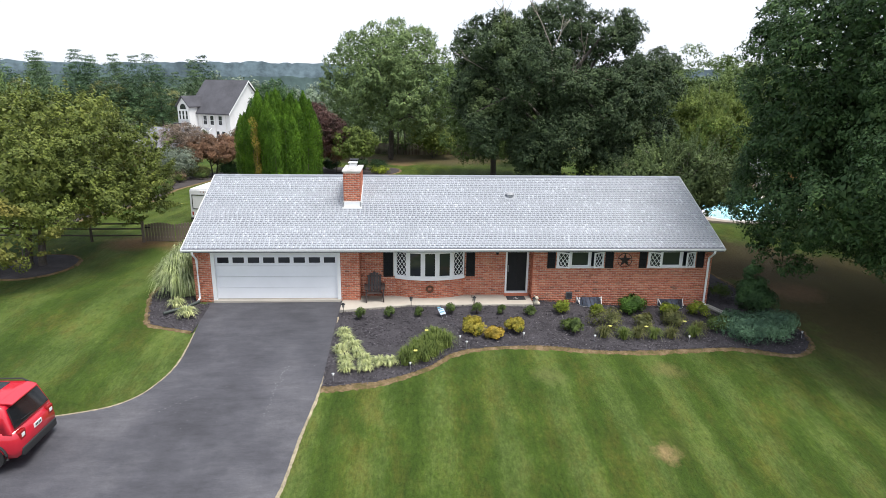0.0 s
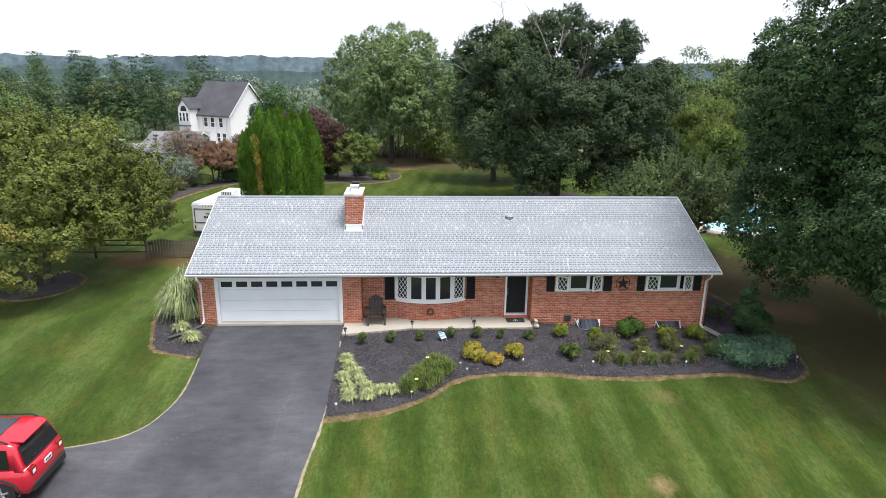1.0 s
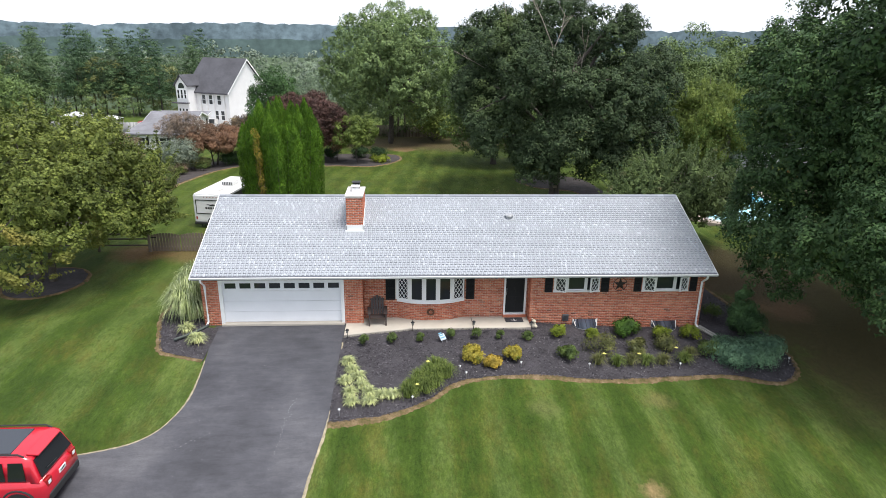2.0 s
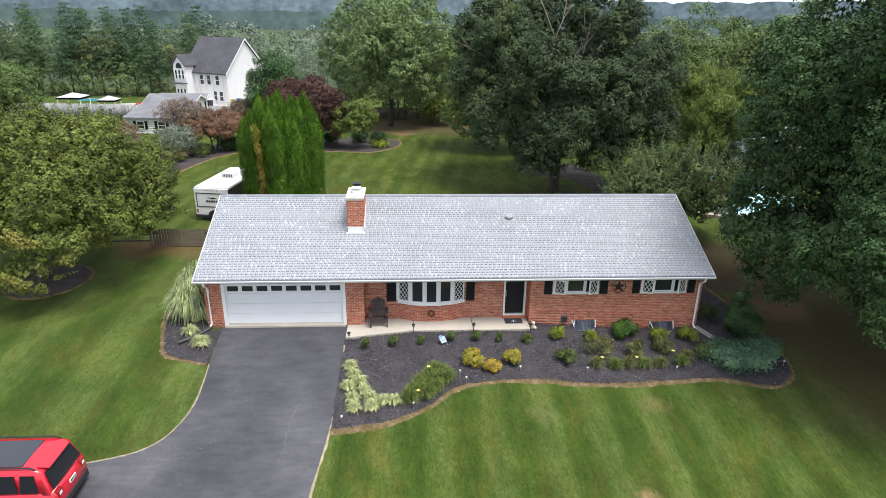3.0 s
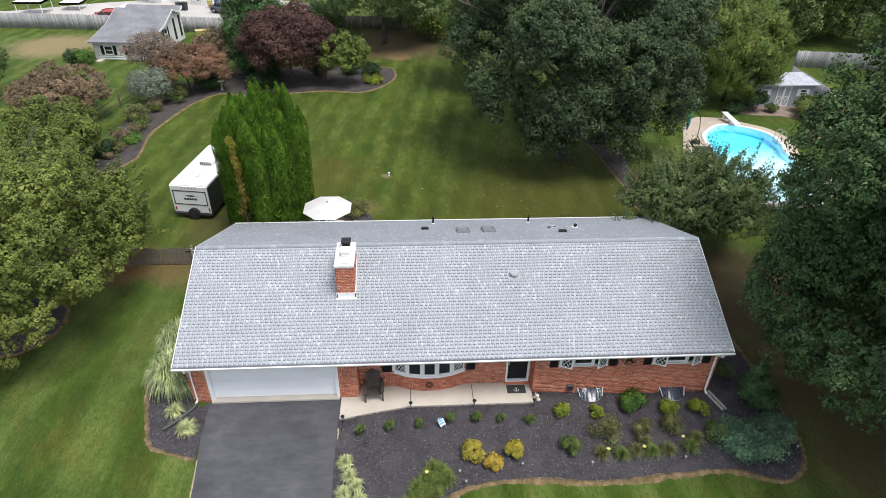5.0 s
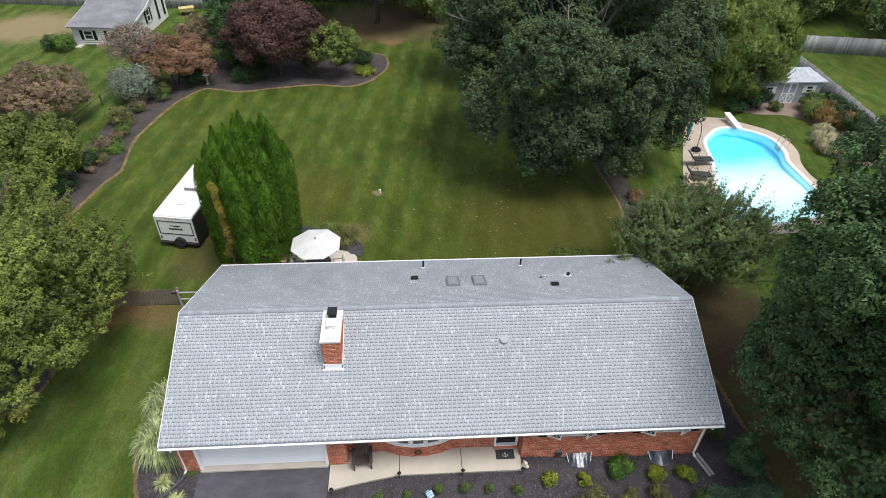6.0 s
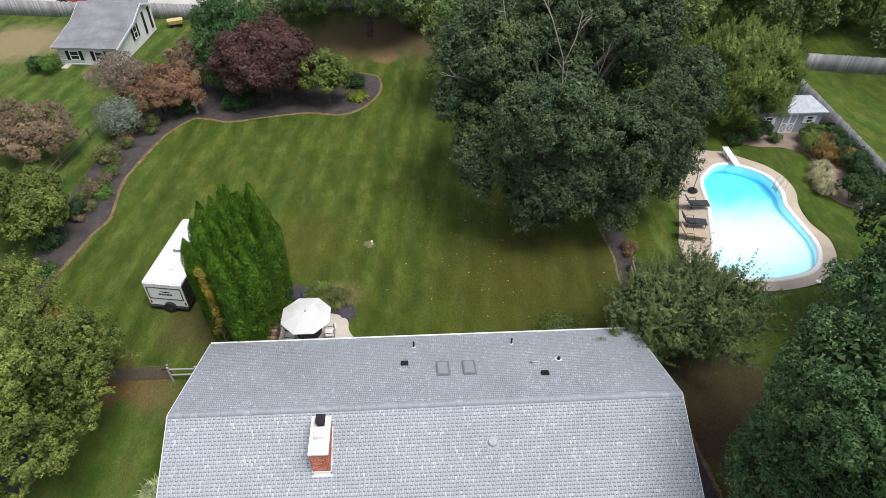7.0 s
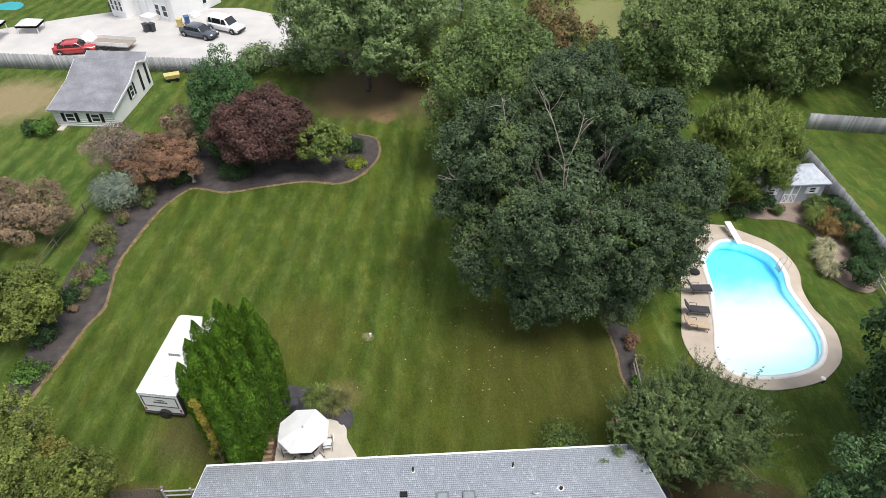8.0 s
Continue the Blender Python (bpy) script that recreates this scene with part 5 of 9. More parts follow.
def porch():
    cuts = [-2.66, 0.1, 2.6, 5.0]
    p = thing("porch", (0, 0, 0), "buff concrete porch slab in three bays", "porch", "", "structure")
    polys = ([(-2.66, -0.02), (-2.66, -1.12), (-1.1, -0.80), (0.09, -0.60), (0.09, 0.5), (-1.95, 0.5), (-1.95, -0.02)], [(0.11, -0.60), (2.59, -0.60), (2.59, 0.5), (0.11, 0.5)], [(2.61, -0.60), (5.0, -0.60), (5.02, 0.5), (2.61, 0.5)])
    for q in polys:
        bm = B()
        prism(bm, [(x, y, -0.25) for x, y in q], (0, 0, 0.30))
        bmesh.ops.bevel(bm, geom=bm.edges[:], offset=0.012, segments=1, affect="EDGES")
        part("slab", bm, CONCRETE, p)
    bm = B()
    box(bm, -2.6, -0.55, -0.2, 5.0, 0.5, 0.035)
    part("joint_fill", bm, DARK_METAL, p)


porch()

# ---- trees ----
tree("tree", -17.4, 4.9, "spreading olive-green ornamental tree in a mulch ring", OLIVE, BARK, 5.0, 5.7, 3.7, 4.0, 16, 0.26, 130000, 0.112, 0.17, 21, low=-0.5, stems=((-0.25, 0), (0.3, 0.1)), limbs=14, lobes=110, lobe=0.2, squash=0.7, up=0.4, flat=0.75, ragged=0.14, dy=0.9, shoots=0.75, grain=0.8,
     extra=((1.2, -3.2, 1.9, 1.2), (-0.6, -3.6, 2.2, 1.1), (-2.6, -2.8, 2.0, 1.3), (3.6, 2.6, 2.6, 1.2), (3.6, 4.6, 2.4, 1.1), (-4.4, 0.6, 2.2, 1.5)))
big_maple = tree("tree", 11.1, 22.0, "very large dark green maple with bare branches in its crown", OAK, BARK, 5.6, 5.4, 5.4, 8.0, 34, 0.30, 195000, 0.14, 0.4, 22, ragged=0.12, limbs=18, lobes=17, lobe=0.37, shoots=0.3, dx=0.6, dy=2.4, heart=0.4, core=0.3,
     mass=((-4.9, 2.0, 11.2, 2.7), (-6.2, 1.4, 8.4, 1.9), (-2.2, -2.8, 9.2, 2.5), (-4.4, -0.6, 5.4, 2.6), (0.3, -2.5, 5.4, 2.7), (3.0, -2.3, 7.6, 2.6), (6.3, 1.2, 8.4, 3.1), (4.2, 3.0, 12.2, 2.3), (6.2, 0.3, 4.8, 2.8), (2.9, -2.4, 3.6, 2.0), (-2.2, -2.6, 3.6, 2.0),
           (0.5, 5.4, 12.6, 3.1), (-3.6, 5.6, 7.4, 3.2), (2.2, 6.8, 8.2, 3.3)))


def bare_branches():
    """Leafless forking limbs that stand in the hollow of the maple's crown."""
    base = np.array([11.1, 22.0, ground_z(11.1, 22.0)])
    r = np.random.default_rng(64)
    for a, b, w in (((11.0, 22.8, 7.0), (10.3, 22.2, 11.0), 0.07), ((10.3, 22.2, 11.0), (9.0, 23.6, 14.0), 0.055), ((10.35, 22.3, 10.6), (11.3, 23.4, 13.3), 0.05), ((7.4, 23.2, 11.5), (6.5, 22.4, 14.9), 0.05), ((11.6, 21.4, 8.0), (14.2, 20.4, 8.9), 0.045), ((11.0, 21.0, 8.0), (11.3, 19.6, 10.0), 0.045), ((12.6, 23.0, 8.8), (12.9, 22.6, 11.2), 0.045), ((5.6, 22.6, 9.4), (3.6, 21.8, 10.4), 0.04)):
        a, b = np.array(a) - base, np.array(b) - base
        bm = B()
        bend = (a + b) / 2 + r.normal(size=3) * 0.16
        tube(bm, [a, bend, b], [w * 0.75, w * 0.55, w * 0.3], 6)
        for u in (0.35, 0.5, 0.62, 0.74, 0.86, 0.95):
            p = a + (b - a) * u + (bend - (a + b) / 2) * (1 - abs(2 * u - 1))
            e = p + (unit(b - a) + 0.55 * r.normal(size=3)) * (0.6 + 0.5 * r.random())
            tube(bm, [p, (p + e) / 2 + r.normal(size=3) * 0.07, e], [w * 0.4, w * 0.28, w * 0.14], 5)
        part("bare_branch", bm, BARK_PALE, big_maple, "pale leafless branch", True)


bare_branches()
tree("tree", -2.2, 54.0, "tall rounded green shade tree behind the lawn", MAPLE, BARK, 7.6, 6.5, 7.4, 8.7, 26, 0.36, 74000, 0.185, 0.38, 23, low=-0.75, limbs=14, lobes=90, lobe=0.2, ragged=0.06, shoots=0.5, core=0.3)
tree("tree", 28.3, 33.9, "round light-green tree with upright twigs", WILLOW, BARK, 3.9, 3.8, 4.1, 4.5, 34, 0.17, 90000, 0.14, 0.2, 24, low=-0.85, slim=0.3, droop=-0.3, up=0.1, limbs=16, ragged=0.03, lobes=90, lobe=0.2, shoots=0.7, step=6, squash=1.5, grain=1.6, lift=1.5, core=0.32)
tree("tree", 15.6, 10.4, "dusty green multi-stemmed ornamental tree beside the house", CREPE, BARK_PALE, 3.35, 2.7, 1.8, 3.1, 9, 0.16, 80000, 0.108, 0.06, 25, low=-0.6, slim=0.34, droop=-0.3, stems=((-0.3, 0), (0.3, 0.1), (0, -0.3), (0.15, 0.35)), limbs=8, lobes=130, lobe=0.2, ragged=0.16, shoots=1.2, step=7, grain=1.4)
tree("tree", 20.9, -2.8, "huge dense dark shade tree overhanging the side yard", SHADE_TREE, BARK, 7.0, 7.4, 8.2, 9.2, 40, 0.36, 185000, 0.132, 0.5, 26, low=-0.88, ragged=0.1, limbs=3, lobes=80, lobe=0.22, shoots=0.3, core=0.34,
     extra=((-5.6, 4.0, 4.4, 1.7), (-5.9, 0.8, 4.8, 1.6), (-6.2, -1.6, 5.4, 1.6), (-6.0, -3.4, 6.6, 1.6), (-5.0, -4.2, 4.2, 1.5), (-5.8, 2.4, 7.4, 1.7), (-5.6, 4.0, 11.0, 1.8), (-6.1, 3.9, 8.9, 1.4), (-5.9, 4.0, 7.2, 1.4), (-5.6, 4.4, 10.4, 1.5), (-5.5, 4.2, 5.8, 1.4), (-4.4, 4.6, 8.6, 2.0), (-4.2, 4.8, 6.0, 2.0), (-3.8, 4.8, 11.0, 2.0), (-3.0, 5.6, 7.5, 2.2), (-6.0, 3.2, 4.4, 1.5), (-5.4, 2.6, 3.2, 1.5)))
tree("tree", -10.4, 39.8, "rounded purple-leaved garden maple tree", PURPLE, BARK, 3.9, 3.3, 2.7, 4.0, 50, 0.26, 34000, 0.16, 0.15, 27, low=-0.75, lobes=90, lobe=0.23)
tree("tree", -13.8, 42.6, "dense tall dark green evergreen tree", DARK_CONIFER, BARK, 2.8, 2.8, 4.4, 4.2, 40, 0.26, 30000, 0.16, 0.15, 28, low=-0.97, lobes=110, lobe=0.22, shoots=0.4)
tree("tree", 30.5, 9.5, "dark broad shade tree at the side of the yard", SHADE_TREE, BARK, 6.5, 6.0, 6.2, 7.0, 50, 0.45, 40000, 0.28, 0.4, 36, low=-0.9, lobes=40)
tree("tree", -5.2, 38.8, "small yellow-green garden tree", WILLOW, BARK, 1.9, 1.8, 1.6, 2.9, 30, 0.2, 12000, 0.14, 0.07, 29, lobes=20, shoots=0.3)
tree("tree", -7.3, 39.4, "small bronze-leaved garden tree", RUSSET, BARK, 1.2, 1.2, 1.7, 2.6, 24, 0.2, 6000, 0.13, 0.06, 39, lobes=14, shoots=0.3)
tree("tree", -19.0, 37.6, "small spreading tree with russet leaves", RUSSET, BARK, 3.3, 2.6, 1.5, 2.4, 36, 0.22, 24000, 0.12, 0.08, 30, stems=((-0.2, 0), (0.2, 0)), squash=0.6, lobes=40, lobe=0.22)
tree("tree", -21.9, 37.8, "sparse pinkish-grey ornamental tree", PINKGREY, BARK_PALE, 2.3, 2.1, 1.4, 3.6, 24, 0.24, 10000, 0.10, 0.07, 31, stems=((-0.2, 0), (0.2, 0.1)))
tree("tree", -17.0, 42.4, "low spreading tree with bronze-green leaves", TAN_LEAF, BARK, 2.6, 2.4, 1.7, 2.6, 30, 0.24, 14000, 0.13, 0.08, 40, lobes=26, lobe=0.24)
tree("tree", -27.0, 30.6, "low spreading pinkish-tan ornamental tree", TAN_LEAF, BARK, 3.6, 3.2, 1.5, 2.4, 36, 0.24, 24000, 0.12, 0.1, 32, squash=0.6, up=0.5, lobes=40, lobe=0.22)
tree("tree", -22.7, 21.2, "small tree with yellow-green leaves", OLIVE, BARK, 2.7, 2.5, 1.7, 2.8, 30, 0.26, 18000, 0.15, 0.09, 33, shoots=0.3)
tree("tree", -36.5, 34.0, "dense green tree at the far side of the next garden", GREEN_TREE, BARK, 3.6, 3.6, 4.2, 5.0, 36, 0.34, 16000, 0.2, 0.2, 42, low=-0.85, lobes=34, lobe=0.24)
tree("tree", 8.7, 38.8, "tall fresh green tree behind the lawn", GREEN_TREE, BARK, 4.8, 4.6, 6.2, 7.2, 44, 0.36, 40000, 0.2, 0.3, 34, low=-0.85, lobes=110, lobe=0.23, shoots=0.5)
tree("tree", 14.8, 46.5, "tall tree with rust-brown leaves behind the lawn", RUST, BARK, 3.2, 3.2, 5.4, 7.2, 36, 0.34, 16000, 0.2, 0.2, 41, low=-0.85, lobes=30, lobe=0.24, shoots=0.5)
for x, y, s, seed in ((26.6, 51.0, 0.86, 51), (33.4, 55.5, 0.82, 52), (40.8, 52.6, 0.95, 53), (48.5, 56.0, 1.0, 54), (56.0, 49.5, 0.95, 55)):
    tree("tree", x, y, "tall spreading green tree beyond the garden fences", BEYOND, BARK, 5.7 * s, 5.4 * s, 6.6 * s, 6.6 * s, 30, 0.42, 26000, 0.23, 0.3, seed, low=-0.97, lobes=46, lobe=0.25, ragged=0.14, shoots=0.5)


def arborvitae():
    """Many upright flame-shaped stems packed into one clump."""
    r = np.random.default_rng(5)
    top = thing("arborvitae", (-7.6, 13.5, ground_z(-7.6, 13.5)), "thick clump of columnar green arborvitae beside the house", "tree")
    spots = []
    for j in range(-7, 8):
        for i in range(-4, 5):
            x, y = 0.72 * (i + 0.5 * (j % 2)), 0.62 * j
            rho = math.hypot(x / 2.12, y / 3.15)
            if rho < 1.0:
                spots.append((x + 0.09 * r.normal(), y + 0.09 * r.normal(), rho))
    gap = np.array([0.1, -2.8])
    vs, fs, n0 = [], [], 0
    for x, y, rho in spots:
        # one dead, bare stem at the front
        if math.hypot(x - gap[0] + 0.75, y - gap[1]) < 0.5:
            continue
        outer = rho > 0.76
        h = (7.85 - 0.85 * rho ** 3) * (0.89 + 0.15 * r.random())
        lean = np.array([x, y]) * 0.06 + r.normal(size=2) * 0.05
        bm = B()
        rod(bm, (x * 0.8, y * 0.8, -0.1), (x + lean[0], y + lean[1], h * 0.9), 0.06, 0.012, 6)
        part("trunk", bm, BARK, top)
        wide = 0.46 * (0.88 + 0.24 * r.random())
        low = 0.03 if outer else 0.68
        for count, s0, reach, width in ((7400 if outer else 3000, 0.053, 1.0, 0.85), (1100 if outer else 500, 0.11, 0.72, 0.9)):
            u = low + (1 - low) * r.random(count) ** 0.95
            cone = np.where(u < 0.79, 0.86 + 0.14 * np.sin(u / 0.79 * np.pi / 2), np.clip(1 - (np.clip(u - 0.79, 0, 1) / 0.21) ** 1.7, 0.0, 1))
            a = r.random(count) * 2 * np.pi
            fold = 1 + 0.10 * np.sin(a * 5 + u * h * 1.5) * np.sin(u * h * 6 + a * 2)
            rr = wide * reach * cone * fold * (0.88 + 0.14 * r.random(count))
            p = np.stack([x + lean[0] * u + rr * np.cos(a), y + lean[1] * u + rr * np.sin(a), 0.15 + u * h], 1)
            outw = unit(np.stack([np.cos(a), np.sin(a), np.where(u > 0.78, 0.7, 0.15)], 1))
            nrm = unit(outw + 0.22 * r.normal(size=(count, 3)))
            along = unit(np.array([0, 0, 0.9]) + 0.3 * outw + 0.45 * r.normal(size=(count, 3)))
            side = np.cross(nrm, along)
            s = (s0 * (0.8 + 0.8 * r.random(count)))[:, None]
            v = np.stack([p - along * s * 0.5 + side * s * width * 0.5, p + along * s * 0.7 + outw * s * 0.2, p - along * s * 0.5 - side * s * width * 0.5], 1).reshape(-1, 3)
            vs.append(v), fs.append(np.arange(len(v)).reshape(-1, 3) + n0)
            n0 += len(v)
    part("crown", np_mesh("crown", np.concatenate(vs), np.concatenate(fs)), ARBOR, top)
    bm = B()
    x, y = gap[0] - 0.75, gap[1]
    for k in range(60):
        z, a = 0.6 + 3.4 * r.random(), r.random() * 6.28
        rod(bm, (x, y, z), (x + 0.28 * math.cos(a), y + 0.28 * math.sin(a) - 0.1, z + 0.35), 0.012, 0.004, 5)
    rod(bm, (x, y, 0), (x, y, 6.0), 0.035, 0.01, 6)
    stem = part("dead_stem", bm, plain("dead_twigs", (0.20, 0.15, 0.10), 0.95, 0, 0.3, 6), top, "grey-brown dead stem with bare twigs")
    cl = np.array([(x + 0.1 * r.normal(), y + 0.1 * r.normal() - 0.05, z, 0.2, 1.3) for z in np.linspace(2.6, 6.5, 16)])
    part("dead_sprays", np_mesh("dead_sprays", *leaves(cl, 2600, 0.07, r, 0.0, 0.5, 0.3)), leafy("dying_sprays", (0.13, 0.10, 0.02), (0.24, 0.19, 0.035), (0.34, 0.27, 0.06), 1.0), stem, "yellow-brown dying sprays")


arborvitae()


def pine_arrays(h, r, count):
    """A tall pine: tiers of flat sprays on level branches, bare below."""
    cl = []
    k, z = 0, h * 0.26
    while z < h * 0.97:
        u = (z / h - 0.26) / 0.74
        reach = (0.29 * h * (1 - u) ** 0.75 + 0.3) * (0.75 + 0.4 * r.random())
        m = max(3, int(6 * (1 - u) + 3))
        for j in range(m):
            a = 6.28 * j / m + k * 0.9 + 0.35 * r.normal()
            d, rise = reach * (0.6 + 0.5 * r.random()), 0.12 * r.normal() + 0.12
            for q in (0.4, 0.7, 1.0):
                cl.append((d * q * math.cos(a), d * q * math.sin(a), z + d * q * rise, 0.072 * h * (1 - 0.45 * u) * (1.15 - 0.4 * q), 0.42))
        cl.append((0.0, 0.0, z, 0.05 * h * (1.1 - u), 1.2))
        z += h * 0.042
        k += 1
    return leaves(np.array(cl), count, 0.022 * h, r, 0.1, 0.45, 0.7, 0.2)


def woods(name, spots, maker, mat, label):
    """A far wood as one object: many whole trees joined."""
    r = np.random.default_rng(len(spots))
    kinds = [maker(r) for _ in range(4)]
    vs, fs, n0 = [], [], 0
    tv, tf, m0 = [], [], 0
    for x, y, s in spots:
        v, f = kinds[r.integers(4)]
        a = r.random() * 6.28
        ca, sa = math.cos(a), math.sin(a)
        w = np.column_stack([(v[:, 0] * ca - v[:, 1] * sa) * s + x, (v[:, 0] * sa + v[:, 1] * ca) * s + y, v[:, 2] * s + ground_z(x, y)])
        vs.append(w), fs.append(f + n0)
        n0 += len(w)
        z = ground_z(x, y)
        bm_r = 0.18 * s
        ring = [(x + bm_r * math.cos(k * 1.257), y + bm_r * math.sin(k * 1.257)) for k in range(5)]
        tv += [(p, q, z - 0.3) for p, q in ring] + [((p - x) * 0.4 + x, (q - y) * 0.4 + y, z + 7.5 * s) for p, q in ring]
        tf += [(m0 + k, m0 + (k + 1) % 5, m0 + 5 + (k + 1) % 5, m0 + 5 + k) for k in range(5)]
        m0 += 10
    ob = tagged(part(name, np_mesh(name, np.concatenate(vs), np.concatenate(fs)), mat), label, "woods", "", "stuff")
    tagged(part("trunks", np_mesh("trunks", tv, tf), BARK, ob), kind="stuff")
    return ob


def pine_kind(r):
    return pine_arrays(15.2, r, 6600)


def leaf_kind(r):
    cl = billow((0, 0, 5.8), 4.6, 4.6, 5.6, 26, 1.5, 16, 0.5, r, -0.97, 0.13)
    return leaves(cl, 5200, 0.29, r)


def low_kind(r):
    cl = billow((0, 0, 5.0), 4.8, 4.8, 5.4, 14, 1.8, 8, 0.9, r, -0.97, 0.15)
    return leaves(cl, 2600, 0.5, r)


def valley_kind(r):
    cl = billow((0, 0, 5.8), 4.6, 4.6, 5.6, 12, 1.8, 7, 0.9, r, -0.95, 0.15)
    return leaves(cl, 1300, 0.65, r)


def far_kind(r):
    cl = billow((0, 0, 5.8), 4.6, 4.6, 5.6, 12, 1.8, 7, 0.9, r, -0.95, 0.15)
    return leaves(cl, 2400, 0.48, r)


r_ = np.random.default_rng(77)
pines = [(x + 1.3 * r_.normal(), y + 1.6 * r_.normal(), 0.84 + 0.28 * r_.random()) for y, st in ((92, 4.4), (97, 4.6), (106, 7.0)) for x in np.arange(-104, -36, st)]
edge = [(x + 2 * r_.normal(), y + 1.5 * r_.normal(), 0.32 + 0.32 * r_.random()) for y in (90,) for x in np.arange(-104, -36, 6.0)]
woods("wood_edge", edge, low_kind, WOODS, "olive and green trees at the edge of the pine wood")
woods("pine_woods", pines[::3], pine_kind, PINE, "green pines in the wood behind the neighbouring house")
woods("pine_woods", pines[1::3], pine_kind, PINE_DARK, "dark pines in the wood behind the neighbouring house")
woods("pine_woods", pines[2::6], pine_kind, PINE_DARK, "dark pines in the wood behind the neighbouring house")
woods("mixed_woods", pines[5::6], leaf_kind, PINE_OLIVE, "olive-brown trees among the pines")
mixed = [(x + 2 * r_.normal(), y + 3 * r_.normal(), 0.85 + 0.5 * r_.random()) for y, x0, x1, st in ((62, 40, 80, 6.5), (68, 38, 80, 7), (64, -4, 6, 5), (50, 62, 80, 7), (40, 52, 80, 7), (30, 54, 80, 8), (18, 46, 70, 8)) for x in np.arange(x0, x1, st)]
woods("mixed_woods", mixed, leaf_kind, WOODS, "mixed green woods beyond the gardens")
back_woods = [(x + 2 * r_.normal(), y + 3 * r_.normal(), 0.62 + 0.38 * r_.random()) for y, x0, x1, st in ((76, 8, 22, 7), (78, 38, 90, 7), (90, -14, 100, 8), (104, -30, 110, 8), (125, -60, 130, 9)) for x in np.arange(x0, x1, st)]
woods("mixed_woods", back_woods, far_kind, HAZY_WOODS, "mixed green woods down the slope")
left_woods = [(x + 2 * r_.normal(), y + 2 * r_.normal(), 0.8 + 0.45 * r_.random()) for y, x0, x1, st in ((22, -62, -46, 6), (32, -70, -54, 7), (44, -80, -66, 7), (8, -48, -36, 7)) for x in np.arange(x0, x1, st)]
woods("mixed_woods", left_woods, leaf_kind, WOODS, "mixed green woods beside the gardens")
valley = [(x + 9 * r_.normal(), y + 9 * r_.normal(), 1.0 + 0.5 * r_.random()) for y, half, st in ((160, 130, 13), (195, 160, 16), (240, 200, 20), (300, 250, 26)) for x in np.arange(-half - 40, half, st)]
woods("valley_woods", valley, valley_kind, HAZY_VALLEY, "distant woods down in the valley")


def hills():
    """Far wooded ridges on the skyline, with distance haze mixed into their colours."""
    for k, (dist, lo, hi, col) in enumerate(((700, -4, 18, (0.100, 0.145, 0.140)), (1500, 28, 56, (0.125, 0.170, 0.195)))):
        v, f = [], []
        n = 700
        for i in range(n + 1):
            a = math.pi * i / n
            x, y = dist * 1.5 * math.cos(a), dist * math.sin(a) + 60
            crest = lo + (hi - lo) * (0.62 + 0.38 * noise.noise(Vector((a * 5, k * 9.0, 0)))) + (2.4 * noise.noise(Vector((a * 40, 3, k))) + 2.4 * noise.noise(Vector((a * 130, 7, k)))) * dist / 900
            v += [(x, y, -60), (x * 1.04, y * 1.04, crest)]
        f = [(2 * i, 2 * i + 2, 2 * i + 3, 2 * i + 1) for i in range(n)]
        ob = part("backdrop", np_mesh("backdrop", v, f), plain("hazy_hill_forest", col, 1.0, 0, 0.42, 0.012, 0, 0.06, spec=0.0))
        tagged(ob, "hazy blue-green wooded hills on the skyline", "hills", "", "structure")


hills()

# ---- neighbouring buildings ----
SIDING = plain("white_siding", (0.78, 0.78, 0.78), 0.55, 0, 0.05, 1.0, 0.05, 20)
GREY_ROOF = plain("weathered_grey_shingles", (0.21, 0.21, 0.23), 0.9, 0, 0.28, 0.6, 0.4, 8)
DARK_ROOF = plain("dark_grey_shingles", (0.085, 0.085, 0.098), 0.9, 0, 0.25, 0.5, 0.4, 6)


def flat_window(parent, x, y, z, w, h, facing, shutters=False, depth=0.08):
    """A framed sash window on a wall whose outward way is facing ('-y', '+x' or '-x')."""
    ob = new("window")
    ob.parent = parent
    turn = {"-y": 0, "+x": 90, "-x": -90}[facing]
    ob.matrix_local = pose(x, y, z, 0, 0, turn)
    bm = B()
    f = 0.08
    box(bm, -w / 2, -0.05, 0, -w / 2 + f, depth, h), box(bm, w / 2 - f, -0.05, 0, w / 2, depth, h)
    box(bm, -w / 2 + f, -0.05, 0, w / 2 - f, depth, f), box(bm, -w / 2 + f, -0.05, h - f, w / 2 - f, depth, h)
    box(bm, -w / 2 + f, -0.03, h / 2 - 0.03, w / 2 - f, depth, h / 2 + 0.03)
    part("window_frame", bm, WHITE, ob)
    bm = B()
    box(bm, -w / 2 + f, -0.005, f, w / 2 - f, 0.01, h - f)
    part("pane", bm, DARK_PANE, ob)
    if shutters:
        for s in (-1, 1):
            bm = B()
            a, b = sorted((s * (w / 2 + 0.04), s * (w / 2 + 0.34)))
            box(bm, a, -0.05, 0, b, -0.003, h, 0.01)
            for k in range(6):
                box(bm, a + 0.04, -0.058, h * (k + 0.3) / 6, b - 0.04, -0.05, h * (k + 0.7) / 6)
            part("shutter", bm, BLACK, ob)
    return ob


DARK_PANE = glass("dark_window_glass", (0.03, 0.035, 0.04), 0.06)


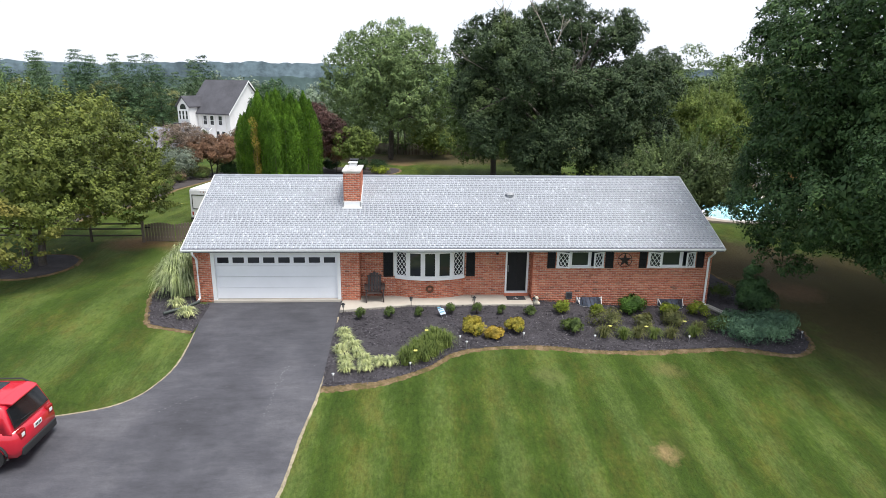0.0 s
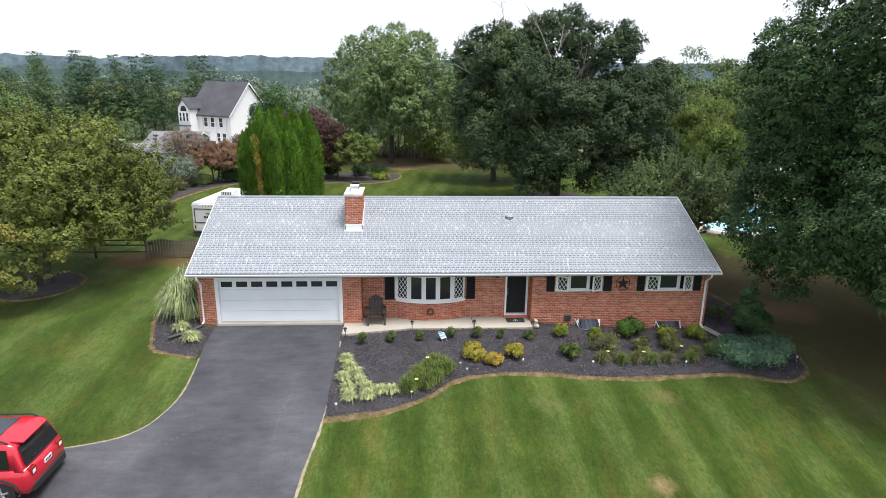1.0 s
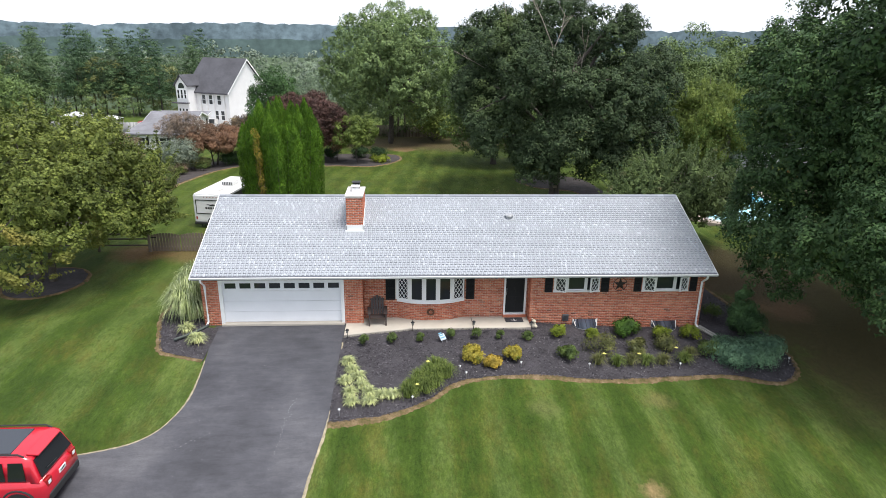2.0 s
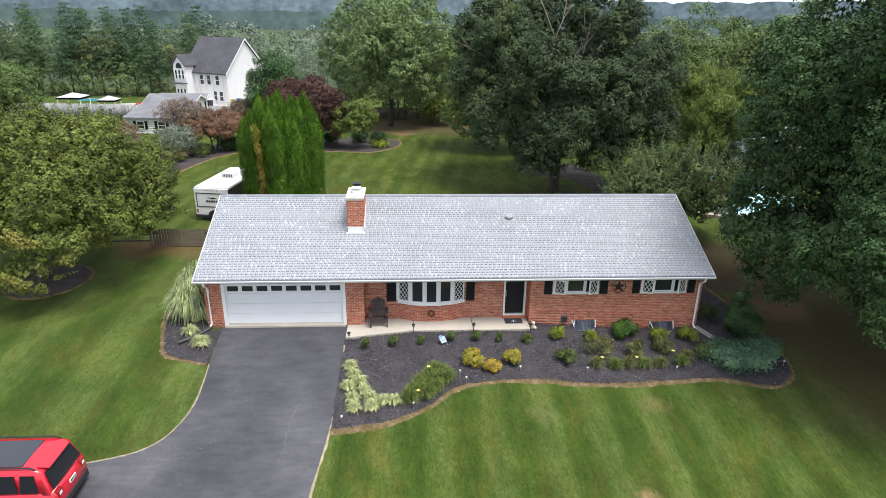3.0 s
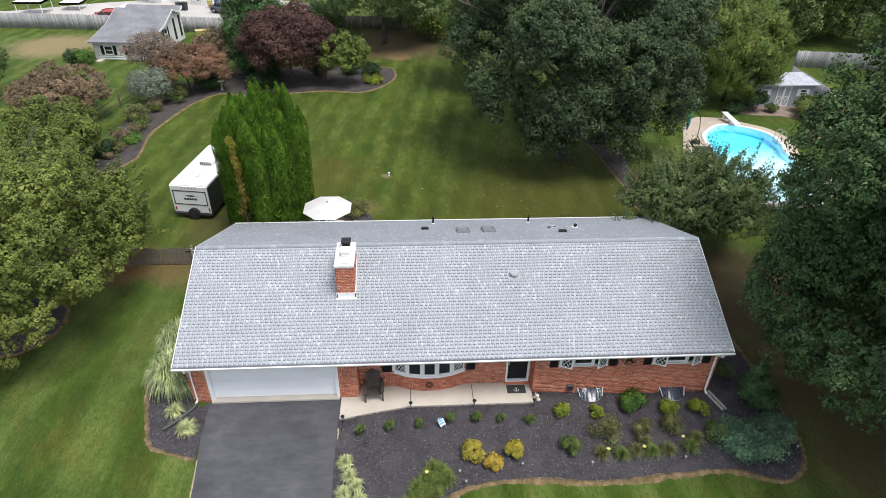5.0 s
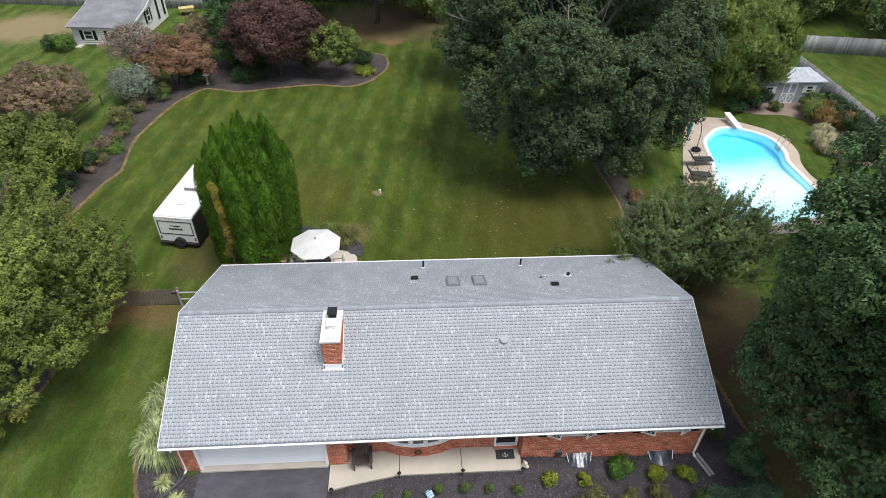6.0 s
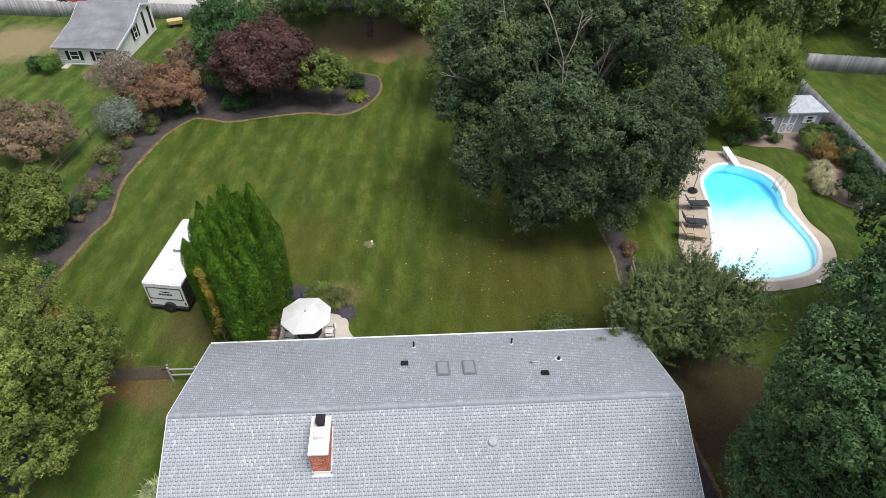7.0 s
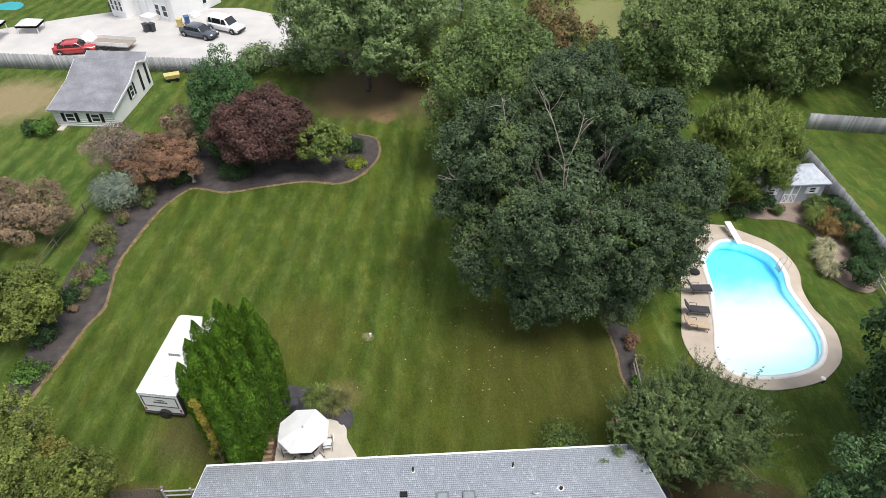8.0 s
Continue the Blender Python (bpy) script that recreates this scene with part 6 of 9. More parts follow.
def lap_lines(name, parent, x0, x1, y, z0, z1, step=0.2):
    """Lap siding boards on a wall facing -y."""
    lo, hi = [], []
    z = z0
    while z < z1:
        lo.append((x0, y - 0.012, z)), hi.append((x1, y + 0.01, min(z + step - 0.003, z1)))
        z += step
    tagged(part(name, np_mesh(name, *boxes(lo, hi)), SIDING, parent), kind="stuff")


def cottage():
    """A low white outbuilding with a long front roof that steps up to a ridge."""
    c = thing("cottage", (-28.65, 47.4, ground_z(-28.65, 47.4) - 0.1), "low white outbuilding with black shutters and a grey saltbox roof", "outbuilding", turn=-5.0)
    w, d = 2.85, 9.0
    prof = [(0, 0), (0, 1.9), (4.1, 2.6), (6.6, 3.6), (8.3, 3.0), (d, 3.3), (d, 0)]
    bm = B()
    bm.free()
    for x0, x1 in ((-w, -w + 0.2), (w - 0.2, w)):
        bm = B()
        prism(bm, [(x0, y, z) for y, z in prof], (x1 - x0, 0, 0))
        part("wall", bm, SIDING, c)
    for y0, y1, zt in ((0, 0.2, 1.9), (d - 0.2, d, 3.2)):
        bm = B()
        box(bm, -w + 0.2, y0, 0, w - 0.2, y1, zt)
        part("wall", bm, SIDING, c)
    lap_lines("siding", c, -w, w, 0.0, 0.1, 1.85)
    top = [(-0.35, 1.84), (4.1, 2.6), (6.6, 3.6), (8.3, 3.0), (d + 0.25, 3.36)]
    for k, (a, b) in enumerate(zip(top, top[1:])):
        bm = B()
        prism(bm, [(-w - 0.25, a[0], a[1]), (-w - 0.25, b[0], b[1]), (-w - 0.25, b[0], b[1] + 0.14), (-w - 0.25, a[0], a[1] + 0.14)], (2 * w + 0.5, 0, 0))
        part("roof", bm, GREY_ROOF, c)
        for x in (-w - 0.29, w + 0.25):
            bm = B()
            prism(bm, [(x, a[0], a[1] - 0.08), (x, b[0], b[1] - 0.08), (x, b[0], b[1] + 0.12), (x, a[0], a[1] + 0.12)], (0.04, 0, 0))
            part("rake_board", bm, WHITE, c)
    for x in (-1.3, 1.1):
        flat_window(c, x, -0.03, 0.65, 0.9, 0.9, "-y", True)
    flat_window(c, w + 0.03, 4.4, 1.0, 0.8, 1.25, "+x", True)
    for y in (6.6, 8.1):
        bm = B()
        box(bm, w, y, 0.5, w + 0.05, y + 0.4, 2.7, 0.01)
        part("shutter", bm, BLACK, c)
    bm = B()
    box(bm, -w + 0.3, -0.9, -0.1, -w + 0.9, 0, 0.2, 0.03)
    part("step", bm, CONCRETE, c)


cottage()


def white_house():
    """The tall white neighbour with a steep dark roof and a small gabled wing."""
    h = thing("neighbour_house", (-27.2, 73.5, ground_z(-26, 75) - 0.2), "tall white siding house with a steep dark grey roof", "house", turn=62.0)
    # local x runs along the gable end, local y away along the long side
    w, d, e, p = 8.6, 8.4, 5.1, 9.6
    bm = B()
    prism(bm, [(0, 0, 0), (w, 0, 0), (w, 0, e), (w / 2, 0, p - 0.15), (0, 0, e)], (0, 0.25, 0))
    part("wall", bm, SIDING, h)
    bm = B()
    prism(bm, [(0, d, 0), (w, d, 0), (w, d, e), (w / 2, d, p - 0.15), (0, d, e)], (0, -0.25, 0))
    part("wall", bm, SIDING, h)
    bm = B()
    box(bm, 0, 0.25, 0, 0.25, d - 0.25, e)
    part("wall", bm, SIDING, h)
    bm = B()
    box(bm, w - 0.25, 0.25, 0, w, d - 0.25, e)
    part("wall", bm, SIDING, h)
    s = (p - e) / (w / 2)
    for xa, za in ((-0.45, e - 0.45 * s), (w + 0.45, e - 0.45 * s)):
        bm = B()
        prism(bm, [(xa, -0.3, za), (w / 2, -0.3, p), (w / 2, -0.3, p + 0.22), (xa, -0.3, za + 0.2)], (0, d + 0.6, 0))
        part("roof", bm, DARK_ROOF, h)
        bm = B()
        prism(bm, [(xa, -0.34, za - 0.05), (w / 2, -0.34, p - 0.05), (w / 2, -0.34, p + 0.2), (xa, -0.34, za + 0.18)], (0, 0.04, 0))
        part("rake_board", bm, WHITE, h)
    for y in (0.8, 2.9, 4.3, 5.6):
        bm = B()
        rod(bm, (-0.06, y, 0.2), (-0.06, y, e - 0.3), 0.05, n=8)
        part("downspout", bm, DARK_METAL if y in (3.3,) else WHITE_DIRTY, h)
    flat_window(h, 5.6, -0.02, 3.4, 0.8, 1.5, "-y")
    flat_window(h, 5.6, -0.02, 0.8, 0.8, 1.4, "-y")
    for y, z in ((1.9, 3.0), (3.6, 3.0), (5.0, 3.0), (1.4, 0.7), (2.6, 0.7)):
        flat_window(h, -0.02, y, z, 0.85, 1.5, "-x")
    # gabled wing with an arched window
    bm = B()
    prism(bm, [(-1.7, 6.5, 0), (-1.7, 8.9, 0), (-1.7, 8.9, 5.9), (-1.7, 7.7, 7.2), (-1.7, 6.5, 5.9)], (1.7, 0, 0))
    wing = part("wing", bm, SIDING, h)
    for ya in (6.25, 9.15):
        bm = B()
        prism(bm, [(-1.95, ya, 5.65), (-1.95, 7.7, 7.22), (-1.95, 7.7, 7.4), (-1.95, ya, 5.83)], (4.2, 0, 0))
        part("roof", bm, DARK_ROOF, h)
    arch = new("window")
    arch.parent = h
    bm = B()
    prism(bm, [(-1.76, 7.7 + 0.6 * math.cos(a), 5.4 + 0.8 * math.sin(a)) for a in np.linspace(0, math.pi, 13)], (0.07, 0, 0))
    part("pane", bm, DARK_PANE, arch)
    for y in (7.0, 7.7, 8.4):
        flat_window(h, -1.72, y, 3.8, 0.55, 1.4, "-x")
        flat_window(h, -1.72, y, 1.0, 0.55, 1.4, "-x")
    bm = B()
    box(bm, -2.6, 6.3, 3.15, -1.7, 9.1, 3.3)
    part("porch_roof", bm, DARK_ROOF, h)
    bm = B()
    box(bm, -1.6, 2.6, 0, -0.0, 4.4, 0.9, 0.02)
    part("stoop", bm, WHITE_DIRTY, h)
    for k in range(4):
        bm = B()
        box(bm, 2.0, -0.4 - 0.3 * (k + 1), 0, 3.4, -0.4 - 0.3 * k, 0.8 - 0.2 * k)
        part("step", bm, WHITE_DIRTY, h)


white_house()


def garden_shed():
    s = thing("garden_shed", (32.8, 32.5, ground_z(32.8, 32.5) - 0.02), "small grey-blue garden shed with a grey roof and white cross-braced doors", "shed", turn=1.5)
    blue = plain("grey_blue_siding", (0.33, 0.36, 0.40), 0.6, 0, 0.06, 1.5, 0.05, 20)
    w, d, e = 2.75, 2.4, 2.0
    bm = B()
    box(bm, -w, 0, 0, w, 0.1, e), box(bm, -w, d - 0.1, 0, w, d, e)
    part("wall", bm, blue, s)
    for x in (-w, w - 0.1):
        bm = B()
        prism(bm, [(x, 0.1, 0), (x, d - 0.1, 0), (x, d - 0.1, e), (x, d * 0.5, e + 0.02), (x, 0.1, e)], (0.1, 0, 0))
        part("wall", bm, blue, s)
    # hipped roof
    o, z0, z1, hip = 0.25, e - 0.06, e + 0.62, 0.9
    c = [(-w - o, -o, z0), (w + o, -o, z0), (w + o, d + o, z0), (-w - o, d + o, z0), (-w + hip, d / 2, z1), (w - hip, d / 2, z1)]
    tile = plain("pale_grey_shingles", (0.42, 0.45, 0.50), 0.9, 0, 0.2, 2.0, 0.4, 12)
    for idx in ((0, 1, 5, 4), (1, 2, 5), (2, 3, 4, 5), (3, 0, 4)):
        bm = B()
        prism(bm, [c[k] for k in idx], (0, 0, 0.09))
        part("roof", bm, tile, s)
    for x in (-0.62, 0.62 - 0.62):
        dd = new("door")
        dd.parent = s
        bm = B()
        box(bm, x + 0.0, -0.04, 0.08, x + 0.6, -0.005, 1.85, 0.005)
        part("door_leaf", bm, blue, dd)
        bm = B()
        for a in ((x, 0.08, x + 0.07, 1.85), (x + 0.53, 0.08, x + 0.6, 1.85), (x + 0.07, 0.08, x + 0.53, 0.16), (x + 0.07, 0.9, x + 0.53, 0.97), (x + 0.07, 1.78, x + 0.53, 1.85)):
            box(bm, a[0], -0.06, a[1], a[2], -0.035, a[3])
        for sg in (1, -1):
            m = Matrix.Translation((x + 0.3, -0.048, 0.53)) @ Matrix.Rotation(sg * math.atan2(0.74, 0.46), 4, "Y")
            box(bm, -0.42, -0.01, -0.03, 0.42, 0.01, 0.03, 0, m)
        part("door_trim", bm, WHITE, dd)
    for x in (-1.75, 1.75):
        wn_ = flat_window(s, x, -0.01, 0.95, 0.65, 0.65, "-y")
        for sg in (-1, 1):
            bm = B()
            a, b = sorted((sg * 0.34, sg * 0.55))
            box(bm, a, -0.03, 0, b, -0.002, 0.65, 0.005)
            part("shutter", bm, WHITE, wn_)


garden_shed()


def board_fence(name, pts, height, mat, label, width=0.15, gap=0.012, rails=True, top=None):
    """A fence of upright boards along a line: boards joined where too many to count."""
    lo, hi = [], []
    vs, fs, n0 = [], [], 0
    base = thing(name, (*pts[0], ground_z(*pts[0])), label, "fence")
    for (xa, ya), (xb, yb) in zip(pts, pts[1:]):
        L, ang = math.hypot(xb - xa, yb - ya), math.atan2(yb - ya, xb - xa)
        k = int(L / (width + gap))
        u = (np.arange(k) + 0.5) * L / k
        px, py = xa + u * math.cos(ang), ya + u * math.sin(ang)
        z = gz(px, py)
        h = height + 0.03 * rng.normal(size=k)
        v, f = boxes(np.column_stack([-np.full(k, width / 2), np.full(k, -0.012), np.zeros(k)]), np.column_stack([np.full(k, width / 2), np.full(k, 0.012), np.ones(k)]))
        i = np.repeat(np.arange(k), 8)
        zz = np.where(v[:, 2] > 0.5, h[i], -0.1) + z[i]
        w = np.column_stack([px[i] + v[:, 0] * math.cos(ang) - v[:, 1] * math.sin(ang), py[i] + v[:, 0] * math.sin(ang) + v[:, 1] * math.cos(ang), zz]) - np.array([*pts[0], ground_z(*pts[0])])
        vs.append(w), fs.append(f + n0)
        n0 += len(w)
    tagged(part("board_run", np_mesh("board_run", np.concatenate(vs), np.concatenate(fs)), mat, base), kind="stuff")
    z0 = ground_z(*pts[0])
    for (xa, ya), (xb, yb) in zip(pts, pts[1:]):
        L = math.hypot(xb - xa, yb - ya)
        ox, oy = -(yb - ya) / L * 0.05, (xb - xa) / L * 0.05
        for q in (0.3, height - 0.35):
            bm = B()
            rod(bm, (xa - pts[0][0] + ox, ya - pts[0][1] + oy, ground_z(xa, ya) - z0 + q), (xb - pts[0][0] + ox, yb - pts[0][1] + oy, ground_z(xb, yb) - z0 + q), 0.04, n=4)
            part("rail", bm, mat, base)
        m = max(1, int(L / 2.4))
        for j in range(m + 1):
            x, y = xa + (xb - xa) * j / m, ya + (yb - ya) * j / m
            bm = B()
            box(bm, x - pts[0][0] + ox * 2 - 0.05, y - pts[0][1] + oy * 2 - 0.05, ground_z(x, y) - z0 - 0.2, x - pts[0][0] + ox * 2 + 0.05, y - pts[0][1] + oy * 2 + 0.05, ground_z(x, y) - z0 + height - 0.05)
            part("post", bm, mat, base)
    return base


board_fence("fence", [(-60, 62.2), (-43, 60.9), (-34.5, 59.9), (-23.4, 59.1), (-17.5, 58.3)], 1.75, GREY_FENCE, "long weathered grey board fence behind the outbuilding")
board_fence("fence", [(-17.5, 58.3), (-9.0, 61.5), (6.0, 60.0), (16, 58)], 1.5, WEATHERED, "dark brown board fence under the trees")
board_fence("fence", [(37.15, 39.0), (36.9, 34.8), (36.65, 31.0), (36.4, 28.0), (36.2, 25.0)], 1.7, GREY_FENCE, "weathered grey board fence beside the shed")
board_fence("fence", [(40.7, 44.4), (44.4, 43.7), (52.0, 42.2), (60, 40.6)], 1.7, GREY_FENCE, "pale grey board fence across the far lawn")


def rail_fence(pts, label, rails=(0.35, 0.75), mat=None, h=1.05, r0=0.06):
    mat = mat or WEATHERED
    f = thing("rail_fence", (*pts[0], ground_z(*pts[0])), label, "fence")
    o = Vector((*pts[0], ground_z(*pts[0])))
    P3 = [Vector((x, y, ground_z(x, y))) for x, y in pts]
    for p in P3:
        bm = B()
        rod(bm, p - o - Vector((0, 0, 0.2)), p - o + Vector((0, 0, h)), r0 * 1.2, r0, 7)
        part("post", bm, mat, f)
    for a, b in zip(P3, P3[1:]):
        for q in rails:
            bm = B()
            rod(bm, a - o + Vector((0, 0, q)), b - o + Vector((0, 0, q + 0.02 * rng.normal())), r0 * 0.75, r0 * 0.65, 6)
            part("rail", bm, mat, f)
    return f


DARK_RAIL = plain("dark_weathered_rail", (0.10, 0.085, 0.07), 0.9, 0, 0.3, 3, 0.5, 20)
rail_fence([(-30.0, 9.9), (-27.5, 9.85), (-25.0, 9.8), (-22.4, 9.75), (-19.8, 9.7), (-17.1, 9.6), (-14.35, 9.55)], "dark split-rail fence at the edge of the yard", (0.35, 0.72, 1.0), DARK_RAIL, 1.15)
rail_fence([(-24.6, 26.5), (-24.3, 29.5), (-23.8, 33.6), (-23.2, 36.6), (-22.6, 39.6)], "dark split-rail fence behind the border", (0.4, 0.85), DARK_RAIL, 1.0)
rail_fence([(34.9, 24.6), (34.4, 22.4), (33.8, 19.6)], "pale rail fence near the pool", (0.4, 0.8), GREY_FENCE, 1.0, 0.05)
rail_fence([(14.9, 16.4), (14.6, 13.8), (14.4, 11.4)], "weathered rail fence below the large tree", (0.5, 0.95), WEATHERED, 1.2)
rail_fence([(-10.95, 9.4), (-9.6, 9.4), (-8.5, 9.4)], "low grey rail between gate and house", (0.5, 0.95), GREY_FENCE, 1.1)


def picket_gate():
    g = thing("picket_gate", (-14.25, 9.5, ground_z(-14.25, 9.5)), "weathered double picket gate with scalloped tops", "gate")
    for j in range(2):
        for k in range(10):
            x = 0.06 + j * 1.6 + k * 0.157
            h = 1.0 + 0.12 * math.sin(math.pi * (k + 0.5) / 10)
            bm = B()
            prism(bm, [(x, 0, 0.06), (x + 0.125, 0, 0.06), (x + 0.125, 0, h - 0.05), (x + 0.0625, 0, h), (x, 0, h - 0.05)], (0, 0.022, 0))
            part("picket", bm, WEATHERED, g)
        for z in (0.25, 0.8):
            bm = B()
            box(bm, 0.06 + j * 1.6, 0.022, z, 1.6 + j * 1.6, 0.06, z + 0.09)
            part("gate_rail", bm, WEATHERED, g)
        bm = B()
        box(bm, (0.05, 2.9)[j], -0.012, 0.8, (0.35, 3.2)[j], 0.0, 0.86)
        part("hinge", bm, BLACK, g)
    for x in (-0.06, 3.28):
        bm = B()
        box(bm, x - 0.06, -0.05, -0.2, x + 0.06, 0.07, 1.2, 0.01)
        part("gate_post", bm, WEATHERED, g)


picket_gate()


# ---- the neighbours' yards, far off ----
CANVAS = plain("white_canvas", (0.80, 0.81, 0.82), 0.8, 0, 0.06, 1.0, 0.1, 12)


def canopy(x, y, w, d, h, label):
    g = thing("canopy", (x, y, ground_z(x, y) + 0.05), label, "gazebo")
    for sx in (-1, 1):
        for sy in (-1, 1):
            bm = B()
            rod(bm, (sx * w * 0.46, sy * d * 0.46, -0.1), (sx * w * 0.46, sy * d * 0.46, h), 0.06, n=8)
            part("post", bm, WHITE_DIRTY, g)
    bm = B()
    lo = [bm.verts.new((sx * w / 2, sy * d / 2, h - 0.25)) for sx, sy in ((-1, -1), (1, -1), (1, 1), (-1, 1))]
    mid = [bm.verts.new((sx * w / 2, sy * d / 2, h)) for sx, sy in ((-1, -1), (1, -1), (1, 1), (-1, 1))]
    top = bm.verts.new((0, 0, h + 0.55))
    for k in range(4):
        bm.faces.new((lo[k], lo[(k + 1) % 4], mid[(k + 1) % 4], mid[k]))
        bm.faces.new((mid[k], mid[(k + 1) % 4], top))
    bmesh.ops.solidify(bm, geom=bm.faces[:], thickness=0.02)
    part("roof", bm, CANVAS, g, "white canvas roof")


canopy(-47.8, 69.0, 3.4, 3.0, 1.7, "white canvas canopy on slim posts beside the parking court")
canopy(-44.0, 71.4, 2.6, 2.2, 1.0, "low white canvas shelter at the edge of the parking court")


def wheelie_bin(x, y, mat, label, turn=0.0):
    b = thing("wheeled_bin", (x, y, ground_z(x, y) + 0.05), label, "bin", turn=turn)
    bm = B()
    prism(bm, [(-0.24, -0.28, 0.05), (0.24, -0.28, 0.05), (0.24, 0.28, 0.05), (-0.24, 0.28, 0.05)], (0, 0, 0.93))
    for v in bm.verts:
        if v.co.z > 0.5:
            v.co.x *= 1.22
            v.co.y *= 1.25
    part("body", bm, mat, b)
    bm = B()
    box(bm, -0.32, -0.38, 0.98, 0.32, 0.38, 1.05, 0.03)
    part("lid", bm, mat, b)
    for sx in (-1, 1):
        bm = B()
        rod(bm, (sx * 0.22, 0.3, 0.1), (sx * 0.28, 0.3, 0.1), 0.1, n=12)
        part("wheel", bm, BLACK, b)


DARK_BIN = plain("dark_plastic", (0.03, 0.035, 0.04), 0.5, 0, 0.1, 3)
BLUE_BIN = plain("blue_plastic", (0.04, 0.10, 0.22), 0.5, 0, 0.1, 3)
YELLOW_BIN = plain("yellow_plastic", (0.50, 0.42, 0.16), 0.5, 0, 0.1, 3)
for k, (x, y) in enumerate(((-36.6, 78.3), (-35.6, 78.0), (-30.0, 70.7), (-29.3, 70.8))):
    wheelie_bin(x, y, DARK_BIN, "dark plastic wheeled bin on the parking court", 20 * k)
wheelie_bin(-26.3, 72.2, YELLOW_BIN, "yellow plastic wheeled bin on the parking court")
wheelie_bin(-25.6, 73.0, BLUE_BIN, "blue plastic wheeled bin on the parking court", 30)


def utility_cart():
    x, y = -23.3, 57.2
    c = thing("utility_cart", (x, y, ground_z(x, y)), "small yellow utility cart on the grass", "cart", turn=20)
    bm = B()
    prism(bm, [(-0.7, -0.42, 0.35), (0.7, -0.42, 0.35), (0.8, -0.48, 0.75), (-0.8, -0.48, 0.75)], (0, 0.9, 0))
    part("tub", bm, YELLOW_BIN, c)
    for sx in (-0.45, 0.45):
        for sy in (-0.5, 0.5):
            bm = B()
            rod(bm, (sx, sy - 0.05, 0.2), (sx, sy + 0.05, 0.2), 0.2, n=14)
            part("wheel", bm, BLACK, c)
    bm = B()
    tube(bm, [(0.7, 0, 0.4), (1.1, 0, 0.6), (1.5, 0, 1.0)], [0.02, 0.02, 0.02], 6)
    part("handle", bm, DARK_METAL, c)


utility_cart()


def round_pool():
    x, y = -50.9, 80.0
    q = thing("round_pool", (x, y, ground_z(x, y)), "teal above-ground pool behind the neighbouring yard", "pool")
    ring = [(1.9 * math.cos(a), 1.9 * math.sin(a)) for a in np.linspace(0, 2 * math.pi, 33)[:-1]]
    bm = B()
    bm.faces.new([bm.verts.new((p, r, 0.06)) for p, r in ring])
    part("water", bm, plain("teal_water", (0.06, 0.36, 0.40), 0.08, 0, 0.1, 0.8), q)
    bm = B()
    a = [bm.verts.new((p, r, -0.3)) for p, r in ring]
    b = [bm.verts.new((p, r, 0.12)) for p, r in ring]
    for k in range(32):
        bm.faces.new((a[k], a[(k + 1) % 32], b[(k + 1) % 32], b[k]))
    bmesh.ops.solidify(bm, geom=bm.faces[:], thickness=0.06)
    part("wall", bm, plain("pale_blue_liner", (0.35, 0.48, 0.55), 0.5, 0, 0.1, 2), q)


round_pool()

# ---- vehicles ----
TYRE = plain("tyre_rubber", (0.018, 0.018, 0.019), 0.85, 0, 0.2, 8)
ALLOY = plain("alloy_rim", (0.55, 0.56, 0.58), 0.35, 0.9, 0.08, 8)
CAR_GLASS = glass("car_glass", (0.012, 0.014, 0.016), 0.05)
LAMP_RED = plain("red_lamp_lens", (0.30, 0.012, 0.012), 0.2, 0, 0.1, 8)
TRIM_BLACK = plain("black_plastic_trim", (0.025, 0.025, 0.027), 0.6, 0, 0.15, 8)


def car_paint(name, colour):
    m, n, l, p = shader(name)
    l.new(ramp(n, l, noise_tex(n, l, 2.0, 3), [(0.3, np.array(colour) * 0.9), (0.7, np.clip(np.array(colour) * 1.06, 0, 1))]), p.inputs["Base Color"])
    p.inputs["Roughness"].default_value, p.inputs["Coat Weight"].default_value, p.inputs["Coat Roughness"].default_value = 0.35, 0.8, 0.06
    return m


def loft(bm, sections):
    rings = [[bm.verts.new(p) for p in s] for s in sections]
    k = len(rings[0])
    for a, b in zip(rings, rings[1:]):
        for i in range(k):
            bm.faces.new((a[i], a[(i + 1) % k], b[(i + 1) % k], b[i]))
    bm.faces.new(rings[0][::-1]), bm.faces.new(rings[-1])
    return bm


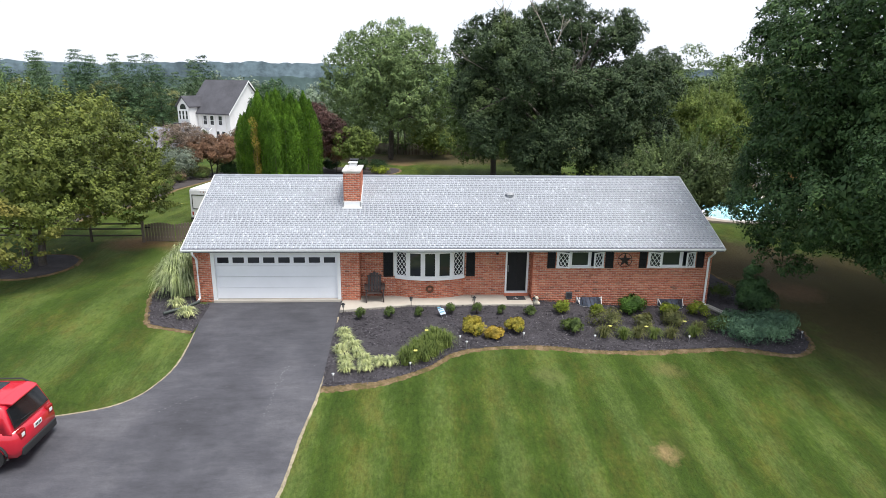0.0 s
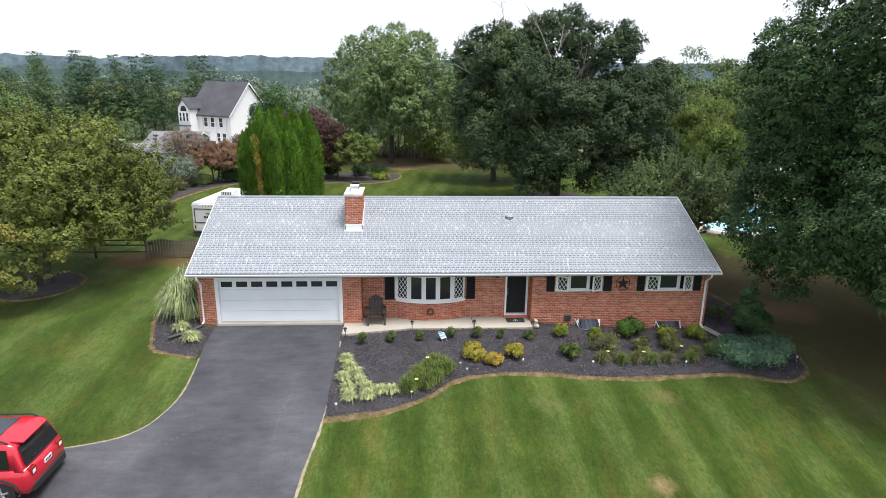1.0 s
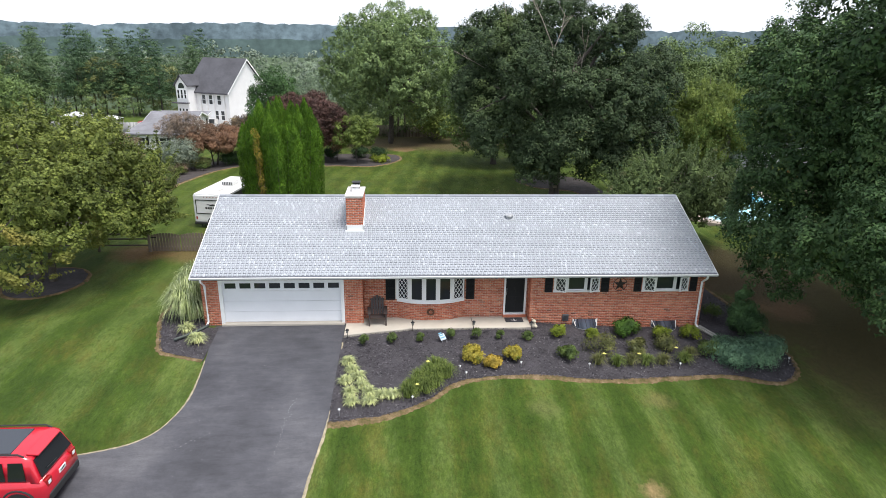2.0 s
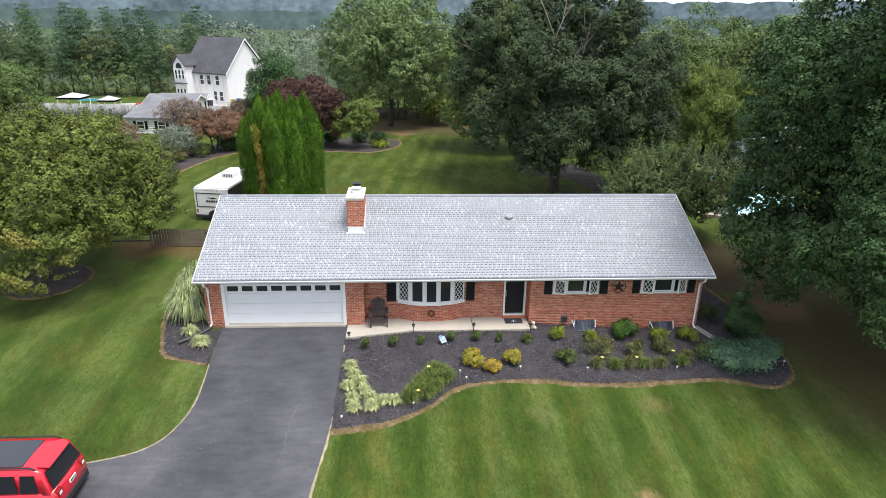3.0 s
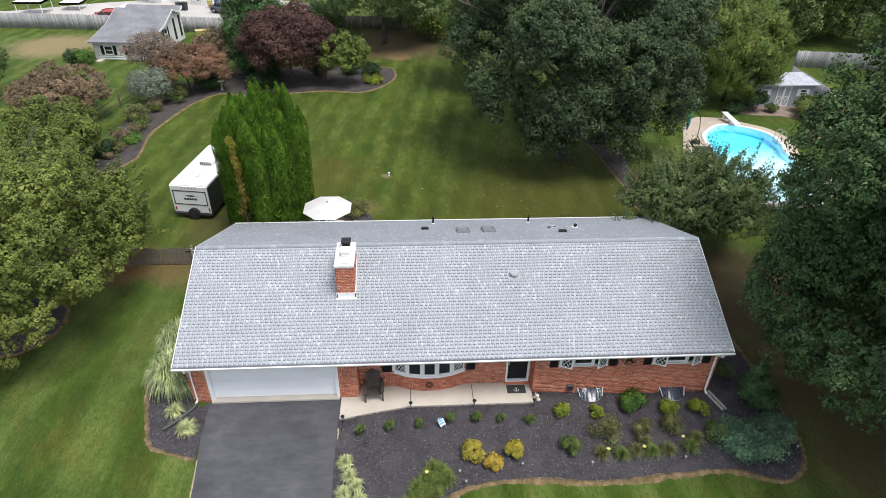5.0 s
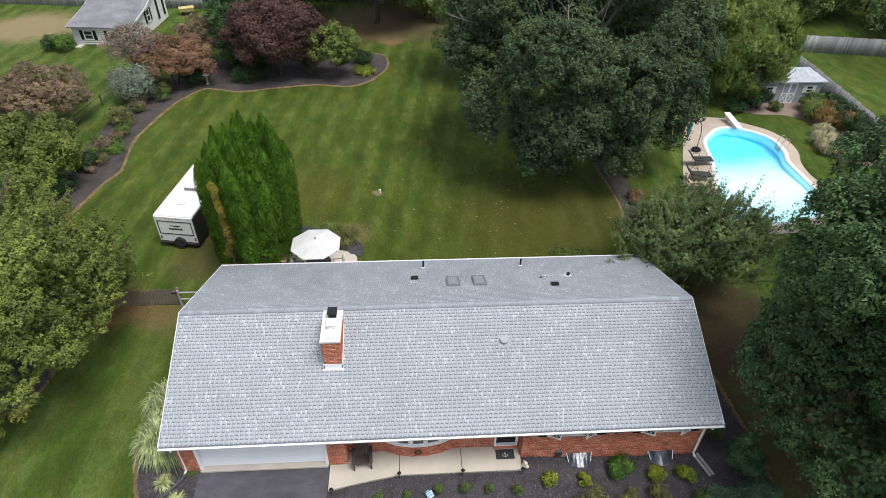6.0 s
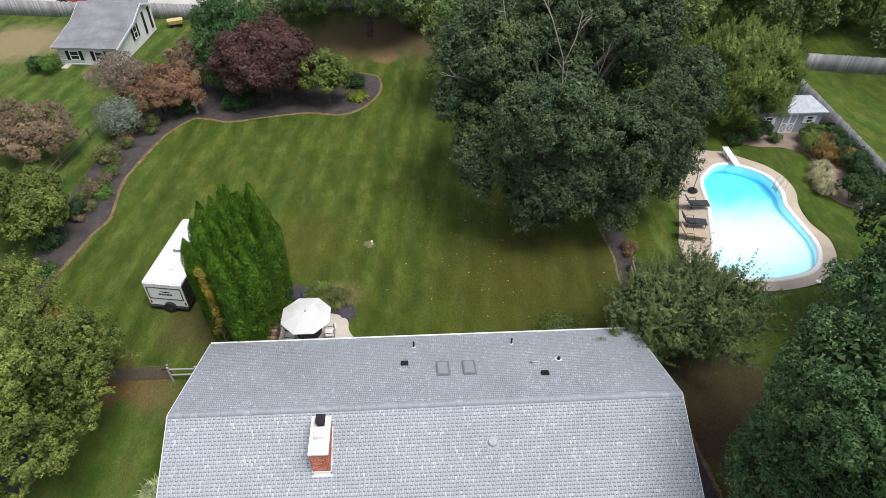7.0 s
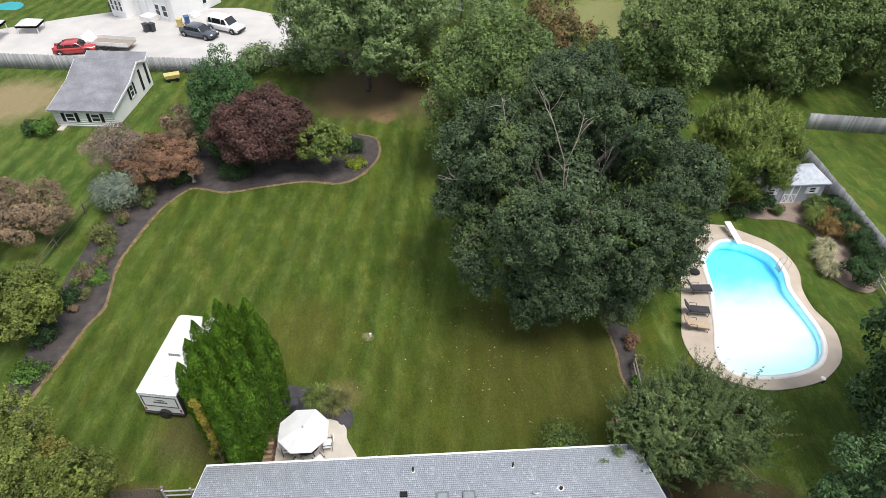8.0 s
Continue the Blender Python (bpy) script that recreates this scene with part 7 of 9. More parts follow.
def vehicle(name, at, turn, paint, label, roof_paint=None, long=4.24, wide=1.80, high=1.67, boxy=True, bed=False):
    """A car whose front looks along local +x; the origin is under its middle."""
    c = thing(name, at, label, "car", turn=turn)
    L, w = long / 2, wide / 2
    belt = 0.98 if boxy else 0.90

    def ring(x, half, z0, z1, crown):
        return [(x, -half * 0.93, z0), (x, -half, z0 + 0.18), (x, -half, z1 - 0.22), (x, -half * 0.95, z1), (x, 0, z1 + crown), (x, half * 0.95, z1), (x, half, z1 - 0.22), (x, half, z0 + 0.18), (x, half * 0.93, z0)]
    bm = B()
    loft(bm, [ring(-L, w * 0.84, 0.36, belt - 0.12, 0), ring(-L + 0.12, w * 0.95, 0.28, belt, 0.01), ring(-L + 0.7, w, 0.26, belt, 0.01), ring(0, w, 0.25, belt - 0.01, 0.01), ring(L * 0.45, w, 0.26, belt - 0.02, 0.02), ring(L * 0.55, w * 0.99, 0.26, belt - 0.04, 0.03), ring(L - 0.25, w * 0.95, 0.28, belt - (0.08 if boxy else 0.16), 0.03), ring(L - 0.03, w * 0.86, 0.34, belt - 0.2, 0.0), ring(L, w * 0.8, 0.38, belt - 0.3, 0)])
    body = part("body", bm, paint, c, sleek=True)
    rear = -L + (0.12 if boxy else 0.55)
    if bed:
        rear = -L * 0.1
    tops = ((rear, belt - 0.01, 0.92), (rear + 0.20 if boxy else rear + 0.6, high - 0.07, 0.80), (rear + 0.45 if boxy else rear + 0.9, high, 0.79), (L * 0.08, high, 0.79), (L * 0.2, high - 0.05, 0.79), (L * 0.5, belt - 0.01, 0.90))
    bm = B()
    loft(bm, [[(x, -w * 0.93, belt - 0.04), (x, -w * (0.93 if z < belt + 0.05 else k), min(z, high) - 0.02), (x, -w * k * 0.88, z), (x, 0, z + 0.02), (x, w * k * 0.88, z), (x, w * (0.93 if z < belt + 0.05 else k), min(z, high) - 0.02), (x, w * 0.93, belt - 0.04)] for x, z, k in tops])
    part("cabin", bm, paint, c, sleek=True)
    if roof_paint:
        bm = B()
        box(bm, rear + 0.75, -w * 0.62, high - 0.02, L * 0.1, w * 0.62, high + 0.028, 0.012)
        part("roof_panel", bm, roof_paint, c, "dark glazed roof panel")
        for s in (-1, 1):
            bm = B()
            tube(bm, [(rear + 0.35, s * w * 0.74, high - 0.02), (rear + 0.5, s * w * 0.74, high + 0.06), (L * 0.0, s * w * 0.74, high + 0.06), (L * 0.12, s * w * 0.74, high - 0.02)], [0.022] * 4, 6)
            part("roof_rail", bm, TRIM_BLACK, c)
    # side glass, windscreen and rear glass, a little proud of the cabin
    for s in (-1, 1):
        for xa, xb in ((rear + 0.32, rear + 0.78), (rear + 0.84, -0.02), (0.04, L * 0.36)) if not bed else ((rear + 0.25, L * 0.06), (L * 0.1, L * 0.36)):
            if xb - xa < 0.1:
                continue
            bm = B()
            zt = high - 0.14
            cut = 0.3 if xb > L * 0.3 else 0.04
            y0, y1 = s * (w * 0.936), s * (w * 0.835)
            prism(bm, [(xa, y0, belt + 0.05), (xb, y0, belt + 0.05), (xb - cut, y1, zt), (xa + 0.05, y1, zt)], (0, s * 0.012, 0))
            part("side_window", bm, CAR_GLASS, c)
    bm = B()
    prism(bm, [(rear - 0.012, -w * 0.80, belt + 0.08), (rear - 0.012, w * 0.80, belt + 0.08), (rear + (0.16 if boxy else 0.55), w * 0.70, high - 0.14), (rear + (0.16 if boxy else 0.55), -w * 0.70, high - 0.14)], (-0.03, 0, 0.0))
    part("rear_window", bm, CAR_GLASS, c)
    bm = B()
    prism(bm, [(L * 0.49, -w * 0.80, belt + 0.03), (L * 0.49, w * 0.80, belt + 0.03), (L * 0.22, w * 0.70, high - 0.07), (L * 0.22, -w * 0.70, high - 0.07)], (0.02, 0, 0.02))
    part("windscreen", bm, CAR_GLASS, c)
    if boxy and not bed:
        bm = B()
        prism(bm, [(rear + 0.06, -w * 0.60, high - 0.07), (rear + 0.06, w * 0.60, high - 0.07), (rear + 0.34, w * 0.66, high - 0.01), (rear + 0.34, -w * 0.66, high - 0.01)], (0, 0, 0.03))
        part("spoiler", bm, paint, c)
    for s in (-1, 1):
        bm = B()
        box(bm, -L - 0.005, s * w * 0.68 - 0.13, 0.72, -L + 0.2, s * w * 0.68 + 0.13, 0.96, 0.03)
        part("tail_light", bm, LAMP_RED, c)
        bm = B()
        box(bm, -L - 0.012, s * w * 0.68 - 0.06, 0.79, -L - 0.004, s * w * 0.68 + 0.06, 0.89, 0.003)
        part("tail_lens", bm, WHITE, c)
        bm = B()
        box(bm, L - 0.14, s * w * 0.62 - 0.12, 0.62, L + 0.0, s * w * 0.62 + 0.12, 0.78, 0.03)
        part("headlight", bm, glass("lamp_glass", (0.7, 0.72, 0.75), 0.1), c)
        bm = B()
        box(bm, L * 0.36, s * (w + 0.02) - 0.02, belt + 0.02, L * 0.42, s * (w + 0.2), belt + 0.15, 0.02) if s > 0 else box(bm, L * 0.36, -w - 0.2, belt + 0.02, L * 0.42, -w, belt + 0.15, 0.02)
        part("mirror", bm, paint, c)
        for x in (-L + 0.72, L - 0.82):
            bm = B()
            rod(bm, (x, s * (w - 0.23), 0.34), (x, s * (w + 0.005), 0.34), 0.34, n=28)
            tyre = part("tyre", bm, TYRE, c)
            bm = B()
            rod(bm, (x, s * (w - 0.05), 0.34), (x, s * (w + 0.012), 0.34), 0.225, n=24)
            rim = part("rim", bm, TRIM_BLACK, tyre)
            bm = B()
            for k in range(5):
                a = 2 * math.pi * k / 5 + 0.3
                rod(bm, (x, s * (w + 0.016), 0.34), (x + 0.2 * math.cos(a), s * (w + 0.016), 0.34 + 0.2 * math.sin(a)), 0.035, 0.03, 6)
            bmesh.ops.create_circle(bm, segments=8, radius=0.01, matrix=Matrix.Translation((x, s * w, 0.34)))
            part("spokes", bm, ALLOY, tyre)
            bm = B()
            pts = [(x + 0.42 * math.cos(a), s * (w - 0.02), 0.34 + 0.42 * math.sin(a)) for a in np.linspace(-0.15, math.pi + 0.15, 13)]
            tube(bm, pts, [0.035] * len(pts), 6)
            part("wheel_arch", bm, TRIM_BLACK, c)
    bm = B()
    box(bm, -L - 0.035, -w * 0.82, 0.30, -L + 0.15, w * 0.82, 0.52, 0.04)
    part("bumper", bm, TRIM_BLACK, c)
    bm = B()
    box(bm, L - 0.15, -w * 0.78, 0.30, L + 0.03, w * 0.78, 0.5, 0.04)
    part("bumper", bm, TRIM_BLACK, c)
    bm = B()
    box(bm, -L - 0.02, -0.16, 0.74, -L + 0.0, 0.16, 0.86)
    plate = part("number_plate", bm, WHITE, c, "plate with plain bars")
    bm = B()
    for k in range(4):
        box(bm, -L - 0.024, -0.12 + k * 0.065, 0.77, -L - 0.02, -0.08 + k * 0.065, 0.83)
    part("plate_bars", bm, TRIM_BLACK, plate)
    bm = B()
    rod(bm, (rear - 0.03, 0.0, belt + 0.14), (rear - 0.03, w * 0.5, belt + 0.18), 0.01, n=6)
    part("wiper", bm, TRIM_BLACK, c)
    return c


vehicle("car", (-11.80, -8.66, ground_z(-11.8, -8.66) + 0.03), 180.0, car_paint("red_car_paint", (0.52, 0.010, 0.028)), "bright red compact SUV with a dark roof panel", glass("dark_roof_glass", (0.03, 0.035, 0.045), 0.15))
vehicle("car", (-23.2, 69.2, ground_z(-23.2, 69.2) + 0.06), -25, car_paint("slate_car_paint", (0.045, 0.055, 0.07)), "dark slate sedan parked on pale concrete", None, 4.7, 1.82, 1.45, False)
vehicle("car", (-20.3, 71.0, ground_z(-20.3, 71.0) + 0.06), -28, car_paint("white_car_paint", (0.78, 0.78, 0.78)), "white SUV parked beside a dark sedan", None, 4.7, 1.9, 1.75, True)
vehicle("car", (-36.2, 64.8, ground_z(-36.2, 64.8) + 0.06), 10, car_paint("red_old_paint", (0.36, 0.02, 0.02)), "red car behind the grey fence", None, 4.5, 1.8, 1.4, False)


def flat_trailer():
    t = thing("utility_trailer", (-32.4, 66.0, ground_z(-32.4, 66.0) + 0.06), "open utility trailer with white sides on the parking court", "trailer", turn=-10)
    bm = B()
    box(bm, -2.4, -1.0, 0.55, 2.4, 1.0, 0.65)
    part("bed", bm, WEATHERED, t)
    for y in (-1.0, 0.96):
        bm = B()
        box(bm, -2.4, y, 0.65, 2.4, y + 0.04, 1.05)
        part("side_panel", bm, WHITE_DIRTY, t)
    bm = B()
    prism(bm, [(-2.4, -1.0, 0.65), (-2.4, 1.0, 0.65), (-3.0, 1.0, 1.6), (-3.0, -1.0, 1.6)], (-0.06, 0, 0))
    part("ramp", bm, WHITE_DIRTY, t)
    for x in (-0.4, 0.4):
        for y in (-1.12, 1.12):
            bm = B()
            rod(bm, (x, y - 0.09, 0.33), (x, y + 0.09, 0.33), 0.33, n=20)
            part("wheel", bm, TYRE, t)


flat_trailer()


def travel_trailer():
    """White camper seen from behind: local y runs along it, its tail at y = 0."""
    t = thing("travel_trailer", (-13.5, 14.6, ground_z(-12.4, 15.0)), "white travel trailer with black trim parked on the lawn", "camper", turn=-9.5)
    w, L, z0, z1 = 2.32, 5.9, 0.36, 2.15
    bm = B()
    prism(bm, [(0, 0.0, z0), (0, L * 0.92, z0), (0, L, z0 + 0.45), (0, L, z1 - 0.35), (0, L * 0.93, z1), (0, 0.0, z1)], (w, 0, 0))
    bmesh.ops.bevel(bm, geom=bm.edges[:], offset=0.06, segments=2, affect="EDGES")
    part("shell", bm, WHITE, t)
    bm = B()
    box(bm, 0.05, 0.1, z1 - 0.0, w - 0.05, L * 0.9, z1 + 0.03, 0.012)
    part("roof_membrane", bm, WHITE_DIRTY, t)
    bm = B()
    box(bm, w - 0.06, 0.02, z0 + 0.02, w + 0.015, L * 0.9, z1 - 0.06, 0.01)
    part("side_panel", bm, TRIM_BLACK, t, "dark side panel")
    # tail: black framed fold-out panel
    bm = B()
    fx0, fx1, fz0, fz1, b = 0.16, w - 0.18, 0.92, 1.83, 0.045
    for q in ((fx0, fz0, fx1, fz0 + b), (fx0, fz1 - b, fx1, fz1), (fx0, fz0 + b, fx0 + b, fz1 - b), (fx1 - b, fz0 + b, fx1, fz1 - b)):
        box(bm, q[0], -0.02, q[1], q[2], 0.0, q[3])
    part("panel_frame", bm, TRIM_BLACK, t, "black frame of the fold-out panel")
    bm = B()
    for k in range(5):
        box(bm, 0.78 + k * 0.16, -0.012, 1.24, 0.78 + k * 0.16 + 0.12, -0.002, 1.36)
    part("name_bars", bm, TRIM_BLACK, t, "plain dark bars of lettering")
    bm = B()
    prism(bm, [(0.85, -0.006, 1.56), (1.15, -0.006, 1.44), (1.5, -0.006, 1.5), (1.3, -0.006, 1.56), (1.12, -0.006, 1.53)], (0, -0.006, 0))
    part("swoosh", bm, TRIM_BLACK, t, "dark wing-shaped mark")
    for x in (0.12, w - 0.2):
        bm = B()
        box(bm, x, -0.02, 0.55, x + 0.08, 0.0, 0.75)
        part("tail_light", bm, LAMP_RED, t)
    for k in range(5):
        bm = B()
        rod(bm, (0.75 + k * 0.2, -0.01, 2.0), (0.75 + k * 0.2, 0.01, 2.0), 0.03, n=8)
        part("marker_light", bm, LAMP_RED, t)
    bm = B()
    box(bm, 0.02, -0.09, 0.26, w - 0.02, 0.06, 0.38, 0.02)
    part("bumper", bm, TRIM_BLACK, t)
    sp = B()
    rod(sp, (1.25, -0.2, 0.42), (1.25, -0.02, 0.42), 0.33, n=24)
    spare = part("spare_wheel", sp, TYRE, t)
    sp = B()
    rod(sp, (1.25, -0.21, 0.42), (1.25, -0.19, 0.42), 0.18, n=18)
    part("rim", sp, TRIM_BLACK, spare)
    for y in (2.4, 3.2):
        for x in (0.06, w - 0.06):
            bm = B()
            rod(bm, (x - 0.1, y, 0.33), (x + 0.1, y, 0.33), 0.33, n=24)
            part("wheel", bm, TYRE, t)
    bm = B()
    box(bm, 0.75, 2.5, z1 + 0.03, 1.55, 3.4, z1 + 0.33, 0.06)
    ac = part("air_conditioner", bm, WHITE, t, "white rooftop air conditioner")
    bm = B()
    for k in range(6):
        box(bm, 0.82 + k * 0.115, 2.485, z1 + 0.08, 0.88 + k * 0.115, 2.5, z1 + 0.27)
    part("grille", bm, TRIM_BLACK, ac)
    for y in (1.1, 4.4):
        bm = B()
        box(bm, 0.95, y, z1 + 0.03, 1.35, y + 0.4, z1 + 0.1, 0.02)
        part("roof_hatch", bm, WHITE_DIRTY, t)
    for x in (0.3, w - 0.3):
        bm = B()
        rod(bm, (x, 0.3, 0), (x, 0.3, 0.36), 0.03, n=8)
        part("stabiliser", bm, TRIM_BLACK, t)


travel_trailer()

# ---- poolside and patio furniture ----
CANVAS_WHITE = plain("white_canvas", (0.90, 0.90, 0.90), 0.85, 0, 0.03, 2, 0.1, 60)
CHARCOAL = plain("charcoal_fabric", (0.035, 0.036, 0.042), 0.85, 0, 0.15, 4, 0.2, 80)
TAN_FABRIC = plain("tan_fabric", (0.42, 0.32, 0.22), 0.85, 0, 0.12, 4, 0.2, 80)


def umbrella():
    u = thing("patio_umbrella", (-4.2, 11.75, ground_z(-4.2, 11.75) + 0.06), "open white octagonal patio umbrella", "umbrella")
    bm = B()
    apex = bm.verts.new((0, 0, 2.34))
    rim, mid = [], []
    for k in range(8):
        a = math.pi * (k + 0.5) / 4
        mid.append(bm.verts.new((0.68 * math.cos(a), 0.68 * math.sin(a), 2.20)))
        rim.append(bm.verts.new((1.36 * math.cos(a), 1.36 * math.sin(a), 1.98)))
    for k in range(8):
        j = (k + 1) % 8
        bm.faces.new((apex, mid[k], mid[j])), bm.faces.new((mid[k], rim[k], rim[j], mid[j]))
    bmesh.ops.solidify(bm, geom=bm.faces[:], thickness=0.012)
    can = part("canopy", bm, CANVAS_WHITE, u)
    bm = B()
    box(bm, -0.05, -0.05, 2.33, 0.05, 0.05, 2.40, 0.02)
    part("finial", bm, STEEL, can)
    for k in range(8):
        a = math.pi * (k + 0.5) / 4
        bm = B()
        rod(bm, (0, 0, 2.28), (1.34 * math.cos(a), 1.34 * math.sin(a), 1.95), 0.01, n=5)
        part("rib", bm, STEEL, u)
    bm = B()
    rod(bm, (0, 0, 0.0), (0, 0, 2.33), 0.024, n=10)
    part("pole", bm, DARK_METAL, u)
    t = thing("patio_table", (-4.2, 11.75, ground_z(-4.2, 11.75) + 0.06), "dark metal patio table under the umbrella", "table")
    bm = B()
    bmesh.ops.create_cone(bm, cap_ends=True, segments=28, radius1=0.68, radius2=0.68, depth=0.03, matrix=Matrix.Translation((0, 0, 0.72)))
    part("tabletop", bm, DARK_METAL, t)
    for k in range(4):
        a = math.pi * (k + 0.5) / 2
        bm = B()
        rod(bm, (0.5 * math.cos(a), 0.5 * math.sin(a), 0), (0.45 * math.cos(a), 0.45 * math.sin(a), 0.71), 0.02, n=8)
        part("leg", bm, DARK_METAL, t)
    first = None
    for k, a in enumerate((0.1, 1.7, 3.2, 4.3, 5.4)):
        m = pose(-4.2 + 1.05 * math.cos(a), 11.75 + 1.05 * math.sin(a), ground_z(-4.2, 11.75) + 0.06, 0, 0, math.degrees(a) + 90)
        if first is None:
            first = thing("patio_chair", (0, 0, 0), "dark metal patio chair with a pale cushion", "chair", "chairs round the patio table")
            bm = B()
            box(bm, -0.25, -0.25, 0.40, 0.25, 0.25, 0.46, 0.02)
            part("cushion", bm, WHITE_DIRTY, first)
            bm = B()
            prism(bm, [(-0.25, -0.24, 0.46), (0.25, -0.24, 0.46), (0.24, -0.36, 0.95), (-0.24, -0.36, 0.95)], (0, -0.03, 0))
            part("backrest", bm, WHITE_DIRTY, first)
            for x in (-0.24, 0.24):
                for y in (-0.24, 0.24):
                    bm = B()
                    rod(bm, (x, y, 0), (x, y, 0.64 if y > 0 else 0.9), 0.015, n=6)
                    part("leg", bm, DARK_METAL, first)
                bm = B()
                rod(bm, (x, -0.26, 0.64), (x, 0.26, 0.64), 0.018, n=6)
                part("armrest", bm, DARK_METAL, first)
            first.matrix_world = m
        else:
            copy_thing(first, m)


umbrella()


def grill():
    g = thing("covered_grill", (-5.4, 14.3, ground_z(-5.4, 14.3) + 0.03), "barbecue under a black fabric cover", "grill")
    bm = B()
    prism(bm, [(-0.62, -0.3, 0), (0.62, -0.3, 0), (0.62, 0.3, 0), (-0.62, 0.3, 0)], (0, 0, 1.1))
    for v in bm.verts:
        if v.co.z > 1:
            v.co.x *= 0.75
            v.co.y *= 0.8
    bmesh.ops.subdivide_edges(bm, edges=bm.edges[:], cuts=3, use_grid_fill=True)
    for v in bm.verts:
        v.co += Vector(noise.noise_vector(v.co * 3)) * 0.05
        v.co.z = max(v.co.z, 0.0)
    part("cover", bm, CHARCOAL, g, sleek=True)
    s = thing("side_table", (-4.7, 13.45, ground_z(-4.7, 13.4) + 0.06), "small white rectangular side table on the patio", "table")
    bm = B()
    box(bm, -0.35, -0.2, 0.68, 0.35, 0.2, 0.72, 0.01)
    part("tabletop", bm, WHITE, s)
    for x in (-0.3, 0.3):
        for y in (-0.16, 0.16):
            bm = B()
            rod(bm, (x, y, 0), (x, y, 0.69), 0.018, n=6)
            part("leg", bm, WHITE, s)
    f = thing("log_rack", (-6.15, 11.3, ground_z(-6.15, 11.3) + 0.06), "stack of split brown logs beside the patio", "firewood")
    r = np.random.default_rng(4)
    bark_m = island("cut_logs", [(0, (0.10, 0.06, 0.045)), (0.5, (0.19, 0.12, 0.08)), (1, (0.30, 0.21, 0.14))], 0.9, 0.4, 20, objects=True)
    for k in range(36):
        bm = B()
        y, z = (k % 9) * 0.26 - 1.0, 0.1 + (k // 9) * 0.2
        rod(bm, (-0.22 + 0.04 * r.normal(), y + 0.02 * r.normal(), z), (0.22, y + 0.02 * r.normal(), z), 0.1 + 0.02 * r.random(), n=7)
        part("log", bm, bark_m, f)


grill()


def lounger(x, y, turn, fabric, label):
    c = thing("sun_lounger", (x, y, POOL_Z + 0.1), label, "lounger", "loungers by the pool", turn=turn)
    bm = B()
    box(bm, -0.3, 0.0, 0.32, 0.3, 1.3, 0.4, 0.03)
    part("mattress", bm, fabric, c)
    bm = B()
    box(bm, -0.3, -0.04, 0.0, 0.3, 0.04, 0.7, 0.025, Matrix.Translation((0, 0.0, 0.36)) @ Matrix.Rotation(radians(38), 4, "X"))
    part("backrest", bm, fabric, c)
    for sx in (-0.32, 0.32):
        bm = B()
        rod(bm, (sx, -0.2, 0.31), (sx, 1.32, 0.31), 0.02, n=6)
        part("side_rail", bm, DARK_METAL, c)
        for yy in (0.05, 1.2):
            bm = B()
            rod(bm, (sx, yy, 0), (sx, yy, 0.31), 0.02, n=6)
            part("leg", bm, DARK_METAL, c)
        bm = B()
        tube(bm, [(sx, -0.05, 0.31), (sx, 0.0, 0.58), (sx, 0.45, 0.58), (sx, 0.5, 0.31)], [0.018] * 4, 6)
        part("armrest", bm, DARK_METAL, c)
    return c


lounger(20.9, 22.5, -92, CHARCOAL, "charcoal sun lounger on the pool deck")
lounger(20.0, 20.65, -100, CHARCOAL, "charcoal sun lounger on the pool deck")
lounger(19.5, 19.4, -104, TAN_FABRIC, "tan sling sun lounger at the end of the row")


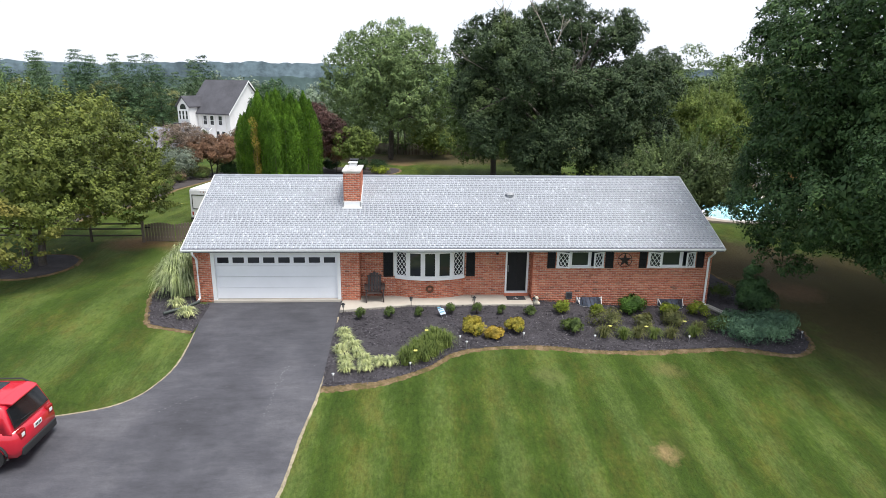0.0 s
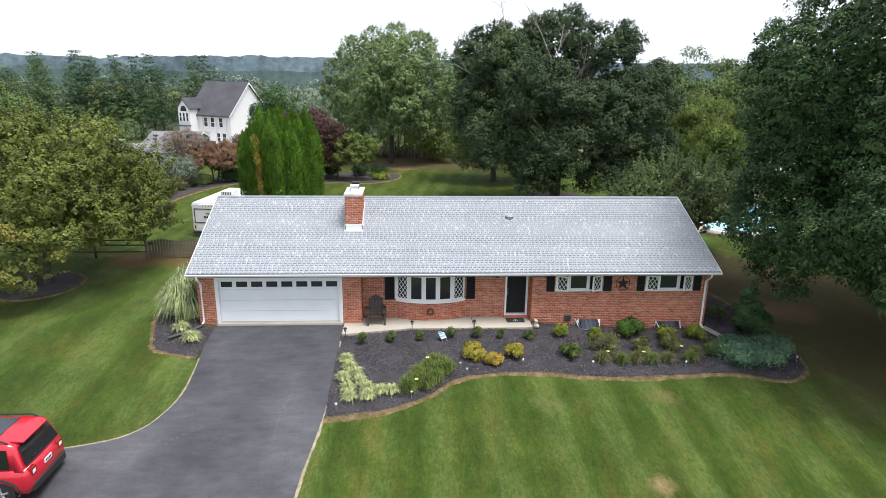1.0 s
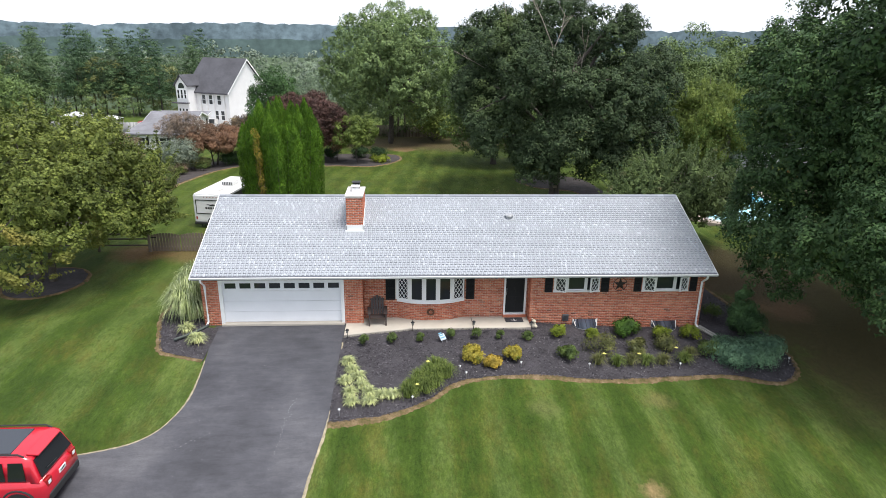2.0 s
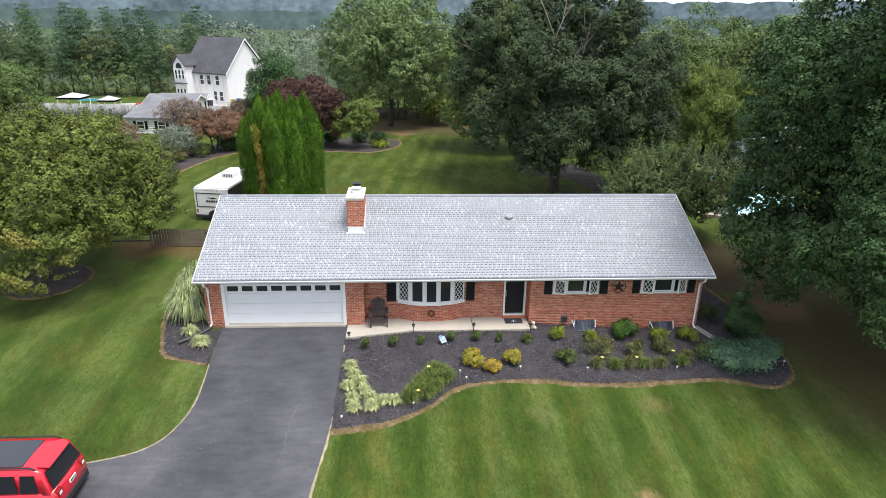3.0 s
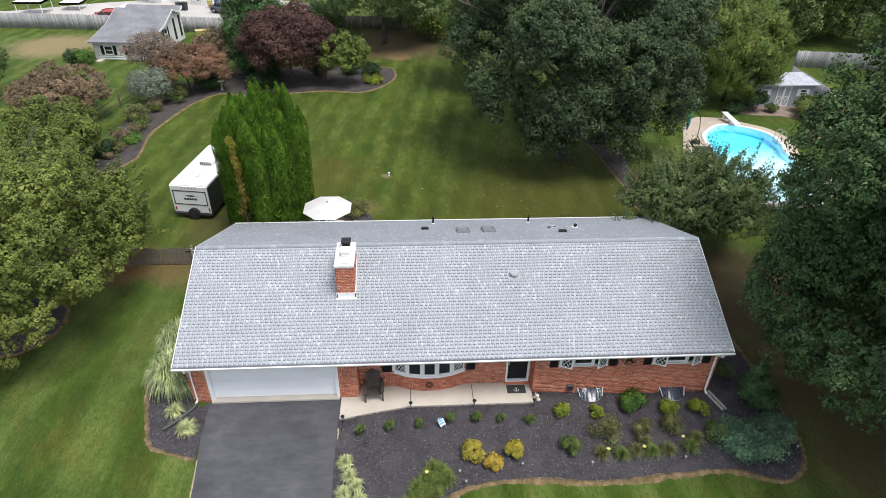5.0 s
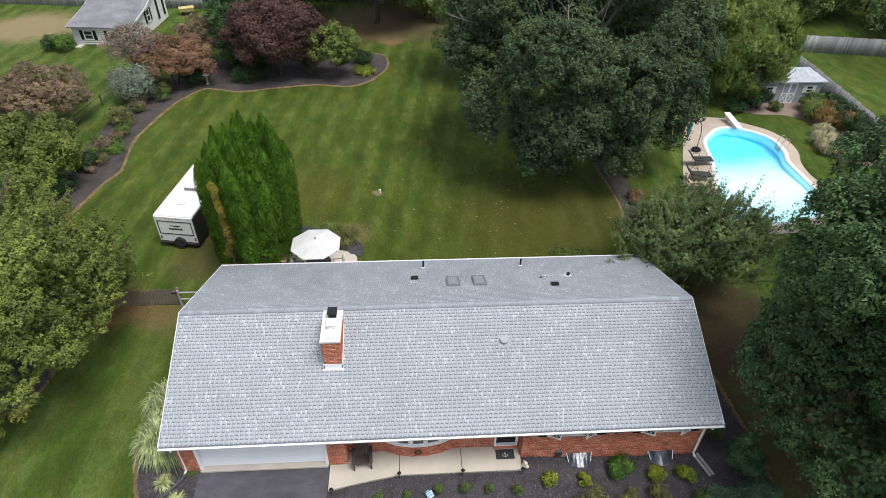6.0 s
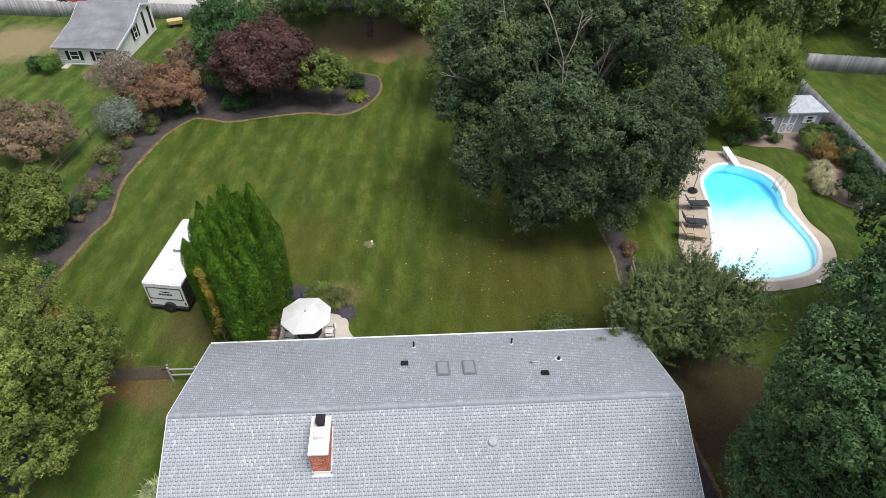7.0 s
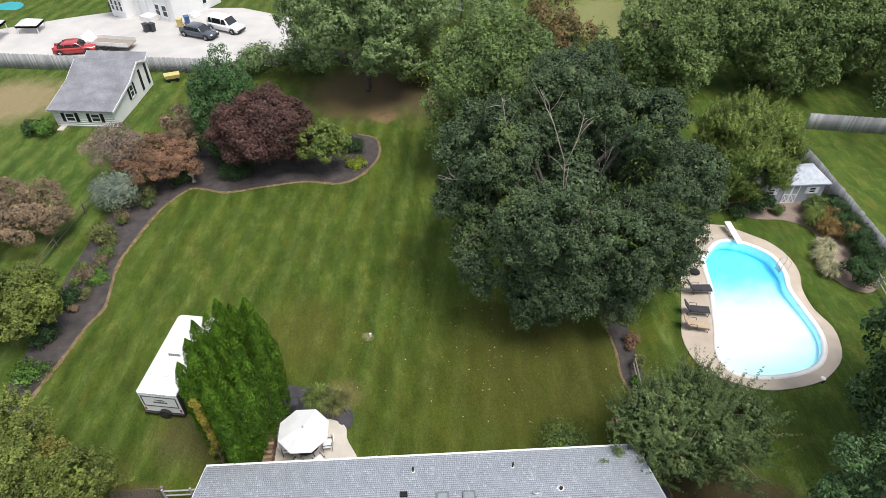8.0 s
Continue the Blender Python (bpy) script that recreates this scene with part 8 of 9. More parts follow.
def pool_fittings():
    b = thing("diving_board", (26.25, 29.3, POOL_Z + 0.1), "short white diving board over the deep end", "diving board", turn=178.0)
    bm = B()
    box(bm, -0.24, -0.1, 0.34, 0.24, 2.5, 0.40, 0.02)
    part("plank", bm, WHITE, b)
    bm = B()
    box(bm, -0.2, 0.1, 0.0, 0.2, 0.6, 0.34, 0.03)
    part("stand", bm, WHITE_DIRTY, b)
    bm = B()
    box(bm, -0.15, 1.05, 0.0, 0.15, 1.2, 0.34, 0.02)
    part("fulcrum", bm, WHITE_DIRTY, b)
    l = thing("pool_ladder", (28.35, 24.6, POOL_Z + 0.12), "steel pool ladder with hooped rails", "ladder", turn=-85)
    for x in (-0.25, 0.25):
        bm = B()
        pts = [(x, 0.45, 0.0)] + [(x, 0.15 + 0.3 * math.cos(a), 0.45 + 0.3 * math.sin(a)) for a in np.linspace(0.0, math.pi, 9)] + [(x, -0.2, -0.6)]
        tube(bm, pts, [0.022] * len(pts), 8)
        part("rail", bm, STEEL, l)
    for z in (-0.15, -0.4):
        bm = B()
        box(bm, -0.25, -0.24, z, 0.25, -0.14, z + 0.03)
        part("tread", bm, STEEL, l)
    s = thing("closed_umbrella", (21.9, 24.4, POOL_Z + 0.1), "closed teal pool umbrella on a curved dark pole", "umbrella")
    bm = B()
    tube(bm, [(0, 0, 0), (0.0, 0, 1.2), (-0.15, 0, 2.0), (-0.6, 0, 2.45), (-1.0, 0, 2.5)], [0.03] * 5, 8)
    part("pole", bm, DARK_METAL, s)
    bm = B()
    tube(bm, [(-0.9, 0, 2.45), (-0.92, 0, 2.0), (-0.95, 0, 1.4), (-0.95, 0, 1.0)], [0.03, 0.12, 0.14, 0.05], 9)
    part("canopy", bm, plain("teal_fabric", (0.05, 0.33, 0.36), 0.85, 0, 0.15, 4), s)
    bm = B()
    bmesh.ops.create_cone(bm, cap_ends=True, segments=20, radius1=0.35, radius2=0.3, depth=0.08, matrix=Matrix.Translation((0, 0, 0.04)))
    part("base", bm, DARK_METAL, s)
    k = thing("skimmer_lid", (26.3, 14.95, POOL_Z + 0.1), "white round skimmer lid in the deck", "lid")
    bm = B()
    bmesh.ops.create_cone(bm, cap_ends=True, segments=20, radius1=0.16, radius2=0.15, depth=0.03, matrix=Matrix.Translation((0, 0, 0.01)))
    part("lid", bm, WHITE, k)


pool_fittings()

# ---- on and by the front of the house ----
CHAIR_WOOD = plain("dark_brown_chair", (0.055, 0.042, 0.040), 0.6, 0, 0.2, 5, 0.2, 40)


def adirondack():
    c = thing("adirondack_chair", (-1.38, 0.02, 0.05), "dark brown slatted lawn chair on the porch", "chair", turn=4)
    for k in range(5):
        x = -0.25 + k * 0.112
        m = Matrix.Translation((x, 0.18, 0.30)) @ Matrix.Rotation(radians(-20), 4, "X")
        bm = B()
        h = 0.80 - 0.05 * abs(k - 2) ** 1.3
        box(bm, 0, -0.01, 0, 0.095, 0.012, h, 0.008, m)
        part("back_slat", bm, CHAIR_WOOD, c)
    for k in range(5):
        bm = B()
        y = -0.32 + k * 0.1
        box(bm, -0.28, y, 0.36 - 0.02 * k, 0.32, y + 0.085, 0.38 - 0.02 * k, 0.006)
        part("seat_slat", bm, CHAIR_WOOD, c)
    for s in (-0.32, 0.36):
        bm = B()
        box(bm, s - 0.07, -0.42, 0.56, s + 0.07, 0.34, 0.585, 0.01)
        part("armrest", bm, CHAIR_WOOD, c)
        bm = B()
        box(bm, s - 0.03, -0.36, 0, s + 0.03, -0.27, 0.56, 0.006)
        part("leg", bm, CHAIR_WOOD, c)
        bm = B()
        prism(bm, [(s - 0.02, -0.3, 0.28), (s - 0.02, -0.3, 0.38), (s - 0.02, 0.45, 0.1), (s - 0.02, 0.45, 0.0), (s - 0.02, 0.35, 0.0)], (0.03, 0, 0))
        part("leg", bm, CHAIR_WOOD, c)
    for z in (0.5, 0.85):
        bm = B()
        box(bm, -0.27, 0.2 + (z - 0.3) * 0.36, z, 0.31, 0.225 + (z - 0.3) * 0.36, z + 0.06)
        part("back_rail", bm, CHAIR_WOOD, c)


adirondack()


def wall_star():
    s = thing("wall_star", (8.78, -0.03, 1.70), "dark metal five-pointed star in a ring on the brick", "wall decoration")
    bm = B()
    c = bm.verts.new((0, -0.05, 0))
    ring = []
    for k in range(10):
        a = math.pi / 2 + k * math.pi / 5
        r0 = 0.30 if k % 2 == 0 else 0.115
        ring.append(bm.verts.new((r0 * math.cos(a), 0, r0 * math.sin(a))))
    for k in range(10):
        bm.faces.new((c, ring[k], ring[(k + 1) % 10]))
    bm.faces.new(ring[::-1])
    part("star", bm, plain("rusty_black_iron", (0.035, 0.028, 0.024), 0.6, 0.4, 0.3, 8), s)
    bm = B()
    bmesh.ops.create_circle(bm, segments=36, radius=0.3)
    bm.free()
    bm = B()
    pts = [(0.29 * math.cos(a), 0.0, 0.29 * math.sin(a)) for a in np.linspace(0, 2 * math.pi, 33)]
    tube(bm, pts, [0.012] * 33, 6)
    part("ring", bm, DARK_METAL, s)
    w = thing("horseshoe_wreath", (0.86, 0.10, 0.46), "small round rusty wreath on the brick below the window", "wall decoration")
    bm = B()
    for rr in (0.14, 0.10):
        pts = [(rr * math.cos(a), -0.01, rr * math.sin(a)) for a in np.linspace(0, 2 * math.pi, 25)]
        tube(bm, pts, [0.022] * 25, 6)
    part("hoop", bm, plain("rust", (0.13, 0.06, 0.035), 0.9, 0.2, 0.4, 9), w)
    m = thing("meter_box", (6.57, -0.02, 0.06), "grey metal vent box on the brick wall", "vent")
    bm = B()
    box(bm, -0.13, -0.08, 0, 0.13, 0.02, 0.3, 0.02)
    part("cover", bm, plain("grey_box", (0.13, 0.13, 0.14), 0.6, 0.3, 0.15, 6), m)
    bm = B()
    for k in range(5):
        box(bm, -0.1, -0.088, 0.05 + k * 0.045, 0.1, -0.08, 0.07 + k * 0.045)
    part("louvre", bm, DARK_METAL, m)
    l = thing("wall_lamp", (3.62, 0.47, 1.86), "small black wall lamp beside the door", "lamp")
    bm = B()
    box(bm, -0.05, -0.03, 0.0, 0.05, 0.03, 0.16, 0.01)
    part("backplate", bm, BLACK, l)
    bm = B()
    rod(bm, (0, -0.1, -0.02), (0, -0.1, 0.14), 0.05, 0.06, 8)
    part("lantern", bm, BLACK, l)


wall_star()


def doormat():
    d = thing("doormat", (4.40, 0.10, 0.052), "black doormat with a pale anchor mark", "mat")
    bm = B()
    box(bm, -0.38, -0.22, 0, 0.38, 0.22, 0.016, 0.005)
    part("mat", bm, CHARCOAL, d)
    bm = B()
    box(bm, -0.012, -0.12, 0.016, 0.012, 0.08, 0.019), box(bm, -0.05, 0.03, 0.016, -0.012, 0.05, 0.019), box(bm, 0.012, 0.03, 0.016, 0.05, 0.05, 0.019)
    for k in range(7):
        a = math.pi + math.pi * k / 6
        box(bm, 0.1 * math.cos(a) - 0.014, -0.03 + 0.09 * math.sin(a) - 0.01, 0.016, 0.1 * math.cos(a) + 0.014, -0.03 + 0.09 * math.sin(a) + 0.012, 0.0185)
    part("anchor", bm, WHITE_DIRTY, d)


doormat()


def downspouts():
    for x, s in ((-8.25, -1), (12.26, 1)):
        z0 = ground_z(x, 0)
        d = thing("downspout", (x, 0, z0), "white square downspout running down the brick corner", "downspout")
        bm = B()
        tube(bm, [(0, -0.49, 2.22 - z0), (0, -0.47, 2.1 - z0), (0, -0.10, 1.82 - z0), (0, -0.08, 1.7 - z0), (0, -0.08, 0.22), (s * 0.06, -0.22, 0.08)], [0.048] * 6, 4)
        part("pipe", bm, WHITE, d)
        if s < 0:
            bm = B()
            pts = spline([(0.0, -0.18, 0.1), (-0.2, -0.5, 0.08), (-0.55, -0.95, 0.07), (-0.95, -1.35, 0.06)], steps=10)
            tube(bm, pts, [0.062 if k % 2 else 0.052 for k in range(len(pts))], 10)
            part("drain_hose", bm, plain("grey_green_corrugated", (0.06, 0.075, 0.07), 0.6, 0, 0.2, 6), d, "grey-green corrugated hose")
        else:
            for ox in (0.0, 0.16):
                bm = B()
                box(bm, ox - 0.05, -1.15, 0.04, ox + 0.06, -0.1, 0.11, 0.01, Matrix.Rotation(radians(18), 4, "Z"))
                part("trough", bm, plain("grey_wood_trough", (0.30, 0.30, 0.28), 0.8, 0, 0.2, 4), d, "weathered grey splash trough")


downspouts()


def window_well(x):
    w = thing("window_well", (x, -0.02, ground_z(x, -0.3)), "clear domed cover over a basement window well", "window well", "basement window wells")
    arc = [(0.52 * math.cos(a), -0.5 * math.sin(a)) for a in np.linspace(0, math.pi, 17)]
    bm = B()
    tube(bm, [(p, q, 0.1) for p, q in arc], [0.014] * 17, 6)
    part("rim", bm, WHITE_DIRTY, w)
    bm = B()
    prism(bm, [(p * 0.98, q * 0.98, -0.05) for p, q in arc], (0, 0, 0.14))
    part("well_wall", bm, DARK_METAL, w)
    m, n, l, p = shader("clear_plastic")
    p.inputs["Base Color"].default_value = (0.10, 0.125, 0.17, 1)
    p.inputs["Roughness"].default_value, p.inputs["Alpha"].default_value = 0.12, 0.8
    bm = B()
    vs = [bm.verts.new((0.50 * math.cos(a), 0, 0.36)) for a in np.linspace(0, math.pi, 13)]
    lo = [bm.verts.new((0.54 * math.cos(a), -0.52 * math.sin(a), 0.12)) for a in np.linspace(0, math.pi, 13)]
    for k in range(12):
        bm.faces.new((vs[k], vs[k + 1], lo[k + 1], lo[k]))
    bmesh.ops.solidify(bm, geom=bm.faces[:], thickness=0.008)
    part("dome", bm, m, w, "scratched clear plastic dome")
    for t in (-0.32, 0.0, 0.32):
        bm = B()
        rod(bm, (t, 0, 0.365), (t * 1.05, -0.49 * math.sqrt(1 - (t / 0.54) ** 2), 0.14), 0.009, n=5)
        part("strut", bm, DARK_METAL, w)
    for s in (-1, 1):
        bm = B()
        prism(bm, [(s * 0.50, 0, 0.10), (s * 0.54, 0, 0.10), (s * 0.54, 0, 0.38), (s * 0.50, 0, 0.38)], (0, -0.03, 0))
        rod(bm, (s * 0.51, -0.01, 0.37), (s * 0.45, -0.28, 0.16), 0.018, n=6)
        part("end_frame", bm, WHITE_DIRTY, w)


window_well(7.42)
window_well(10.86)


def small_yard_things():
    s = thing("garden_statue", (5.12, -0.42, ground_z(5.12, -0.42) + 0.03), "small pale stone garden statue by the porch", "statue")
    bm = B()
    ball(bm, (0, 0, 0.12), 0.13, 12, (1, 0.8, 1)), ball(bm, (0.02, -0.04, 0.30), 0.085, 12), ball(bm, (0.1, -0.05, 0.08), 0.08, 10), ball(bm, (-0.05, 0.0, 0.4), 0.03, 8)
    part("figure", bm, plain("cream_stone", (0.60, 0.55, 0.44), 0.85, 0, 0.15, 8), s, sleek=True)
    # stake lights
    first = None
    for x, y in ((1.8, -3.6), (4.1, -3.4), (6.7, -3.35), (10.3, -3.15), (0.05, -5.35), (14.75, -2.9), (-2.35, -5.95), (2.0, -5.0 + 1.0)):
        z = ground_z(x, y) + 0.05
        if first is None:
            first = thing("path_light", (x, y, z), "small solar stake light with a white head", "garden light", "stake lights in the bed")
            bm = B()
            rod(bm, (0, 0, -0.1), (0, 0, 0.24), 0.008, n=6)
            part("stake", bm, STEEL, first)
            bm = B()
            rod(bm, (0, 0, 0.20), (0, 0, 0.26), 0.024, 0.034, 10)
            part("lens", bm, WHITE_DIRTY, first)
            bm = B()
            rod(bm, (0, 0, 0.26), (0, 0, 0.285), 0.052, 0.02, 12)
            part("cap", bm, STEEL, first)
        else:
            copy_thing(first, pose(x, y, z))
    first = None
    for x, y in ((0.1, -0.72), (2.6, -0.72), (4.98, -0.74), (-2.5, -1.25)):
        z = ground_z(x, y) + 0.04
        if first is None:
            first = thing("lantern_light", (x, y, z), "black lantern stake light at the porch edge", "garden light", "porch edge lanterns")
            bm = B()
            rod(bm, (0, 0, -0.1), (0, 0, 0.28), 0.012, n=6)
            part("stake", bm, BLACK, first)
            bm = B()
            rod(bm, (0, 0, 0.28), (0, 0, 0.40), 0.04, 0.055, 8)
            part("lantern", bm, glass("lantern_glass", (0.2, 0.2, 0.19), 0.1), first)
            bm = B()
            rod(bm, (0, 0, 0.40), (0, 0, 0.46), 0.085, 0.02, 8)
            part("cap", bm, BLACK, first)
        else:
            copy_thing(first, pose(x, y, z))
    g = thing("yard_sign", (1.42, -1.75, ground_z(1.42, -1.75) + 0.04), "small tilted white and blue yard sign on a wire stake", "sign", turn=35)
    bm = B()
    box(bm, -0.13, -0.008, 0.22, 0.13, 0.008, 0.48, 0.004, Matrix.Rotation(radians(-48), 4, "X"))
    part("panel", bm, plain("pale_blue_board", (0.45, 0.52, 0.60), 0.6, 0, 0.08, 6), g)
    bm = B()
    for k in range(3):
        box(bm, -0.12, -0.012, 0.3 + k * 0.1, 0.1 - 0.03 * k, -0.0085, 0.35 + k * 0.1, 0, Matrix.Rotation(radians(-48), 4, "X"))
    part("print", bm, plain("blue_print", (0.12, 0.30, 0.42), 0.6, 0, 0.1, 5), g)
    for x in (-0.1, 0.1):
        bm = B()
        rod(bm, (x, 0, -0.1), (x, 0.17, 0.16), 0.005, n=5)
        part("stake", bm, STEEL, g)
    p = thing("cleanout_pipe", (-1.1, 19.72, ground_z(-1.1, 19.72)), "white capped pipe standing in the lawn", "pipe")
    bm = B()
    rod(bm, (0, 0, -0.05), (0, 0, 0.22), 0.06, n=14)
    part("pipe", bm, WHITE, p)
    bm = B()
    rod(bm, (0, 0, 0.2), (0, 0, 0.26), 0.075, n=14)
    part("cap", bm, WHITE_DIRTY, p)
    b = thing("bird_bath", (-16.4, 37.6, ground_z(-16.4, 37.6)), "weathered grey stone bird bath in the border", "bird bath")
    bm = B()
    rod(bm, (0, 0, 0), (0, 0, 0.08), 0.2, 0.17, 14), rod(bm, (0, 0, 0.08), (0, 0, 0.75), 0.08, 0.1, 14)
    part("pedestal", bm, CONCRETE, b)
    bm = B()
    rod(bm, (0, 0, 0.75), (0, 0, 0.9), 0.12, 0.33, 18)
    part("bowl", bm, CONCRETE, b)
    f = thing("bird_feeder", (10.7, 20.2, ground_z(10.7, 20.2)), "small bird feeder on a pole under a large tree", "bird feeder")
    bm = B()
    rod(bm, (0, 0, 0), (0, 0, 1.5), 0.02, n=8)
    part("pole", bm, DARK_METAL, f)
    bm = B()
    box(bm, -0.13, -0.13, 1.4, 0.13, 0.13, 1.65, 0.02)
    part("hopper", bm, WEATHERED, f)
    bm = B()
    prism(bm, [(-0.2, -0.2, 1.62), (0.2, -0.2, 1.62), (0, -0.2, 1.8)], (0, 0.4, 0))
    part("roof", bm, DARK_METAL, f)


small_yard_things()

# ---- plants in the beds ----
def blades(count, height, spread, width, r, base=0.12, lift=0.75, seg=4):
    """Arching grass blades from a crown."""
    a = r.random(count) * 2 * np.pi
    reach = spread * np.sqrt(0.03 + 0.97 * r.random(count))
    top = height * (0.65 + 0.4 * r.random(count)) * (1 - 0.35 * (reach / spread) ** 2)
    b0 = base * np.sqrt(r.random(count))
    a0 = a + 0.8 * r.normal(size=count)
    start = np.stack([b0 * np.cos(a0), b0 * np.sin(a0), np.zeros(count)], 1)
    outw = np.stack([np.cos(a), np.sin(a), np.zeros(count)], 1)
    side = np.stack([-np.sin(a), np.cos(a), np.zeros(count)], 1)
    rows = []
    arch = np.clip(lift + 0.1 * r.normal(size=count), 0.45, 1.0)
    for k in range(seg + 1):
        u = k / seg
        p = start + outw * (reach * u ** 1.35)[:, None]
        p[:, 2] = top * np.sin(u * np.pi * arch)
        w = width * (1 - u ** 2 * 0.92) * 0.5
        rows.append((p - side * w, p + side * w))
    v = np.stack([q for pair in rows for q in pair], 1)
    n = 2 * (seg + 1)
    f = np.array([(2 * k, 2 * k + 1, 2 * k + 3, 2 * k + 2) for k in range(seg)])
    f = f[None] + n * np.arange(count)[:, None, None]
    return v.reshape(-1, 3), f.reshape(-1, 4)


VARIEGATED = leafy("variegated_blades", (0.20, 0.25, 0.09), (0.48, 0.52, 0.28), (0.74, 0.74, 0.54), 2.0, 0.25)
MAIDEN = leafy("pale_striped_grass", (0.10, 0.15, 0.05), (0.33, 0.39, 0.20), (0.80, 0.82, 0.66), 3.0, 0.15)
DAYLILY = leafy("daylily_blades", (0.075, 0.115, 0.028), (0.145, 0.195, 0.055), (0.28, 0.31, 0.12), 1.5, 0.25)
TIRED = leafy("tired_perennial_leaves", (0.09, 0.10, 0.038), (0.155, 0.165, 0.068), (0.26, 0.25, 0.125), 1.5, 0.25)
BOX_GREEN = leafy("clipped_box_leaves", (0.048, 0.078, 0.024), (0.090, 0.132, 0.040), (0.165, 0.215, 0.07), 2.0)
LIME = leafy("lime_green_leaves", (0.10, 0.14, 0.018), (0.19, 0.24, 0.030), (0.32, 0.36, 0.055), 2.0)
GOLD = leafy("golden_leaves", (0.15, 0.135, 0.022), (0.35, 0.285, 0.045), (0.58, 0.49, 0.13), 5.0, odd=((0.13, 0.15, 0.03), 3.0, 0.54))
ORANGE_GOLD = leafy("orange_gold_leaves", (0.22, 0.15, 0.02), (0.40, 0.28, 0.05), (0.55, 0.42, 0.12), 2.5)
GREEN_BUSH = leafy("fresh_green_leaves", (0.04, 0.085, 0.018), (0.075, 0.15, 0.030), (0.14, 0.23, 0.055), 2.0)
JUNIPER = leafy("blue_green_juniper", (0.055, 0.115, 0.078), (0.115, 0.205, 0.140), (0.21, 0.31, 0.215), 1.2)
DARK_SHRUB = leafy("dark_evergreen_leaves", (0.015, 0.035, 0.014), (0.028, 0.060, 0.022), (0.055, 0.10, 0.038), 1.2)
GREEN_SHADE = leafy("shaded_green_leaves", (0.025, 0.055, 0.024), (0.050, 0.10, 0.042), (0.10, 0.17, 0.075), 1.2)
PAMPAS = leafy("pale_plume_grass", (0.26, 0.24, 0.14), (0.45, 0.42, 0.28), (0.66, 0.63, 0.47), 1.0, 0.25)
RUST_GRASS = leafy("russet_grass", (0.16, 0.10, 0.045), (0.28, 0.18, 0.075), (0.40, 0.28, 0.13), 1.0, 0.25)


def bush(name, x, y, r0, h, mat, label, count=1200, size=0.06, seed=1, group="", n=14, rag=0.1, low=-0.3, category="shrub", slim=0.6, lift=0.03, rx=1.0):
    r = np.random.default_rng(seed + int(abs(x * 31 + y * 17)))
    b = thing(name, (x, y, ground_z(x, y) + lift), label, category, group)
    cl = crown_clumps((0, 0, h * 0.5), r0 * rx, r0, h * 0.52, n, r0 * 0.42, r, low, 0.2, rag, 0.9)
    v, f = leaves(cl, int(count * 0.8), size, r, 0.15, slim, 0.3)
    v2, f2 = leaves(cl, int(count * 0.16), size * 1.5, r, 0.1, 0.8, 0.0, 0.1)
    part("foliage", np_mesh("foliage", np.concatenate([v, v2]), np.concatenate([f, f2 + len(v)])), mat, b)
    bm = B()
    for k in range(5):
        e = cl[r.integers(len(cl)), :3]
        rod(bm, (0.03 * r.normal(), 0.03 * r.normal(), -0.05), e, 0.012 + 0.01 * r0, 0.006, 5)
    part("woody_base", bm, BARK, b)
    return b


def tuft(name, x, y, count, h, spread, width, mat, label, group="", base=0.12, seed=1, lift=0.78, category="ornamental grass"):
    r = np.random.default_rng(seed + int(abs(x * 53 + y * 29)))
    b = thing(name, (x, y, ground_z(x, y) + 0.04), label, category, group)
    part("foliage", np_mesh("foliage", *blades(count, h, spread, width, r, base, lift)), mat, b)
    return b


for k, (x, y) in enumerate(((-1.8, -1.78), (-0.7, -1.58), (0.4, -1.48), (1.6, -1.32), (2.62, -1.38), (3.6, -1.42), (4.7, -1.48))):
    bush("box_shrub", x, y, 0.20 + 0.03 * math.sin(k * 2.3), 0.46 + 0.05 * math.cos(k * 1.7), BOX_GREEN, "small clipped green shrub in black mulch", 900, 0.05, 3 + k, "row of small shrubs along the porch")
for k, (x, y, q) in enumerate(((6.0, -1.1, 0.32), (7.42, -1.12, 0.31), (10.42, -1.0, 0.36), (11.62, -1.05, 0.38))):
    bush("lime_shrub", x, y, q, q * 1.6, LIME, "rounded lime-green shrub in black mulch", 1500, 0.06, 20 + k, "lime shrubs along the wall")
bush("green_shrub", 9.05, -0.72, 0.48, 0.78, GREEN_BUSH, "rounded bright green shrub against the brick wall", 3600, 0.08, 31)
bush("golden_shrub", 2.35, -2.82, 0.40, 0.56, GOLD, "mound of golden yellow leaves in the bed", 2600, 0.075, 41, "three golden shrubs")
bush("golden_shrub", 3.85, -2.85, 0.39, 0.56, GOLD, "mound of golden yellow leaves in the bed", 2600, 0.075, 42, "three golden shrubs")
bush("golden_shrub", 3.08, -3.32, 0.34, 0.42, ORANGE_GOLD, "low golden mound turning orange", 2000, 0.075, 43, "three golden shrubs")
bush("green_shrub", 6.0, -2.72, 0.40, 0.6, BOX_GREEN, "neat round green shrub in black mulch", 2200, 0.06, 44)
for k, (x, y, q) in enumerate(((7.6, -2.05, 0.60), (9.0, -1.98, 0.48), (10.3, -1.72, 0.50))):
    bush("perennial", x, y, q, q * 1.15, TIRED, "tired olive-brown perennial clump", 1500, 0.075, 50 + k, "tired perennials", slim=0.35, rag=0.25)
